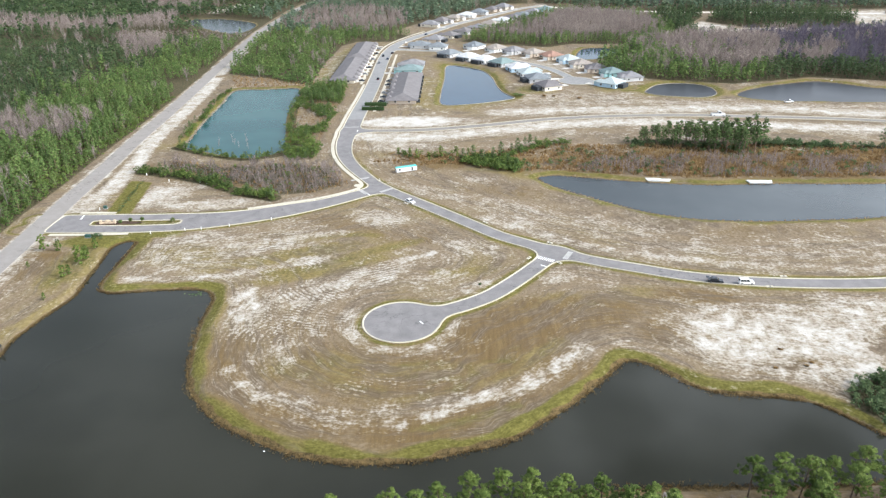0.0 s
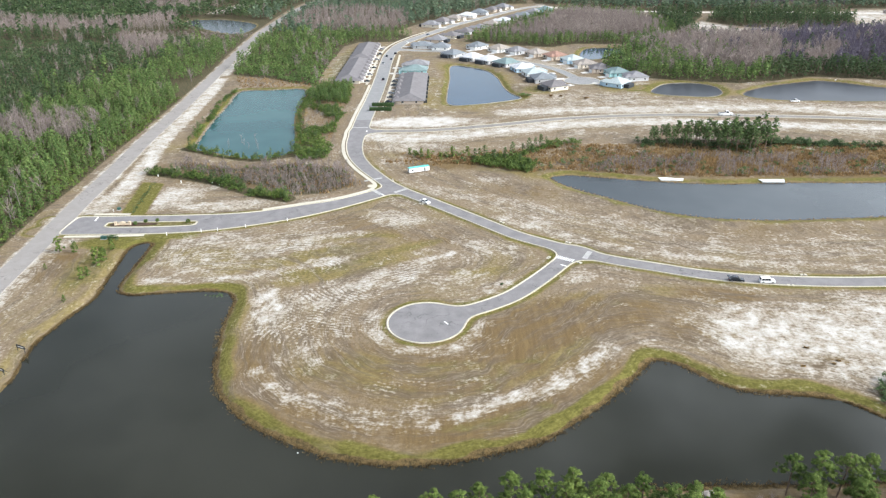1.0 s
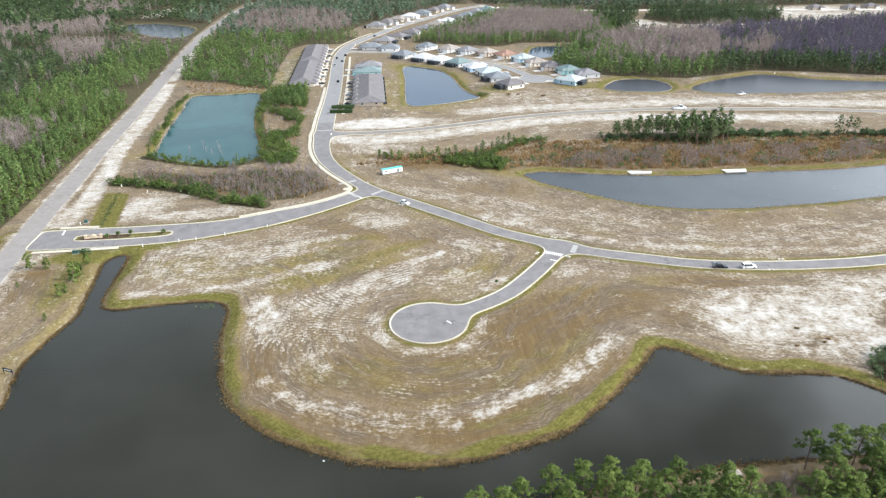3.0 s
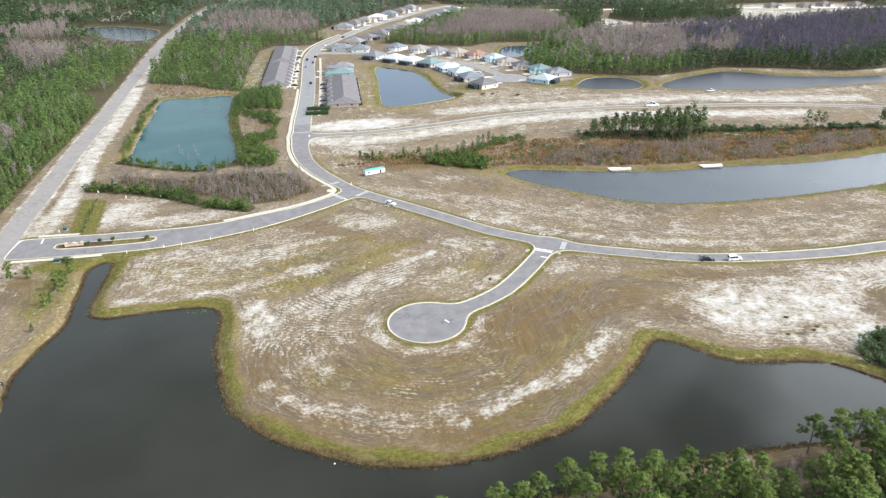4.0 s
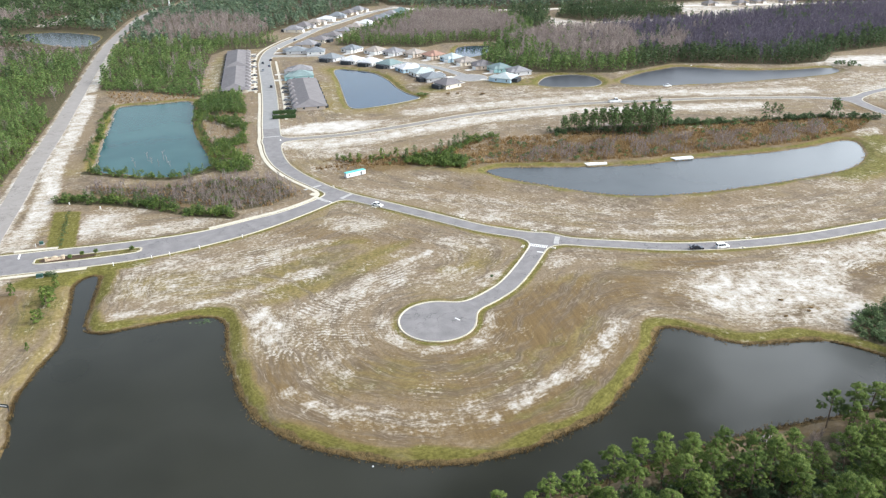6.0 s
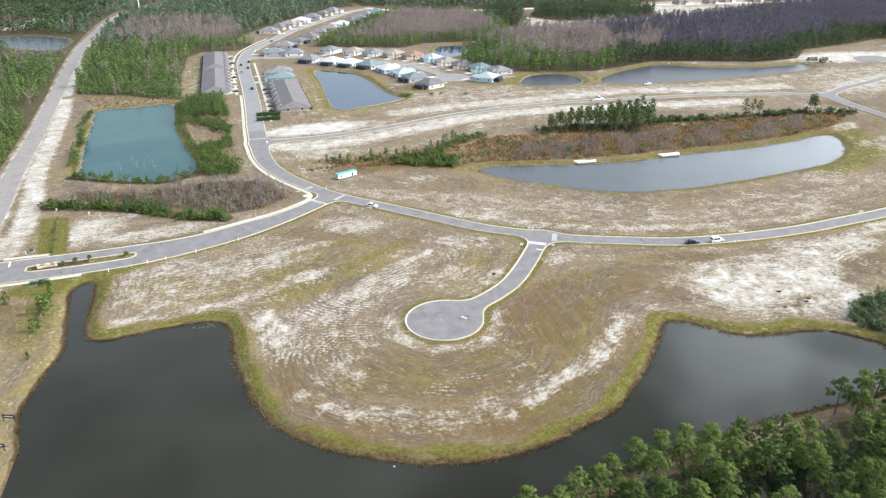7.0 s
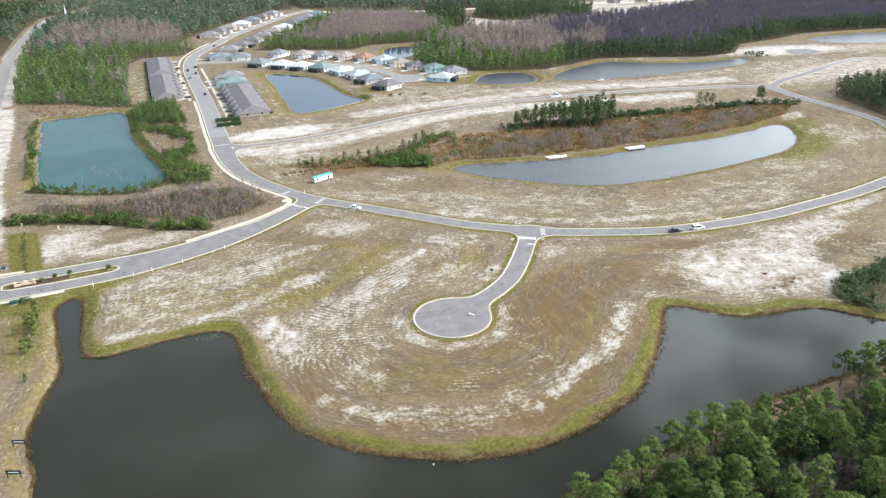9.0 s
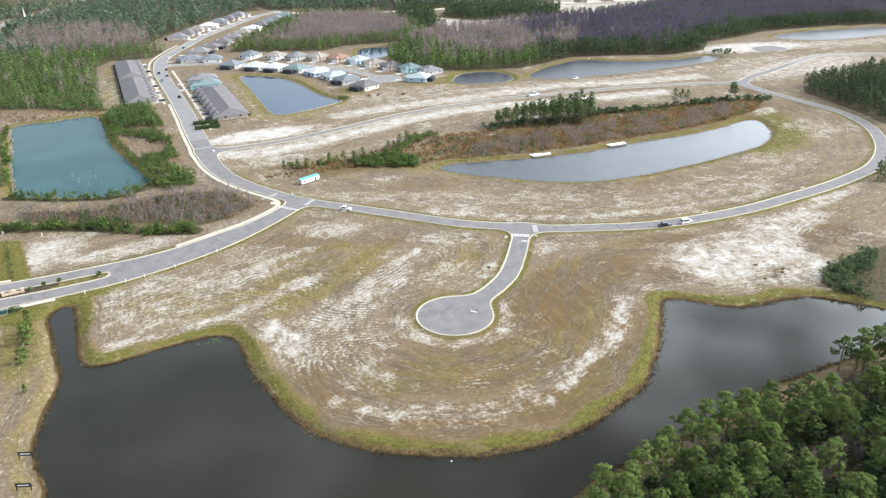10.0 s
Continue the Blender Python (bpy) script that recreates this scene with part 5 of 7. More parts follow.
lush = waves(P[:, 0], P[:, 1], 26, 51) + 0.8 * ramp(P[:, 1], 455, 480) + 0.9 * (1 - ramp(P[:, 1], 350, 385)) > 0.12
firs = lush & (rng.uniform(0, 1, len(P)) < 0.16)
scatter("scrub_pines", PINE_MID, P[firs], rng.uniform(0.2, 0.5, firs.sum()), [M_BARK, M_PINE_SCRUB], "small dark pines in the scrub by the road", "trees")
lush_low = lush & ~firs & (waves(P[:, 0], P[:, 1], 7, 52) > -0.5)
scatter("green_scrub", SHRUB_FINE, P[lush_low], rng.uniform(0.4, 1.35, lush_low.sum()), [M_BARK, M_SHRUB], "bright green scrub between pond and road", "bushes")
dry = ~lush & (rng.uniform(0, 1, len(P)) < 0.7)
scatter("dry_scrub", SEDGE + TWIGS, P[dry], rng.uniform(0.3, 0.8, dry.sum()), [M_BARK, M_RUST], "dry reddish brush between pond and road", "bushes")
P = spread_pts(EASTBANK, 5.0, 462, 530, wedge=False)
scatter("young_pines", PINE_MID, P, rng.uniform(0.45, 0.75, len(P)), [M_BARK, M_PINE], "young pines behind the townhouses", "trees")
P = spread_pts([(-158, 512), (-108, 516), (-100, 524), (-146, 548), (-172, 556)], 2.9, wedge=False)
scatter("dry_brush", SEDGE, P, rng.uniform(0.7, 1.4, len(P)), [M_BARK, M_RUST], "dry brown brush north of the teal pond", "bushes")

# grey stones on the west bank of the teal pond
def stone_bits(seed):
    r = np.random.RandomState(seed)
    bm = bmesh.new()
    bmesh.ops.create_icosphere(bm, subdivisions=1, radius=0.5)
    V = np.array([v.co[:] for v in bm.verts]) * r.uniform(0.75, 1.25, (len(bm.verts), 1)) * np.array([1.2, 0.9, 0.6])
    T = np.array([[v.index for v in f.verts] for f in bm.faces])
    bm.free()
    return [(V, T, 0)]


O = OUTLINE["teal_pond"]
O = O[(O[:, 0] < -140) | (O[:, 1] > 500)]
P = np.repeat(O, 4, 0) + rng.normal(0, 0.7, (len(O) * 4, 2)) + np.array([-0.8, 0.4])
scatter("bank_stones", [stone_bits(270 + k) for k in range(4)], P, rng.uniform(0.5, 1.3, len(P)), [M_GREYSTONE], "grey-brown stones along the bank of the teal pond", "stones", base=-0.85)

# scrub island by the long lake
SCRUB = [(-28, 347), (-8, 338), (10, 333), (30, 323), (42, 327), (78, 319), (108, 314), (144, 314), (182, 313), (225, 317), (262, 326), (284, 343), (258, 355), (227, 360), (187, 365), (145, 366), (106, 367), (69, 367), (48, 370), (34, 360), (0, 351)]
P = spread_pts(SCRUB, 1.35, wedge=False, clear=4)
clump = waves(P[:, 0], P[:, 1], 11, 67) + 0.6 * waves(P[:, 0], P[:, 1], 4.5, 68)
P, clump = P[clump > -0.75], clump[clump > -0.75]
scatter("sedge", SEDGE, P, (0.95 + 0.5 * clump) * rng.uniform(0.45, 1.3, len(P)), [M_BARK, M_RUST], "rust-brown sedge and dead grass", "grass")
P = spread_pts([(58, 322), (81, 319), (124, 314), (200, 315), (255, 330), (250, 345), (200, 340), (141, 345), (81, 348)], 1.6, wedge=False, clear=5)
P = P[waves(P[:, 0], P[:, 1], 24, 61) > -0.15]
scatter("grey_thicket", TWIGS, P, rng.uniform(0.6, 1.15, len(P)), [M_GREYBARK, M_TWIG_DARK], "leafless grey thicket in the sedge", "bushes")
P = np.vstack([spread_pts([(4, 336), (30, 322), (35, 334), (26, 344), (10, 346)], 1.7, wedge=False), along([(26, 344), (36, 356), (50, 367), (60, 369)], 3.0, 2.4), along([(-26, 350), (0, 352)], 2.0, 4.0)])
scatter("lake_scrub", SHRUB_FINE, P, rng.uniform(0.6, 1.35, len(P)), [M_BARK, M_SHRUB], "green scrub among the sedge", "bushes")
P = np.vstack([along([(162, 365), (180, 363), (198, 360)], 2.6, 1.7), along([(205, 360), (234, 356)], 2.0, 3.0), along([(236, 355), (266, 352), (288, 344)], 2.4, 1.8), along([(94, 367), (110, 366), (130, 360), (150, 356)], 3.5, 2.4)])
scatter("dark_scrub", SHRUB_FINE, P, rng.uniform(0.6, 1.5, len(P)), [M_BARK, M_PINE_DARK], "dark green scrub behind the sedge", "bushes")
P = spread_pts(SCRUB, 5.0, wedge=False, clear=6)
P = P[waves(P[:, 0], P[:, 1], 30, 63) > -0.1]
scatter("olive_scrub", SHRUB_FINE, P, rng.uniform(0.35, 0.95, len(P)), [M_BARK, M_PINE_SCRUB], "low olive scrub in the sedge", "bushes")

P = np.array([(384, 482), (388, 477), (392, 480), (381, 487), (396, 486), (386, 490)], float)
scatter("shore_bushes", SHRUB, P, rng.uniform(1.2, 2.0, len(P)), [M_BARK, M_PINE_DARK], "dark bushes at the end of the forest lake", "bushes")

# reeds at the water's edge
O = spline(SHORE_W[5:] + SHORE_N + SHORE_E, step=0.11)
nrm = np.gradient(O, axis=0)
nrm = np.stack([-nrm[:, 1], nrm[:, 0]], -1) / np.linalg.norm(nrm, axis=1)[:, None]
P = O + nrm * (rng.normal(0.2, 0.4, len(O)) * np.where((np.abs(O[:, 0]) < 80) & (O[:, 1] < 190), 1.7, 0.8))[:, None]
P = P[(waves(P[:, 0], P[:, 1], 7, 71) > -0.7)]
scatter("reeds", [tuft_bits(260 + k, 0.62, 5, 0.16) for k in range(4)], P, rng.uniform(0.5, 1.2, len(P)), [M_BARK, M_REED], "brown reeds fringing the pond", "reeds", base=-1.0)
O = np.vstack([OUTLINE["long_lake"], OUTLINE["long_lake"][:1]])
P = np.repeat(O, 3, 0) + rng.normal(0, 0.5, (len(O) * 3, 2))
scatter("lake_reeds", SEDGE, P, rng.uniform(0.2, 0.5, len(P)), [M_BARK, M_RUST], "short brown reeds round the long lake", "reeds", base=-1.0)

# single trees
GAP = (54, 108)          # a bare break in the stand
def tree(name, seed, h, clumps, per, size, spread, low, mat, bark, words, category, group=""):
    wood, leaf = pine_bits(seed, h, low, clumps, per, size, spread, True, 7)
    ob = empty(name, words, category, group)
    V, T, _ = gather(wood)
    link("trunk", V, T.tolist(), bark, parent=ob)
    V, T, _ = gather(leaf)
    link("crown", V, T.tolist(), mat, parent=ob)
    return ob


def plant(protos, places, heights, wide=1.0):
    """Put copies of the model trees at the places; the models themselves take the first ones."""
    used = set()
    for k, ((x, y), h) in enumerate(zip(places, heights)):
        p = protos[k % len(protos)]
        m = pose(x, y, -0.12, 0, 0, float(rng.uniform(0, 360))) @ Matrix.Diagonal((h * wide, h * wide, h * float(rng.uniform(0.92, 1.08)), 1))
        if p not in used:
            used.add(p)
            p.matrix_basis = m
        else:
            c = copy_thing(p, Matrix())
            c.matrix_basis = m


def dome_bits(seed, h, low, clumps, per, size, spread):
    """An old pine: long bare trunk, forking limbs and a rounded crown of many needle tufts."""
    r = np.random.RandomState(seed)
    lean = r.uniform(-0.05, 0.05, 2) * h
    top = np.array([lean[0], lean[1], h])
    wood = [(*stick((0, 0, -0.3), top * 0.5, 0.013 * h, 0.010 * h, 7), 0), (*stick(top * 0.5, top * 0.96, 0.010 * h, 0.003 * h, 7), 0)]
    # a few lobes, each a cushion of tufts
    lobes = []
    n = r.randint(14, 19)
    for k in range(n):
        f = (k + r.uniform(0, 1)) / n
        a, t = k * 2.4 + r.uniform(-0.5, 0.5), low + (1 - low) * (0.06 + 0.9 * f)
        out = spread * (0.35 + 0.5 * math.sin(math.pi * min(1, 0.2 + 0.8 * f))) * r.uniform(0.55, 1.1) * (1 - 0.55 * f ** 2)
        c = top * t + np.array([math.cos(a) * out, math.sin(a) * out, 0.0])
        lobes.append((c, spread * r.uniform(0.3, 0.5) * (1.1 - 0.35 * f)))
        wood.append((*stick(top * (t - 0.07), c, 0.004 * h, 0.0015 * h, 4), 0))
    leaf = []
    for k in range(clumps):
        c, q = lobes[k % n]
        d = r.normal(size=3)
        d[2] = abs(d[2]) - 0.35
        d /= np.linalg.norm(d)
        p = c + d * q * np.array([1, 1, 0.62]) * r.uniform(0.55, 1.05)
        cr = r.uniform(0.28, 0.5)
        leaf.append((*leaves(r, [p], per, (cr, cr, cr * 0.7), size, 0.5, 1.0, c - np.array([0, 0, 0.5 * q]), 1.2), 1))
        if k % 4 == 0:
            wood.append((*stick(c, p, 0.035, 0.015, 3), 0))
    return wood, leaf


def tall_pine(seed, h, low, clumps, per, size, spread, mat, words, category, group):
    wood, leaf = dome_bits(seed, h, low, clumps, per, size, spread)
    ob = empty("pine_tree", words, category, group)
    V, T, _ = gather(wood)
    link("trunk", V, T.tolist(), M_BARK, parent=ob)
    V, T, _ = gather(leaf)
    link("crown", V, T.tolist(), mat, parent=ob)
    return ob


stand = [tall_pine(300 + k, 15, 0.3 + 0.06 * (k % 4), 170, 46, 0.135, 2.9 + 0.25 * (k % 3), M_PINE_NEAR, "tall green pine with a bare trunk by the pond", "tree", "pines by the pond") for k in range(6)]
P = spread_pts(WOODS["pine_stand"], 5.4, 48, 120, wedge=False, clear=3)
P = P[(np.hypot((P[:, 0] - 30) / 8, (P[:, 1] - 91) / 6) > 1) & (np.hypot((P[:, 0] - GAP[0]) / 6, (P[:, 1] - GAP[1]) / 7) > 1)]
P = P[(P[:, 0] < 118) & (P[:, 0] > -34) & (P[:, 1] > np.maximum(64 - 0.45 * (P[:, 0] - 20), 64 + 0.5 * (P[:, 0] - 20))) & (P[:, 1] < 103 + 5 * (P[:, 0] > 60))]
EDGE_ROW = [(-36, 92), (-29, 95.5), (-26, 91), (-22, 98), (-17, 101), (-12, 103), (-7, 104), (-3, 106), (3, 108), (6, 104), (9.5, 108.5), (14, 105.5), (16, 109), (20, 106), (23, 109.6), (26.5, 106), (30, 108.6), (34, 105.5), (39, 105.5), (42, 102), (62, 114), (64, 109), (67, 112.5), (72.5, 113.5), (74, 109.5), (78, 114), (81, 110.5), (85, 114.5), (91, 115), (97, 114)]
P = P[np.min(np.hypot(P[:, 0:1] - np.array(EDGE_ROW)[None, :, 0], P[:, 1:2] - np.array(EDGE_ROW)[None, :, 1]), axis=1) > 3.6]
plant(stand, EDGE_ROW + P.tolist(), rng.uniform(0.7, 0.84, len(EDGE_ROW)).tolist() + rng.uniform(0.55, 0.88, len(P)).tolist(), 1.3)
P = spread_pts(WOODS["pine_stand"], 2.6, 50, 111, wedge=False, clear=5)
P = P[(np.hypot((P[:, 0] - GAP[0]) / 6, (P[:, 1] - GAP[1]) / 7) > 1) & (np.hypot((P[:, 0] - 30) / 8, (P[:, 1] - 91) / 6) > 1) | (rng.uniform(0, 1, len(P)) < 0.2)]
P = P[(P[:, 0] < 130) & (P[:, 0] > -34) & (P[:, 1] > np.maximum(60 - 0.45 * (P[:, 0] - 20), 60 + 0.5 * (P[:, 0] - 20))) & (P[:, 1] < 106 + P[:, 0] * 0.03)]
scatter("understorey", [shrub_bits(320 + k, 2.6, 2.6, 8, 16, 0.3) for k in range(4)], P, rng.uniform(0.6, 1.5, len(P)), [M_BARK, M_PINE_DARK], "dark leafy understorey below the pines", "bushes")
P = np.array([(33 + rng.normal() * 5, 90 + rng.normal() * 2.5) for _ in range(30)] + [(22 + rng.normal() * 2, 89 + rng.normal() * 2) for _ in range(8)] + [(GAP[0] + rng.normal() * 3, GAP[1] + rng.normal() * 3) for _ in range(8)])
scatter("bare_understorey", [bare_bits(330 + k, 5, 90, 0.03) for k in range(3)], P, rng.uniform(0.6, 1.1, len(P)), [M_GREYBARK, M_TWIG], "leafless grey-tan bushes among the pines", "bushes")
lake_pines = [tree("pine_tree", 340 + k, 12, 30, 26, 0.32, 2.3, 0.36 + 0.05 * (k % 3), M_PINE_SCRUB, M_BARK, "slender green pine standing in the lakeside scrub", "tree", "pines in the scrub") for k in range(4)]
P = spread_pts([(98, 365), (104, 377), (130, 374), (160, 371), (164, 362), (154, 350), (143, 347), (126, 356)], 4.2, wedge=False)
P = np.vstack([P, [(222, 357), (228, 358), (231, 356), (264, 352), (268, 353), (266, 350), (24, 345), (30, 352), (38, 362), (44, 365), (14, 341), (20, 338), (10, 343), (15, 337), (27, 334), (31, 329), (5, 340), (34, 345), (33, 352), (40, 359)]])
plant(lake_pines, P.tolist(), np.r_[np.clip(0.8 + (P[:-20, 0] - 98) * 0.006, 0.8, 1.15) * rng.uniform(0.8, 1.1, len(P) - 20), rng.uniform(0.85, 1.1, 6), rng.uniform(0.45, 0.75, 14)].tolist())
saplings = [tree("young_pine", 360 + k, 5, 26, 46, 0.26, 1.5, 0.1, M_PINE_NEAR, M_BARK, "young bright green pine on mown grass", "tree", "young trees on the bank") for k in range(3)]
P = [(-134.2, 227), (-133.2, 230), (-134.5, 233), (-133.8, 239.5), (-134.5, 216), (-133.6, 218.5), (-133, 200.4), (-153, 238), (-147, 237.5), (-151, 224), (-18, 345), (-12, 343), (-22, 348), (-6, 347), (2, 349), (8, 352), (-28, 352)]
plant(saplings, P, [1.3, 1.1, 0.9, 0.9, 0.9, 0.7, 0.5, 1.15, 0.85, 0.45, 1.0, 0.8, 0.9, 1.1, 1.0, 0.7, 0.8])
P = np.stack([np.linspace(-140.6, -145.2, 26) + rng.normal(0, 0.25, 26), np.linspace(276, 311, 26) + rng.normal(0, 0.5, 26)], -1)
scatter("ditch_weeds", SHRUB, P, rng.uniform(0.2, 0.42, len(P)), [M_BARK, M_PINE_DARK], "dark weeds along a shallow ditch in the lawn", "weeds")
# dead trees standing in the teal pond
def snag(seed, x, y, h):
    r = np.random.RandomState(seed)
    ob = empty("dead_tree", "pale leafless dead tree standing in the teal pond", "tree", "dead trees in the pond", pose(x, y, -1.2))
    V, T = stick((0, 0, -0.5), (r.uniform(-0.4, 0.4), r.uniform(-0.4, 0.4), h), 0.09, 0.03, 5)
    link("trunk", V, T.tolist(), M_SNAG, parent=ob)
    for k in range(7):
        z = h * r.uniform(0.3, 0.9)
        a, l = r.uniform(0, 6.28), h * r.uniform(0.14, 0.3)
        V, T = stick((0, 0, z), (math.cos(a) * l, math.sin(a) * l, z + l * r.uniform(0.4, 1.0)), 0.06, 0.02, 4)
        link("branch", V, T.tolist(), M_SNAG, parent=ob)


for k, (x, y, h) in enumerate([(-122, 380, 5.0), (-119.5, 375, 4.2), (-114, 379, 5.5), (-112, 374, 4.8), (-115.5, 369, 4.0), (-127, 371, 3.4), (-110, 367, 3.6), (-129, 379, 3.0)]):
    snag(400 + k, x, y, h)
# lily pads in the cove
cv, cf = [], []
for k in range(34):
    a, q = rng.uniform(0, 6.28), rng.uniform(0.15, 0.4)
    cx, cy = -85 + rng.normal() * 2.2, 205.2 + rng.normal() * 0.8
    base = len(cv)
    cv += [(cx + q * math.cos(a + j * 0.9), cy + q * math.sin(a + j * 0.9), -0.985 + 0.004 * (k % 3)) for j in range(7)]
    cf.append(list(range(base, base + 7)))
tagged(link("lily_pads", cv, cf, M_PINE_DARK), "floating green lily pads in the cove", "lily pads", kind="stuff")

# ---- houses ----
ROOFS = {k: roof_material("roof_" + k, c) for k, c in dict(white=(0.6, 0.6, 0.6), grey=(0.23, 0.225, 0.23), slate=(0.2, 0.217, 0.23), brown=(0.18, 0.168, 0.168), tan=(0.32, 0.285, 0.25), clay=(0.3, 0.185, 0.14), teal=(0.19, 0.25, 0.245), pale=(0.4, 0.45, 0.445)).items()}
WALLS = {k: simple("wall_" + k, c, 0.85, vary=0.06, scale=0.7) for k, c in dict(white=(0.76, 0.75, 0.72), cream=(0.68, 0.62, 0.52), blue=(0.42, 0.56, 0.66), teal=(0.35, 0.56, 0.56), grey=(0.5, 0.5, 0.5), tan=(0.5, 0.42, 0.34)).items()}
M_DRIVE = simple("driveway_concrete", (0.55, 0.53, 0.49), 0.85, vary=0.1, scale=0.6)
M_SCREEN = simple("screen_mesh", (0.035, 0.04, 0.045), 0.7, vary=0.2)
M_DOOR = simple("painted_door", (0.16, 0.09, 0.06), 0.5)


def hip_mesh(x0, x1, y0, y1, z, rise, over=0.5, gable=False):
    """A roof with eaves and a thin fascia; the ridge runs along the longer side."""
    bm = bmesh.new()
    x0, x1, y0, y1 = x0 - over, x1 + over, y0 - over, y1 + over
    w, d = x1 - x0, y1 - y0
    lo = [bm.verts.new(c) for c in ((x0, y0, z - 0.2), (x1, y0, z - 0.2), (x1, y1, z - 0.2), (x0, y1, z - 0.2))]
    up = [bm.verts.new((v.co.x, v.co.y, z)) for v in lo]
    if w >= d:
        k = 0.0 if gable else min(d / 2, w * 0.48)
        r = [bm.verts.new((x0 + k, (y0 + y1) / 2, z + rise)), bm.verts.new((x1 - k, (y0 + y1) / 2, z + rise))]
        tops = ((up[0], up[1], r[1], r[0]), (up[2], up[3], r[0], r[1]), (up[1], up[2], r[1]), (up[3], up[0], r[0]))
    else:
        k = 0.0 if gable else min(w / 2, d * 0.48)
        r = [bm.verts.new(((x0 + x1) / 2, y0 + k, z + rise)), bm.verts.new(((x0 + x1) / 2, y1 - k, z + rise))]
        tops = ((up[1], up[2], r[1], r[0]), (up[3], up[0], r[0], r[1]), (up[0], up[1], r[0]), (up[2], up[3], r[1]))
    for f in tops:
        bm.faces.new(f)
    for i in range(4):
        bm.faces.new((lo[i], lo[(i + 1) % 4], up[(i + 1) % 4], up[i]))
    bm.faces.new(lo[::-1])
    return bm


def opening(parent, name, wall, along_, z0, w, h, at, mat, frame_mat):
    """A window or door set in a wall; wall: 's', 'n', 'w' or 'e'; at: where that wall stands."""
    def slab(out0, out1, half, a, b):
        p, q = sorted((at + out0, at + out1))
        if wall in "sn":
            return boxed(along_ - half, along_ + half, p, q, a, b)
        return boxed(p, q, along_ - half, along_ + half, a, b)
    s = -1 if wall in "sw" else 1
    fr = part(name, slab(0.003 * s, 0.09 * s, w / 2 + 0.1, z0 - 0.1, z0 + h + 0.1), frame_mat, parent)
    part("pane" if name == "window" else "leaf", slab(0.09 * s, 0.115 * s, w / 2, z0, z0 + h), mat, fr)
    return fr


def house(x, y, turn, w, d, roof, wall, words, group, lanai=False, rise=3.3, h=3.0, garage=1):
    """A single-storey house; its front faces -y before turning."""
    ob = empty("house", words, "house", group, pose(x, y, -0.05, 0, 0, turn))
    wm, rm = WALLS[wall], ROOFS[roof]
    part("wall", boxed(-w / 2, w / 2, -d / 2, d / 2, -0.2, h), wm, ob)
    part("roof", hip_mesh(-w / 2, w / 2, -d / 2, d / 2, h, rise, 0.7), rm, ob)
    gx0 = garage * w * 0.22
    wing = part("garage_wing", boxed(gx0 - 3.0, gx0 + 3.0, -d / 2 - 3.4, -d / 2 + 0.002, -0.2, h - 0.05), wm, ob)
    part("wing_roof", hip_mesh(gx0 - 3.0, gx0 + 3.0, -d / 2 - 3.4, -d / 2 + 4.0, h - 0.02, 1.7, 0.45), rm, ob)
    opening(ob, "garage_door", "s", gx0, 0.1, 4.8, 2.2, -d / 2 - 3.4, M_WHITE, wm)
    opening(ob, "door", "s", -gx0 * 0.6, 0.1, 1.0, 2.1, -d / 2, M_DOOR, M_WHITE)
    opening(ob, "window", "s", -garage * w * 0.36, 0.9, 1.6, 1.3, -d / 2, M_GLASS, M_WHITE)
    for k in (-0.3, 0.3):
        opening(ob, "window", "w", k * d, 0.9, 1.1, 1.3, -w / 2, M_GLASS, M_WHITE)
        opening(ob, "window", "e", k * d, 0.9, 1.1, 1.3, w / 2, M_GLASS, M_WHITE)
    for k in (-0.36, 0.36):
        opening(ob, "window", "n", k * w, 0.9, 1.5, 1.3, d / 2, M_GLASS, M_WHITE)
    if lanai:
        part("lanai", boxed(-w * 0.28, w * 0.28, d / 2 + 0.01, d / 2 + 4.2, -0.2, h - 0.3, 0.25), M_SCREEN, ob, "dark screened lanai")
    else:
        opening(ob, "patio_door", "n", 0, 0.1, 2.6, 2.1, d / 2, M_GLASS, M_WHITE)
    m = pose(x, y, 0, 0, 0, turn)
    dr = link("driveway", [m @ Vector(c) for c in ((gx0 - 2.6, -d / 2 - 11, 0.0), (gx0 + 2.6, -d / 2 - 11, 0.0), (gx0 + 2.6, -d / 2 - 3.45, 0.0), (gx0 - 2.6, -d / 2 - 3.45, 0.0), (gx0 - 2.6, -d / 2 - 11, 0.06), (gx0 + 2.6, -d / 2 - 11, 0.06), (gx0 + 2.6, -d / 2 - 3.45, 0.06), (gx0 - 2.6, -d / 2 - 3.45, 0.06))], [(4, 5, 6, 7), (0, 1, 5, 4), (1, 2, 6, 5), (2, 3, 7, 6), (3, 0, 4, 7)], M_DRIVE)
    tagged(dr, "pale concrete driveway", "driveway", kind="structure")
    return ob


G1 = "houses by the pond"
# between pond and street; fronts to the street (north-east)
house(-3, 632, 138, 15, 15, "slate", "grey", "single-storey house with a slate-blue hip roof by the pond", G1, True)
house(13, 615, 138, 15, 15, "white", "white", "single-storey house with a white hip roof and dark lanai", G1, True)
house(26, 602, 135, 15, 15, "white", "white", "single-storey house with a white hip roof and dark lanai", G1, True)
house(40, 589, 128, 16, 15, "teal", "grey", "single-storey house with a grey-green hip roof", G1, True)
house(51, 567, 105, 15, 15, "white", "blue", "single-storey house with a white hip roof and blue walls", G1)
house(58, 547, 102, 15, 15, "pale", "white", "single-storey house with a pale blue hip roof", G1)
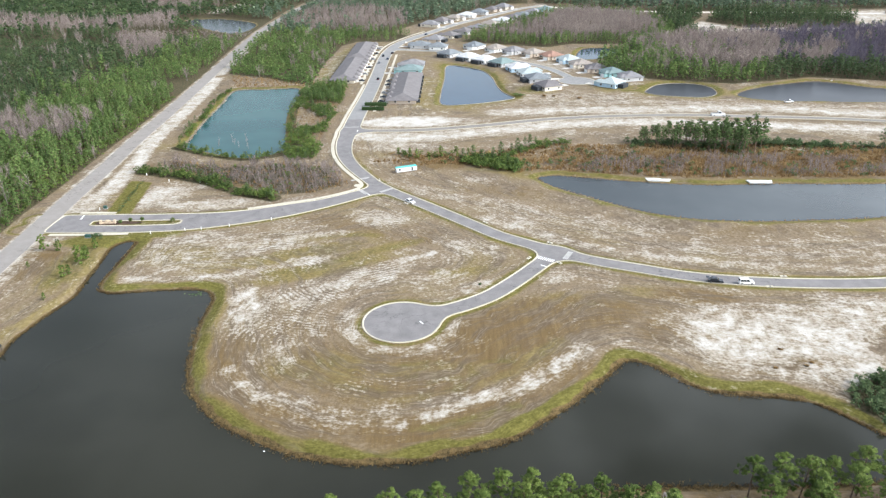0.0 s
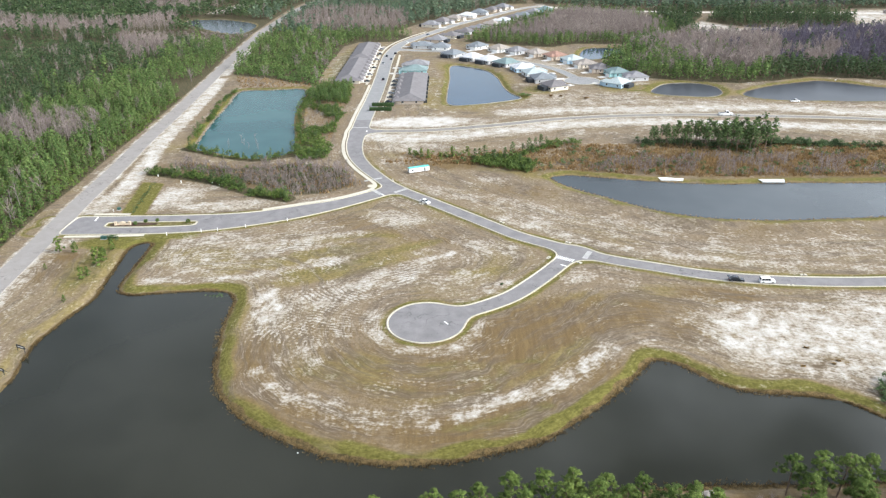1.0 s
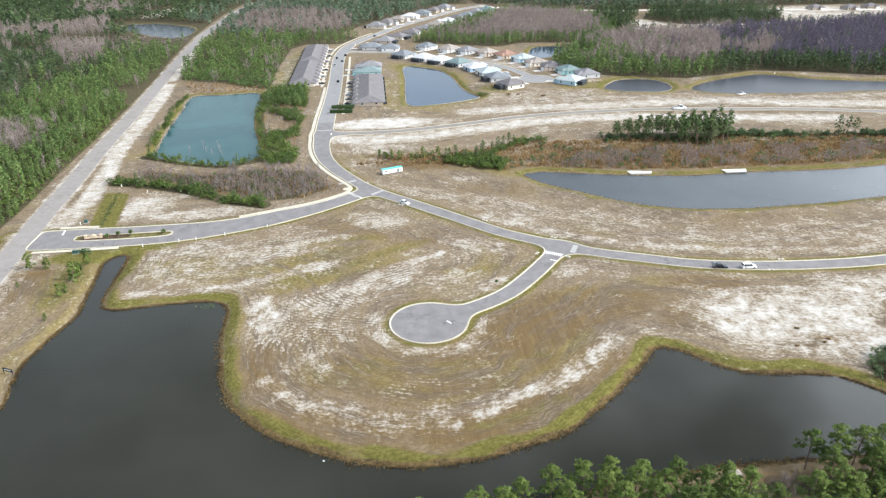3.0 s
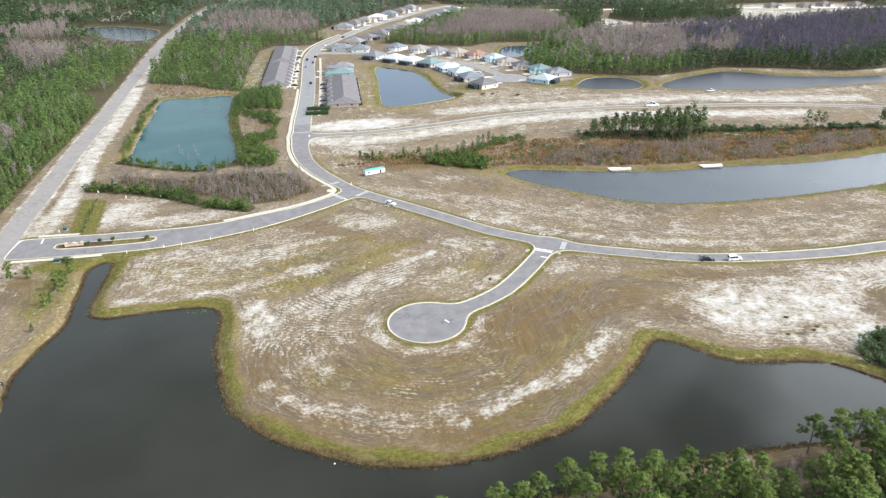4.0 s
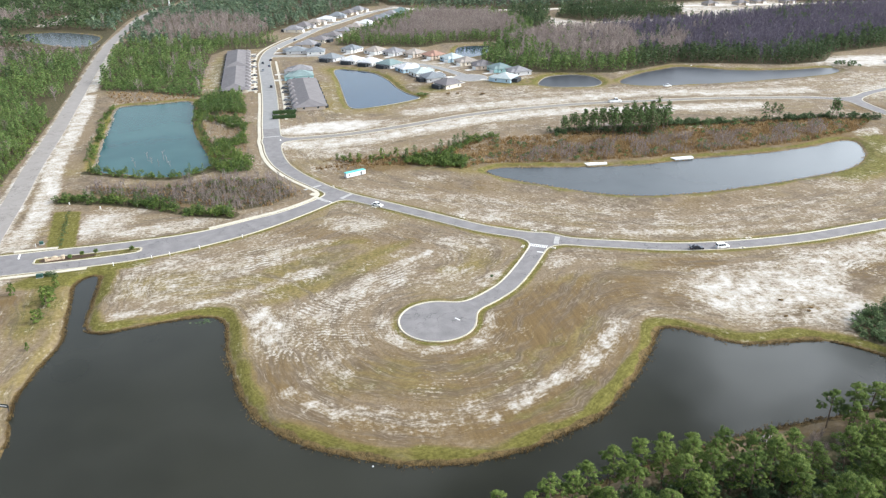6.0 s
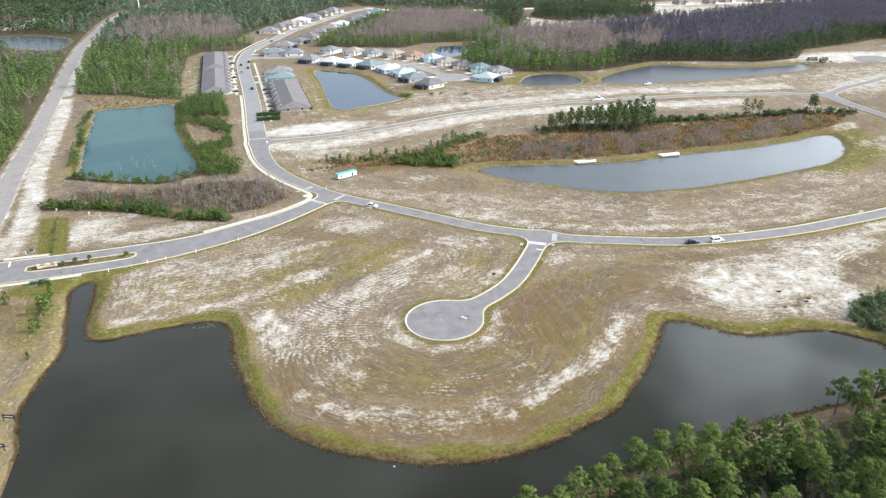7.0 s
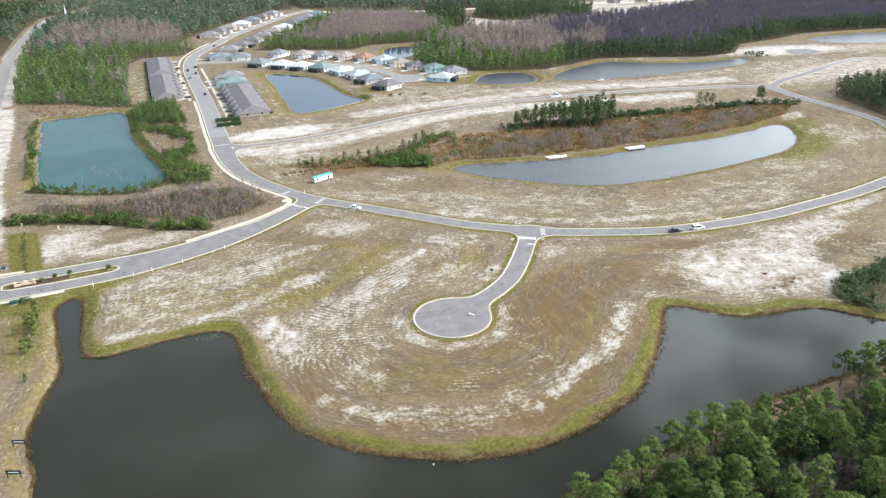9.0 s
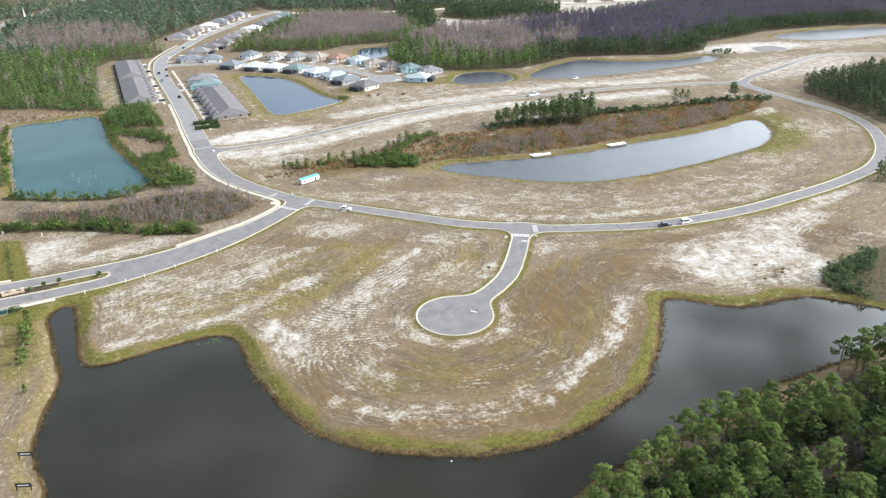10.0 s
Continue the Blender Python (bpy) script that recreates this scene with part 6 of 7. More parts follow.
house(62, 527, 100, 15, 15, "slate", "grey", "single-storey house with a slate hip roof and dark lanai", G1, True)
house(67, 502, 115, 15, 14, "brown", "cream", "cream house with a brown-grey hip roof at the street's end", G1, True)
# far side of the street; fronts to the south-west
for hx, hy, tn, rf, wl_, wd in ((20, 671, -42, "slate", "white", "white house with a slate hip roof"), (39, 656, -42, "tan", "white", "white house with a tan hip roof"), (54, 644, -45, "grey", "grey", "grey house with a grey hip roof"), (70, 632, -48, "tan", "tan", "tan house with a tan hip roof"), (84, 618, -52, "clay", "tan", "house with a clay-brown hip roof"), (96, 600, -60, "pale", "blue", "light blue house with a pale hip roof"), (103, 581, -68, "tan", "cream", "cream house with a tan hip roof"), (112, 562, -75, "brown", "tan", "tan house with a brown hip roof"), (121, 546, -70, "teal", "teal", "teal house with a grey-green hip roof"), (131, 530, -80, "grey", "grey", "grey house with a grey hip roof"), (113, 509, -130, "pale", "blue", "light blue house with a pale hip roof on mown grass")):
    house(hx, hy, tn, 15, 14, rf, wl_, wd, G1, hx == 113)
# pair beside the townhouses, front to the main road (west)
house(-33, 563, -90, 15, 18, "teal", "teal", "teal house with a grey-green hip roof", "houses by the main road")
house(-32, 585, -90, 15, 18, "grey", "grey", "grey house with a grey hip roof", "houses by the main road")
# along the far street
FAR_HOUSES = [(-30, 678, "slate", "grey"), (-13, 668, "slate", "white"), (-17, 711, "grey", "tan"), (-3, 737, "brown", "cream"), (12, 761, "brown", "grey"), (27, 787, "grey", "tan"), (42, 813, "tan", "cream"), (57, 839, "white", "white"), (70, 862, "brown", "tan"), (84, 887, "slate", "grey"), (99, 914, "grey", "grey"), (116, 938, "teal", "teal"), (-25, 815, "grey", "cream"), (-12, 841, "brown", "grey"), (2, 867, "tan", "cream"), (17, 892, "white", "white"), (33, 918, "slate", "grey"), (50, 945, "brown", "tan"), (66, 970, "grey", "cream")]
r = np.random.RandomState(77)
for hx, hy, rf, wl_ in FAR_HOUSES:
    i = int(np.argmin(np.hypot(MAIN[:, 0] - hx, MAIN[:, 1] - hy)))
    tx, ty = MAIN[i + 1] - MAIN[i - 1]
    to = MAIN[i] - np.array([hx, hy])
    nx_, ny_ = (ty, -tx) if ty * to[0] - tx * to[1] > 0 else (-ty, tx)
    house(hx, hy, math.degrees(math.atan2(ny_, nx_)) + 90 + r.uniform(-5, 5), 14.5 + r.uniform(-1.5, 2), 16 + r.uniform(-2, 2), rf, wl_, "single-storey house with a %s hip roof on the far street" % {"slate": "slate-blue", "teal": "grey-green"}.get(rf, rf), "houses on the far street", r.uniform() < 0.4, r.uniform(3.2, 4.6), 2.8, 1 if r.uniform() < 0.5 else -1)


def townhouses(x0, x1, y0, y1, units, front, roof, wall, words):
    """One long row under one hip roof, with a small gable over each front."""
    ob = empty("townhouse_row", words, "townhouses", "townhouse rows", pose((x0 + x1) / 2, (y0 + y1) / 2, -0.05))
    w, d = x1 - x0, y1 - y0
    h = 2.4
    part("wall", boxed(-w / 2, w / 2, -d / 2, d / 2, -0.2, h), WALLS[wall], ob)
    part("roof", hip_mesh(-w / 2, w / 2, -d / 2, d / 2, h, 2.9, 1.4), ROOFS[roof], ob)
    fx = front * w / 2
    for k in range(units):
        cy = -d / 2 + (k + 0.5) * d / units
        p, q = sorted((fx - front * 2.5, fx + front * 2.2))
        g = part("gable", hip_mesh(p, q, cy - 3.2, cy + 3.2, h - 0.03, 2.0, 0.35), ROOFS[roof], ob)
        b0, b1 = sorted((-fx - front * 0.01, -fx - front * 2.4))
        part("lanai", boxed(b0, b1, cy - 2.9, cy + 0.2, -0.2, h - 0.5, 0.08), M_SCREEN, ob, "dark screened lanai")
        p, q = sorted((fx - front * 0.01, fx + front * 2.2))
        part("porch", boxed(p, q, cy - 3.2, cy + 3.2, -0.2, h - 0.25), WALLS["white"], ob, "white gabled porch front")
        sd = "e" if front > 0 else "w"
        opening(ob, "garage_door", sd, cy - 1.0, 0.1, 3.0, 2.2, fx + front * 2.2, M_WHITE, WALLS[wall])
        opening(ob, "door", sd, cy + 2.2, 0.1, 1.0, 2.1, fx + front * 2.2, M_DOOR, M_WHITE)
        bk = "w" if front > 0 else "e"
        opening(ob, "patio_door", bk, cy - 1.5, 0.1, 2.4, 2.1, -fx, M_GLASS, M_WHITE)
        opening(ob, "window", bk, cy + 2.5, 0.9, 1.4, 1.3, -fx, M_GLASS, M_WHITE)
        X0 = (x0 + x1) / 2 + fx + front * 2.3
        a, b = sorted((X0, X0 + front * 4.6))
        Y0 = (y0 + y1) / 2 + cy - 1.0
        part_dr = part("driveway", boxed(a, b, Y0 - 1.6, Y0 + 1.6, -0.1, 0.06), M_DRIVE, None)
        tagged(part_dr, "pale concrete driveway of a townhouse", "driveway", kind="structure")
    for k in (-0.25, 0.25):
        opening(ob, "window", "s", k * w, 0.9, 1.4, 1.3, -d / 2, M_GLASS, M_WHITE)
    return ob


townhouses(-89.5, -72.5, 524, 610, 7, 1, "brown", "cream", "long low townhouse row under one grey-brown roof")
townhouses(-89.5, -72.5, 613, 690, 6, 1, "brown", "cream", "long low townhouse row under one grey-brown roof")
townhouses(-42, -24, 460, 548, 7, -1, "brown", "tan", "townhouse row with a broad grey-brown hip roof")

# far buildings on the sand
for hx, hy in ((560, 872), (592, 880), (628, 868), (520, 880)):
    house(hx, hy, 10, 16, 13, "brown", "tan", "tan house with a brown roof on pale sand", "far houses on the sand")


# ---- vehicles ----
def vehicle(words, category, x, y, turn, length, width, height, paint, kind, z=0.03):
    """Car, van or pickup; it looks along +x before turning."""
    ob = empty(category.replace(" ", "_"), words, category, "parked vehicles", pose(x, y, z, 0, 0, turn))
    L, W, H = length / 2, width / 2, height
    belt = H * 0.56

    def shell(prof, w0, w1, zc):
        """Side profile drawn out to a width that narrows above zc."""
        bm = bmesh.new()
        rows = []
        for s in (-1, 1):
            rows.append([bm.verts.new((px, s * (w0 if pz <= zc else w1), pz)) for px, pz in prof])
        n = len(prof)
        bm.faces.new(rows[0]), bm.faces.new(rows[1][::-1])
        for i in range(n):
            bm.faces.new((rows[0][i], rows[1][i], rows[1][(i + 1) % n], rows[0][(i + 1) % n]))
        bmesh.ops.bevel(bm, geom=list(bm.edges), offset=0.05, segments=2, affect="EDGES")
        return bm
    g = 0.28
    part("body", shell([(-L, g), (L, g), (L, belt * 0.8), (L * 0.93, belt * 0.93), (L * 0.45, belt), (-L, belt)], W, W, 9), paint, ob)
    if kind == "van":
        cab = [(-L * 0.97, belt), (L * 0.55, belt), (L * 0.28, H), (-L * 0.9, H)]
    elif kind == "pickup":
        cab = [(-L * 0.12, belt), (L * 0.5, belt), (L * 0.3, H), (-L * 0.05, H)]
    else:
        cab = [(-L * 0.8, belt), (L * 0.48, belt), (L * 0.12, H), (-L * 0.5, H)]
    part("cabin", shell(cab, W * 0.97, W * 0.84, belt + 0.02), paint, ob)
    c0, c1 = cab[0][0], cab[1][0]
    t0, t1 = cab[3][0], cab[2][0]
    zt, zb = H - 0.12, belt + 0.06
    panes = 3 if kind == "van" else 2
    for s in (-1, 1):
        for k in range(panes):
            f0, f1 = k / panes, (k + 1) / panes
            bm = bmesh.new()
            p = lambda f, hi: (((t0 + 0.15) + (t1 - t0 - 0.3) * f) if hi else ((c0 + 0.25) + (c1 - c0 - 0.6) * f))
            e = 0.03
            pts = [(p(f0, 0) + e, zb), (p(f1, 0) - e, zb), (p(f1, 1) - e, zt), (p(f0, 1) + e, zt)]
            outer = [bm.verts.new((a, s * (W * (0.97 - 0.13 * (b - belt) / (H - belt)) + 0.012), b)) for a, b in pts]
            inner = [bm.verts.new((v.co.x, v.co.y - s * 0.03, v.co.z)) for v in outer]
            bm.faces.new(outer), bm.faces.new(inner[::-1])
            for i in range(4):
                bm.faces.new((outer[i], outer[(i + 1) % 4], inner[(i + 1) % 4], inner[i]))
            part("side_window", bm, M_GLASS, ob)
    for nm, (xa, xb) in (("windscreen", (c1, t1)), ("rear_window", (c0, t0))):
        bm = bmesh.new()
        o = 0.02 if nm == "windscreen" else -0.02
        q = [bm.verts.new((xa + (xb - xa) * f + o, s * W * wd, belt + (H - belt) * f)) for f, wd, s in ((0.12, 0.85, -1), (0.12, 0.85, 1), (0.88, 0.74, 1), (0.88, 0.74, -1))]
        r = [bm.verts.new((v.co.x - o * 2, v.co.y, v.co.z)) for v in q]
        bm.faces.new(q), bm.faces.new(r[::-1])
        for i in range(4):
            bm.faces.new((q[i], q[(i + 1) % 4], r[(i + 1) % 4], r[i]))
        part(nm, bm, M_GLASS, ob)
    if kind == "pickup":
        part("cargo_bed", boxed(-L * 0.95, -L * 0.18, -W * 0.8, W * 0.8, belt - 0.02, belt + 0.012), M_BLACK, ob)
    for sx in (-0.62, 0.64):
        for s in (-1, 1):
            bm = bmesh.new()
            cyl(bm, 0.34, 0.34, (sx * L, s * (W - 0.2), 0.34), (sx * L, s * (W + 0.015), 0.34), 14)
            ty = part("tyre", bm, M_TYRE, ob)
            part("rim", cyl(bmesh.new(), 0.2, 0.2, (sx * L, s * (W + 0.016), 0.34), (sx * L, s * (W + 0.03), 0.34), 10), M_RIM, ty)
    for s in (-1, 1):
        part("headlight", boxed(L - 0.03, L + 0.02, s * W * 0.72 - 0.18, s * W * 0.72 + 0.18, belt * 0.62, belt * 0.78), M_WHITE, ob)
        part("tail_light", boxed(-L - 0.02, -L + 0.03, s * W * 0.8 - 0.1, s * W * 0.8 + 0.1, belt * 0.6, belt * 0.9), M_TAIL, ob)
    return ob


M_CARWHITE = Mat("white_car_paint", 0.25, 0, 0.5).colour((0.8, 0.8, 0.79)).m
M_CARDARK = Mat("dark_car_paint", 0.25, 0.2, 0.5).colour((0.025, 0.03, 0.04)).m
M_CARGREY = Mat("grey_car_paint", 0.3, 0.3, 0.5).colour((0.3, 0.31, 0.33)).m
M_CARBLUE = Mat("blue_car_paint", 0.3, 0.2, 0.5).colour((0.06, 0.09, 0.15)).m
M_TAIL = Mat("red_lens", 0.2, 0, 0.5).colour((0.35, 0.02, 0.02)).m
vehicle("white van parked on the asphalt road", "van", 97, 209.2, -2, 5.0, 1.9, 1.9, M_CARWHITE, "van")
suv = vehicle("dark car with its tailgate raised on the road", "car", 87.3, 210.4, -9, 4.9, 1.9, 1.7, M_CARDARK, "car")
part("tailgate", boxed(-3.1, -2.05, -0.75, 0.75, 1.66, 1.74), M_CARDARK, suv, "raised dark tailgate")
vehicle("white car on the road near the junction", "car", -18.4, 284.2, -44, 4.8, 1.85, 1.6, M_CARWHITE, "car")
vehicle("large white work truck standing on the upper road", "truck", 160, 424.0, -3, 8.2, 2.5, 2.8, M_CARWHITE, "pickup")
vehicle("white pickup on dry ground by the forest lake", "pickup", 216, 456, 5, 5.8, 2.0, 1.9, M_CARWHITE, "pickup", -0.1)
for cx, cy, tn, pt, kd, wd in ((-56, 536, 90, M_CARDARK, "car", "dark car on the street past the townhouses"), (-55.5, 618, 90, M_CARBLUE, "car", "blue car on the street"), (-60.5, 632, -90, M_CARDARK, "car", "dark car on the street"), (-61, 600, -90, M_CARGREY, "car", "grey car on the street"), (-27, 752, 65, M_CARBLUE, "car", "blue car on the far street"), (-46, 703, 70, M_CARWHITE, "car", "white car on the far street"), (-53.5, 645, 80, M_CARDARK, "car", "dark car on the street")):
    vehicle(wd, "car", cx, cy, tn, 4.7, 1.85, 1.55, pt, kd)
for k, yy in enumerate((531, 555, 580, 618, 643, 668)):
    vehicle("dark car parked on a townhouse driveway" if k % 2 == 0 else "grey car parked on a townhouse driveway", "car", -67.7, yy - 1.2 + (k % 3), 0 if k % 2 else 180, 4.5, 1.8, 1.5, M_CARDARK if k % 2 == 0 else M_CARGREY, "car", 0.06)
for k, yy in enumerate((465.3, 477.9, 490.4, 515.6, 528.1)):
    vehicle("dark car parked on a townhouse driveway" if k != 2 else "grey car parked on a townhouse driveway", "car", -47.0, yy, 180 if k % 2 else 0, 4.4, 1.8, 1.5, M_CARGREY if k == 2 else M_CARDARK, "car", 0.06)

# ---- things by the roads ----
# sales trailer
tr = empty("site_trailer", "long white site trailer with a turquoise roof", "trailer", m=pose(-22.5, 325.6, -0.1, 0, 0, 22) @ Matrix.Scale(0.84, 4))
part("body", boxed(-6.1, 6.1, -1.3, 1.3, 0.35, 2.85, 0.04), M_WHITE, tr)
part("roof", boxed(-6.25, 6.25, -1.45, 1.45, 2.853, 3.0, 0.04), simple("turquoise_sheet", (0.12, 0.5, 0.46), 0.5), tr, "turquoise metal roof")
for k in range(12):
    part("rib", boxed(-5.7 + k * 1.03, -5.62 + k * 1.03, -1.34, -1.302, 0.4, 2.8), M_WHITE, tr)
for k in (-4.2,):
    opening(tr, "window", "s", k, 1.3, 1.1, 0.9, -1.3, M_GLASS, M_WHITE)
opening(tr, "door", "s", 3.2, 0.45, 0.9, 2.0, -1.3, M_BLACK, M_WHITE)
opening(tr, "window", "w", 0, 1.3, 0.9, 0.9, -6.1, M_GLASS, M_WHITE)
for k in (-4.5, 4.5):
    part("skid", boxed(k - 0.6, k + 0.6, -1.2, 1.2, 0.0, 0.349), M_BLACK, tr)


def outfall(x, y, turn, words):
    """White concrete slab with splayed ends at the water's edge."""
    ob = empty("outfall", words, "outfall", "lake outfalls", pose(x, y, -1.0, 0, 0, turn))
    for nm, mat, z0, z1, k in (("slab", M_WHITE, 0.55, 0.85, 1.0), ("wall", M_BAND, -1.2, 0.548, 0.94)):
        bm = bmesh.new()
        ring = [(-5.9 * k, 1.6), (-5.0 * k, -1.5 * k), (5.0 * k, -1.5 * k), (5.9 * k, 1.6)]
        lo = [bm.verts.new((a, b, z0)) for a, b in ring]
        hi = [bm.verts.new((a, b, z1)) for a, b in ring]
        bm.faces.new(lo[::-1]), bm.faces.new(hi)
        for i in range(4):
            bm.faces.new((lo[i], lo[(i + 1) % 4], hi[(i + 1) % 4], hi[i]))
        part(nm, bm, mat, ob)
    part("lip", boxed(-5.0, 5.0, -1.56, -1.503, 0.4, 1.0), M_WHITE, ob)
    return ob


outfall(95, 312.0, -6, "white concrete outfall slab on the lake bank")
outfall(140.3, 308.6, -2, "white concrete outfall slab on the lake bank")


def hedge(x, y, length, words):
    ob = empty("hedge", words, "hedge", "clipped hedges", pose(x, y, -0.05, 0, 0, -2))
    r = np.random.RandomState(int(y))
    cs = np.stack([r.uniform(-length / 2, length / 2, 260), r.uniform(-1.6, 1.6, 260), r.uniform(0.1, 2.1, 260)], -1)
    V, T = leaves(r, cs, 14, (0.4, 0.4, 0.3), 0.26)
    link("foliage", V, T.tolist(), M_HEDGE, parent=ob)
    part("core", boxed(-length / 2, length / 2, -1.4, 1.4, 0, 1.9, 0.3), M_HEDGE, ob)


hedge(-50, 456, 14, "clipped dark green hedge beside the townhouses")
hedge(-50.5, 444.5, 14, "clipped dark green hedge beside the townhouses")

# entry island: mulch bed, stones, shrubs
ISLE = spline([(-145.2, 263.3), (-142.5, 265.3), (-134, 265.2), (-127, 264.6), (-126, 263.6), (-128, 262.6), (-135, 261.6), (-142.5, 261.4)], True, 1.0)
bed = link("mulch_bed", np.c_[ISLE, np.full(len(ISLE), 0.08)], [list(range(len(ISLE)))], M_DIRT)
tagged(bed, "dark mulch bed on the entry island", "flower bed", kind="structure")
stones = empty("entry_monument", "cream stone entry monument with end piers and an oval plaque", "monument", m=pose(-139.6, 262.9, 0.06, 0, 0, 4) @ Matrix.Diagonal((0.8, 0.8, 0.85, 1)))
r = np.random.RandomState(5)
for k in range(26):
    bx, bz = -3.1 + (k % 13) * 0.48, (k // 13) * 0.42
    part("block", boxed(bx, bx + 0.46, -0.35 + r.uniform(-0.05, 0.05), 0.35 + r.uniform(-0.05, 0.05), bz, bz + 0.41, 0.05), M_STONE, stones)
for s in (-1, 1):
    part("pier", boxed(s * 3.5 - 0.5, s * 3.5 + 0.5, -0.6, 0.6, 0, 1.5, 0.06), M_STONE, stones)
    part("pier_cap", boxed(s * 3.5 - 0.65, s * 3.5 + 0.65, -0.75, 0.75, 1.502, 1.7, 0.05), M_STONE, stones)
bmo = bmesh.new()
cyl(bmo, 1.0, 1.0, (0, -0.42, 0), (0, 0.42, 0), 24)
for v in bmo.verts:
    v.co.x *= 1.35
    v.co.z = v.co.z * 0.8 + 1.05
part("plaque", bmo, M_STONE, stones, "oval cream plaque")
cab = empty("utility_cabinet", "green utility cabinet beside the entrance walk", "cabinet", m=pose(-141.5, 249.6, -0.08))
part("box", boxed(-1.0, 1.0, -0.6, 0.6, 0.12, 1.25, 0.05), M_PAINTGREEN, cab)
part("plinth", boxed(-1.15, 1.15, -0.75, 0.75, 0, 0.118), M_BAND, cab)


def bush(x, y, h, w, mat, words, group="", z=0.0):
    ob = empty("shrub", words, "shrub", group, pose(x, y, z))
    bits = shrub_bits(int(abs(x * 7 + y)), h, w, 14, 40, 0.2)
    V, T, _ = gather([b for b in bits if b[2] == 1])
    link("leaves", V, T.tolist(), mat, parent=ob)
    V, T, _ = gather([b for b in bits if b[2] == 0])
    link("stems", V, T.tolist(), M_BARK, parent=ob)


def topiary(x, y, h, w, mat, words, group, z):
    """A clipped round crown on a short stem."""
    r = np.random.RandomState(int(abs(x * 9)))
    ob = empty("shrub", words, "shrub", group, pose(x, y, z))
    c = np.array([0, 0, h - w * 0.5])
    d = r.normal(size=(46, 3))
    d /= np.linalg.norm(d, axis=1)[:, None]
    V, T = leaves(r, c + d * w * 0.4 * r.uniform(0.7, 1.05, (46, 1)), 22, (0.28, 0.28, 0.24), 0.12)
    link("leaves", V, T.tolist(), mat, parent=ob)
    V, T = stick((0, 0, -0.1), c, 0.07, 0.05, 6)
    link("stem", V, T.tolist(), M_BARK, parent=ob)


for bx, by, bh, bw in ((-130.5, 263.5, 2.3, 1.7), (-125.8, 263.8, 2.5, 1.8), (-113.6, 264.3, 2.1, 2.0), (-134.6, 263.2, 1.5, 1.6)):
    topiary(bx, by, bh, bw, M_SHRUB if bx > -134 else M_PINE, "rounded green shrub in the mulch of the entry island", "island shrubs", 0.1)
bush(-138.8, 250.2, 1.2, 3.4, M_PINE_DARK, "low dark green shrub beside the entrance walk")
bush(43, 482, 1.6, 3.0, M_PINE, "small green bush on the pond bank")
bush(46, 480, 1.3, 2.4, M_PINE, "small green bush on the pond bank")
bush(9, 209.5, 0.4, 0.5, M_PINE_DARK, "small dark weed on the sand")
for bx, by in ((68, 476), (84, 470), (62, 478)):
    bush(bx, by, 1.2, 1.6, M_RUST, "dry brown bush on cleared ground")
for bx, by in ((92, 170), (87, 161), (96, 162), (98, 163.5)):
    bush(bx, by, 0.2, 0.6, M_RUST, "dark clump of weeds on white sand")

# marker posts, sign boards, inlets
for px_, py_ in ((-105.6, 255.2), (-89.2, 259.3), (-73.8, 265.6), (-99.5, 256.3), (-118.2, 252.4), (-34, 311.6), (-149.5, 277.4)):
    ob = empty("marker_post", "thin white marker post behind the kerb", "post", "marker posts", pose(px_, py_, -0.08))
    part("post", boxed(-0.09, 0.09, -0.09, 0.09, 0, 1.25, 0.02), M_WHITE, ob)
    part("cap", boxed(-0.13, 0.13, -0.13, 0.13, 1.252, 1.32, 0.02), M_WHITE, ob)
for px_, py_ in ((-133, 313.2), (-118, 311.6), (-114, 309.6), (-85, 292.2), (-147, 322)):
    ob = empty("marker_stake", "short white stake in front of the scrub", "stake", "stakes by the scrub", pose(px_, py_, -0.1))
    part("stake", boxed(-0.22, 0.22, -0.05, 0.05, 0, 1.0, 0.02), M_WHITE, ob)
for px_, py_, tn in ((-131.2, 171.6, -24), (-131.0, 160.6, -22)):
    ob = empty("sign_board", "black sign board on two posts beside the pond", "sign", "pond signs", pose(px_, py_, -0.1, 0, 0, tn))
    part("panel", boxed(-1.7, 1.7, -0.05, 0.05, 0.9, 2.0, 0.03), M_BLACK, ob)
    part("lettering_bar", boxed(-1.2, 1.2, -0.075, -0.052, 1.35, 1.6), M_WHITE, ob)
    for s in (-1.5, 1.5):
        part("leg", boxed(s - 0.08, s + 0.08, -0.16, -0.053, 0, 2.1), M_BLACK, ob)
        part("brace", cyl(bmesh.new(), 0.05, 0.05, (s, 0.06, 1.5), (s, 1.1, 0.0), 6), M_BLACK, ob)
for px_, py_, tn in ((36.3, 242.2, -38), (27.2, 229.3, 55), (37.4, 225.3, -40), (111.5, 214.3, -2), (104, 207, -4), (-34.5, 312.2, -55), (13, 262, -42), (-20, 283, -40), (170, 216.5, 8)):
    ob = empty("kerb_inlet", "pale concrete storm inlet in the kerb", "inlet", "storm inlets", pose(px_, py_, -0.05, 0, 0, tn))
    part("slab", boxed(-1.1, 1.1, -0.55, 0.55, 0, 0.24, 0.03), M_WALK, ob)
    part("manhole_cover", cyl(bmesh.new(), 0.3, 0.3, (0, 0, 0.241), (0, 0, 0.255), 14), M_BLACK, ob)
    part("throat", boxed(-0.7, 0.7, -0.565, -0.552, 0.06, 0.17), M_BLACK, ob)


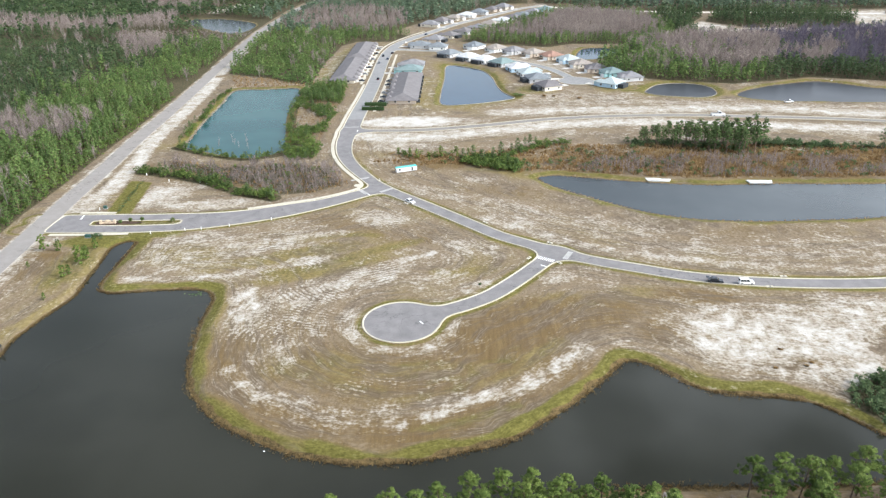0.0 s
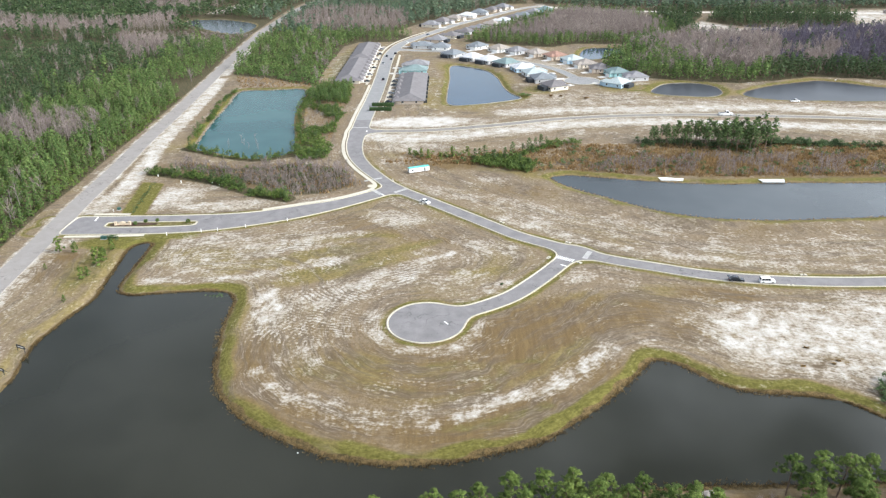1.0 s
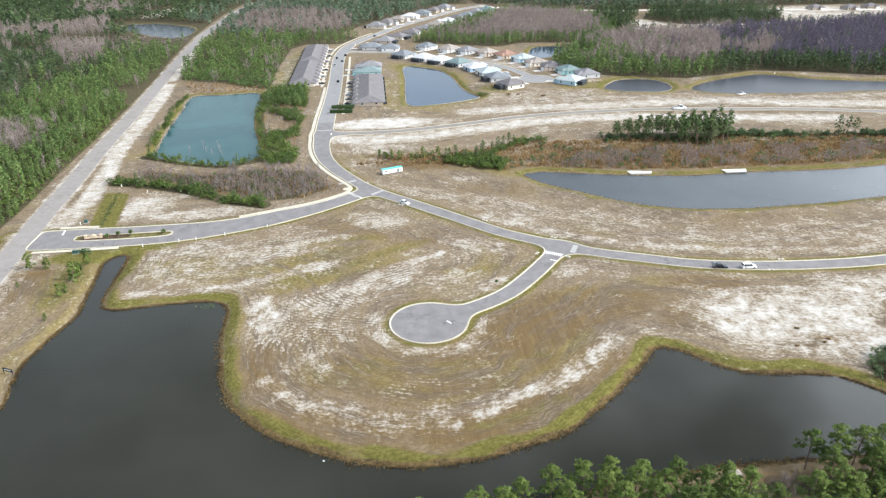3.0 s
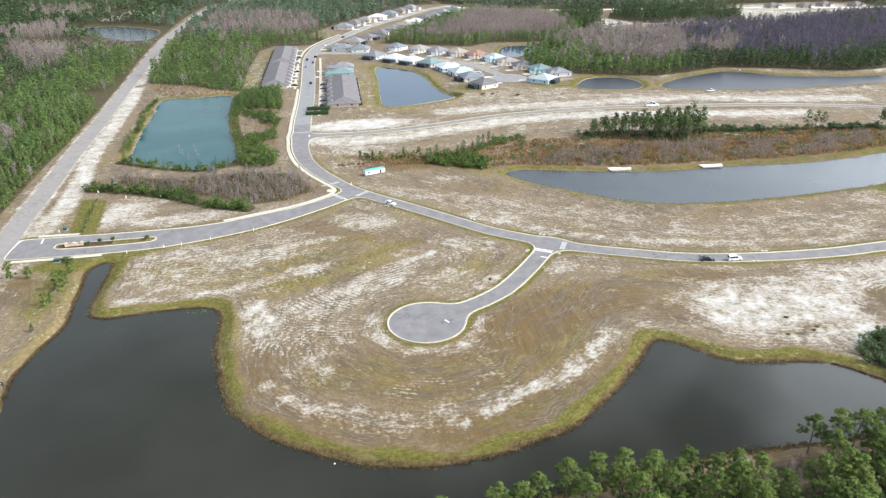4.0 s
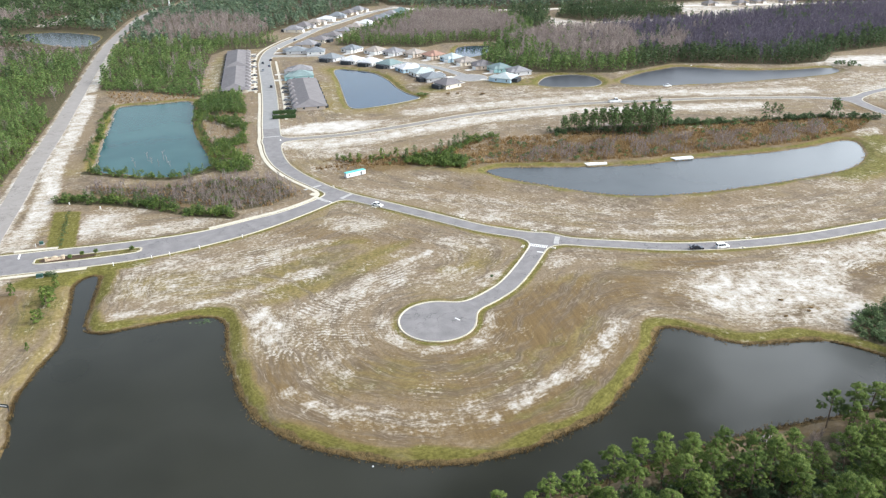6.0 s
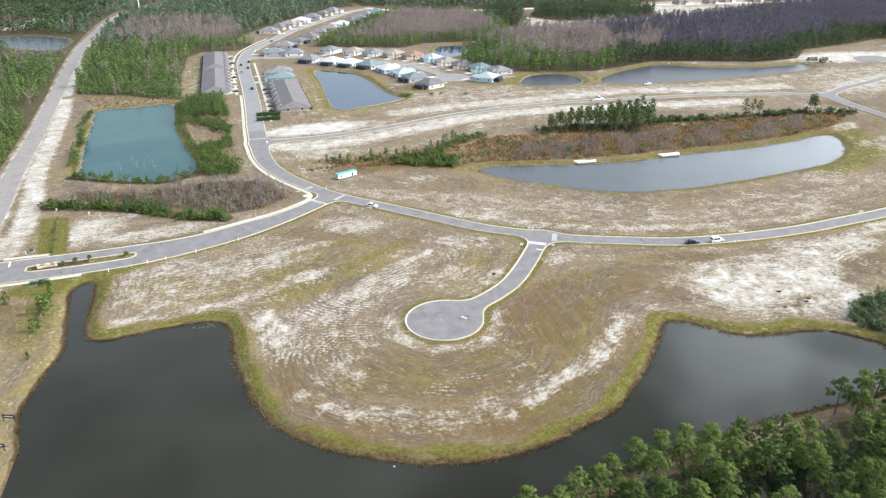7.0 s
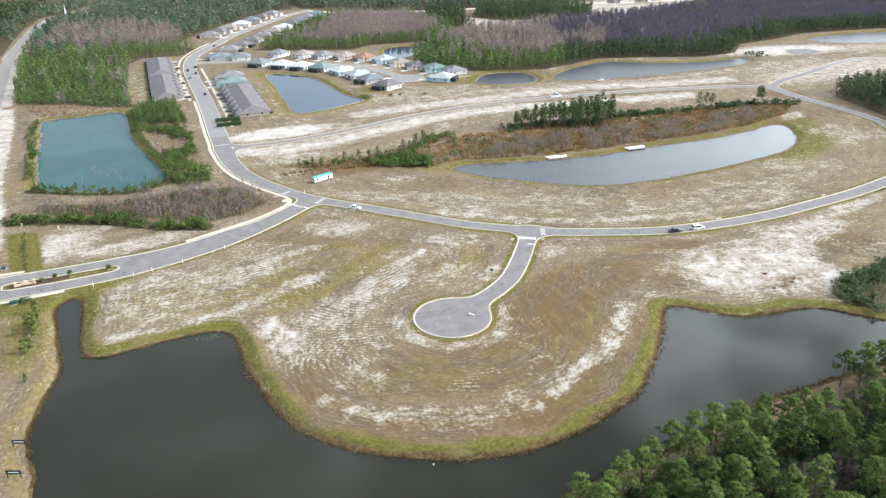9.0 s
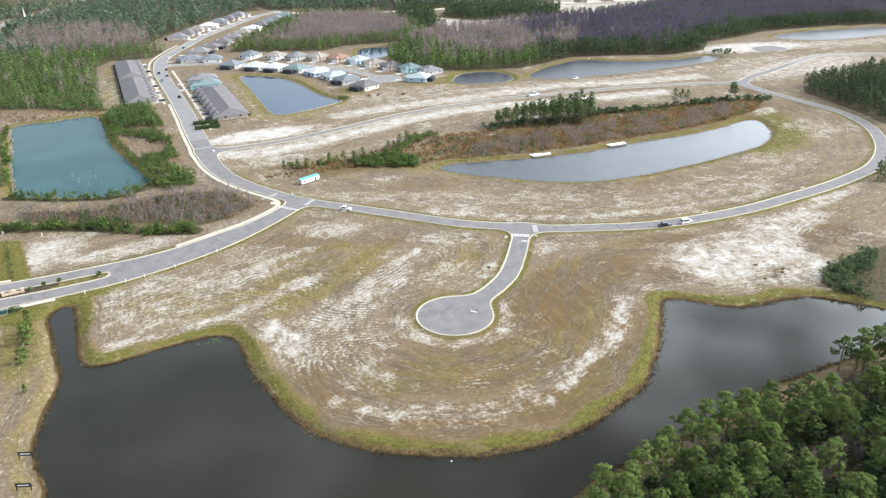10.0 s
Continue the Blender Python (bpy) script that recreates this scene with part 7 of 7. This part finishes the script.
# ---- paint and concrete bands on the road ----
def marking(name, x, y, turn, w, d, mat, words, z=0.036):
    o = link(name, [(-w / 2, -d / 2, -0.02), (w / 2, -d / 2, -0.02), (w / 2, d / 2, -0.02), (-w / 2, d / 2, -0.02), (-w / 2, -d / 2, 0), (w / 2, -d / 2, 0), (w / 2, d / 2, 0), (-w / 2, d / 2, 0)], [(4, 5, 6, 7), (0, 1, 5, 4), (1, 2, 6, 5), (2, 3, 7, 6), (3, 0, 4, 7)], mat)
    o.matrix_world = pose(x, y, z, 0, 0, turn)
    return tagged(o, words, "road marking", kind="structure")


CW = -33.0
for k in range(9):
    u = -3.0 + k * 0.75
    marking("crosswalk_stripe", 33.0 + u * math.cos(radians(CW)), 228.4 + u * math.sin(radians(CW)), CW, 0.38, 2.3, M_WHITE, "white crosswalk stripe")
marking("stop_line", 31.9, 222.9, -36, 3.0, 0.55, M_WHITE, "white stop line")
marking("road_band", 41.4, 231.3, -27, 1.9, 6.6, M_BAND, "pale concrete band across the road")
marking("road_band", -29.6, 299.6, -47, 1.9, 7.6, M_BAND, "pale concrete band across the road")
marking("road_band", -43.4, 314.5, -62, 1.6, 9.0, M_BAND, "pale concrete band across the road")
marking("road_band", -40.6, 298.2, 36, 2.0, 8.6, M_BAND, "pale concrete band across the road")
marking("stop_line", -37.6, 294.6, 36, 0.6, 4.0, M_WHITE, "white stop line")
marking("road_band", -59.2, 404.5, 0, 9.0, 1.2, M_BAND, "pale concrete band across the road")
marking("stop_line", -153.2, 269.6, 8, 0.6, 4.6, M_WHITE, "white stop line at the old road")
marking("stop_line", -54.6, 396.6, 3, 0.6, 3.0, M_WHITE, "white stop line")
board = empty("plank", "white board lying on the asphalt turning head", "plank", m=pose(-9.6, 185, 0.031, 0, 0, -55))
part("plank", boxed(-1.0, 1.0, -0.2, 0.2, 0, 0.08, 0.02), M_WHITE, board)
# corner plaza where the sidewalks meet
plaza = link("sidewalk_corner", [(-43.4 + 1.9 * math.cos(a * 0.5236), 305.6 + 1.9 * math.sin(a * 0.5236), 0.112) for a in range(12)] + [(-43.4 + 1.9 * math.cos(a * 0.5236), 305.6 + 1.9 * math.sin(a * 0.5236), 0.0) for a in range(12)], [list(range(12))] + [(a, a + 12, (a + 1) % 12 + 12, (a + 1) % 12) for a in range(12)], M_WALK)
tagged(plaza, "cream concrete corner where the sidewalks meet", "sidewalk", kind="structure")
# float near the bank, fountain on the forest lake
buoy = empty("float", "small white float beside the reeds", "float", m=pose(-44.2, 129.2, -1.05))
bmb = bmesh.new()
bmesh.ops.create_icosphere(bmb, subdivisions=2, radius=0.22)
part("ball", bmb, M_WHITE, buoy, smooth=True)
part("ring", cyl(bmesh.new(), 0.26, 0.26, (0, 0, -0.06), (0, 0, 0.05), 12), M_WHITE, buoy)
pump = empty("pump_raft", "small white raft on the forest lake", "raft", m=pose(274, 520, -1.0))
part("deck", boxed(-1.6, 1.6, -1.0, 1.0, -0.1, 0.35, 0.06), M_WHITE, pump)
part("cabinet", boxed(-0.5, 0.5, -0.4, 0.4, 0.352, 1.1, 0.05), M_WHITE, pump)
# small shelter on the south bank
sh = empty("shelter", "small white framed shelter on the sandy bank", "shelter", m=pose(45.5, 113.2, -0.3, 0, 0, 8) @ Matrix.Scale(0.7, 4))
for sx in (-1.6, 1.6):
    for sy in (-1.1, 1.1):
        part("post", boxed(sx - 0.08, sx + 0.08, sy - 0.08, sy + 0.08, 0, 2.2), M_WHITE, sh)
part("roof", hip_mesh(-1.6, 1.6, -1.1, 1.1, 2.4, 0.5, 0.1), ROOFS["tan"], sh)
part("bench", boxed(-1.3, 1.3, 0.3, 0.9, 0.0, 0.48), M_BLACK, sh)

# slender white tower by the far road
tw = empty("tower", "slender white tower beside the far road", "tower", m=pose(-179, 1100, -0.1))
part("shaft", cyl(bmesh.new(), 1.8, 0.5, (0, 0, 0), (0, 0, 10), 8), M_WHITE, tw)
part("spire", cyl(bmesh.new(), 0.5, 0.05, (0, 0, 10.002), (0, 0, 14), 8), M_WHITE, tw)
# mast by the far road
ma = empty("mast", "thin grey lattice mast beside the far road", "mast", m=pose(348, 912, -0.1))
for k in range(3):
    a = k * 2.094
    part("leg", cyl(bmesh.new(), 0.09, 0.07, (0.5 * math.cos(a), 0.5 * math.sin(a), 0), (0.3 * math.cos(a), 0.3 * math.sin(a), 24), 5), M_RIM, ma)
for k in range(8):
    part("brace", cyl(bmesh.new(), 0.45, 0.45, (0, 0, 1.5 + 3 * k), (0, 0, 1.6 + 3 * k), 3), M_RIM, ma)
# transformer beside the lawn
tf = empty("transformer", "dark green transformer box on a concrete pad by the lawn", "transformer", m=pose(-148, 279.5, -0.08, 0, 0, 4))
part("pad", boxed(-0.9, 0.9, -0.8, 0.8, 0, 0.14, 0.03), M_BAND, tf)
part("box", boxed(-0.65, 0.65, -0.55, 0.55, 0.142, 1.15, 0.05), M_PAINTGREEN, tf)
part("lid", boxed(-0.7, 0.7, -0.6, 0.6, 1.152, 1.24, 0.03), M_PAINTGREEN, tf)
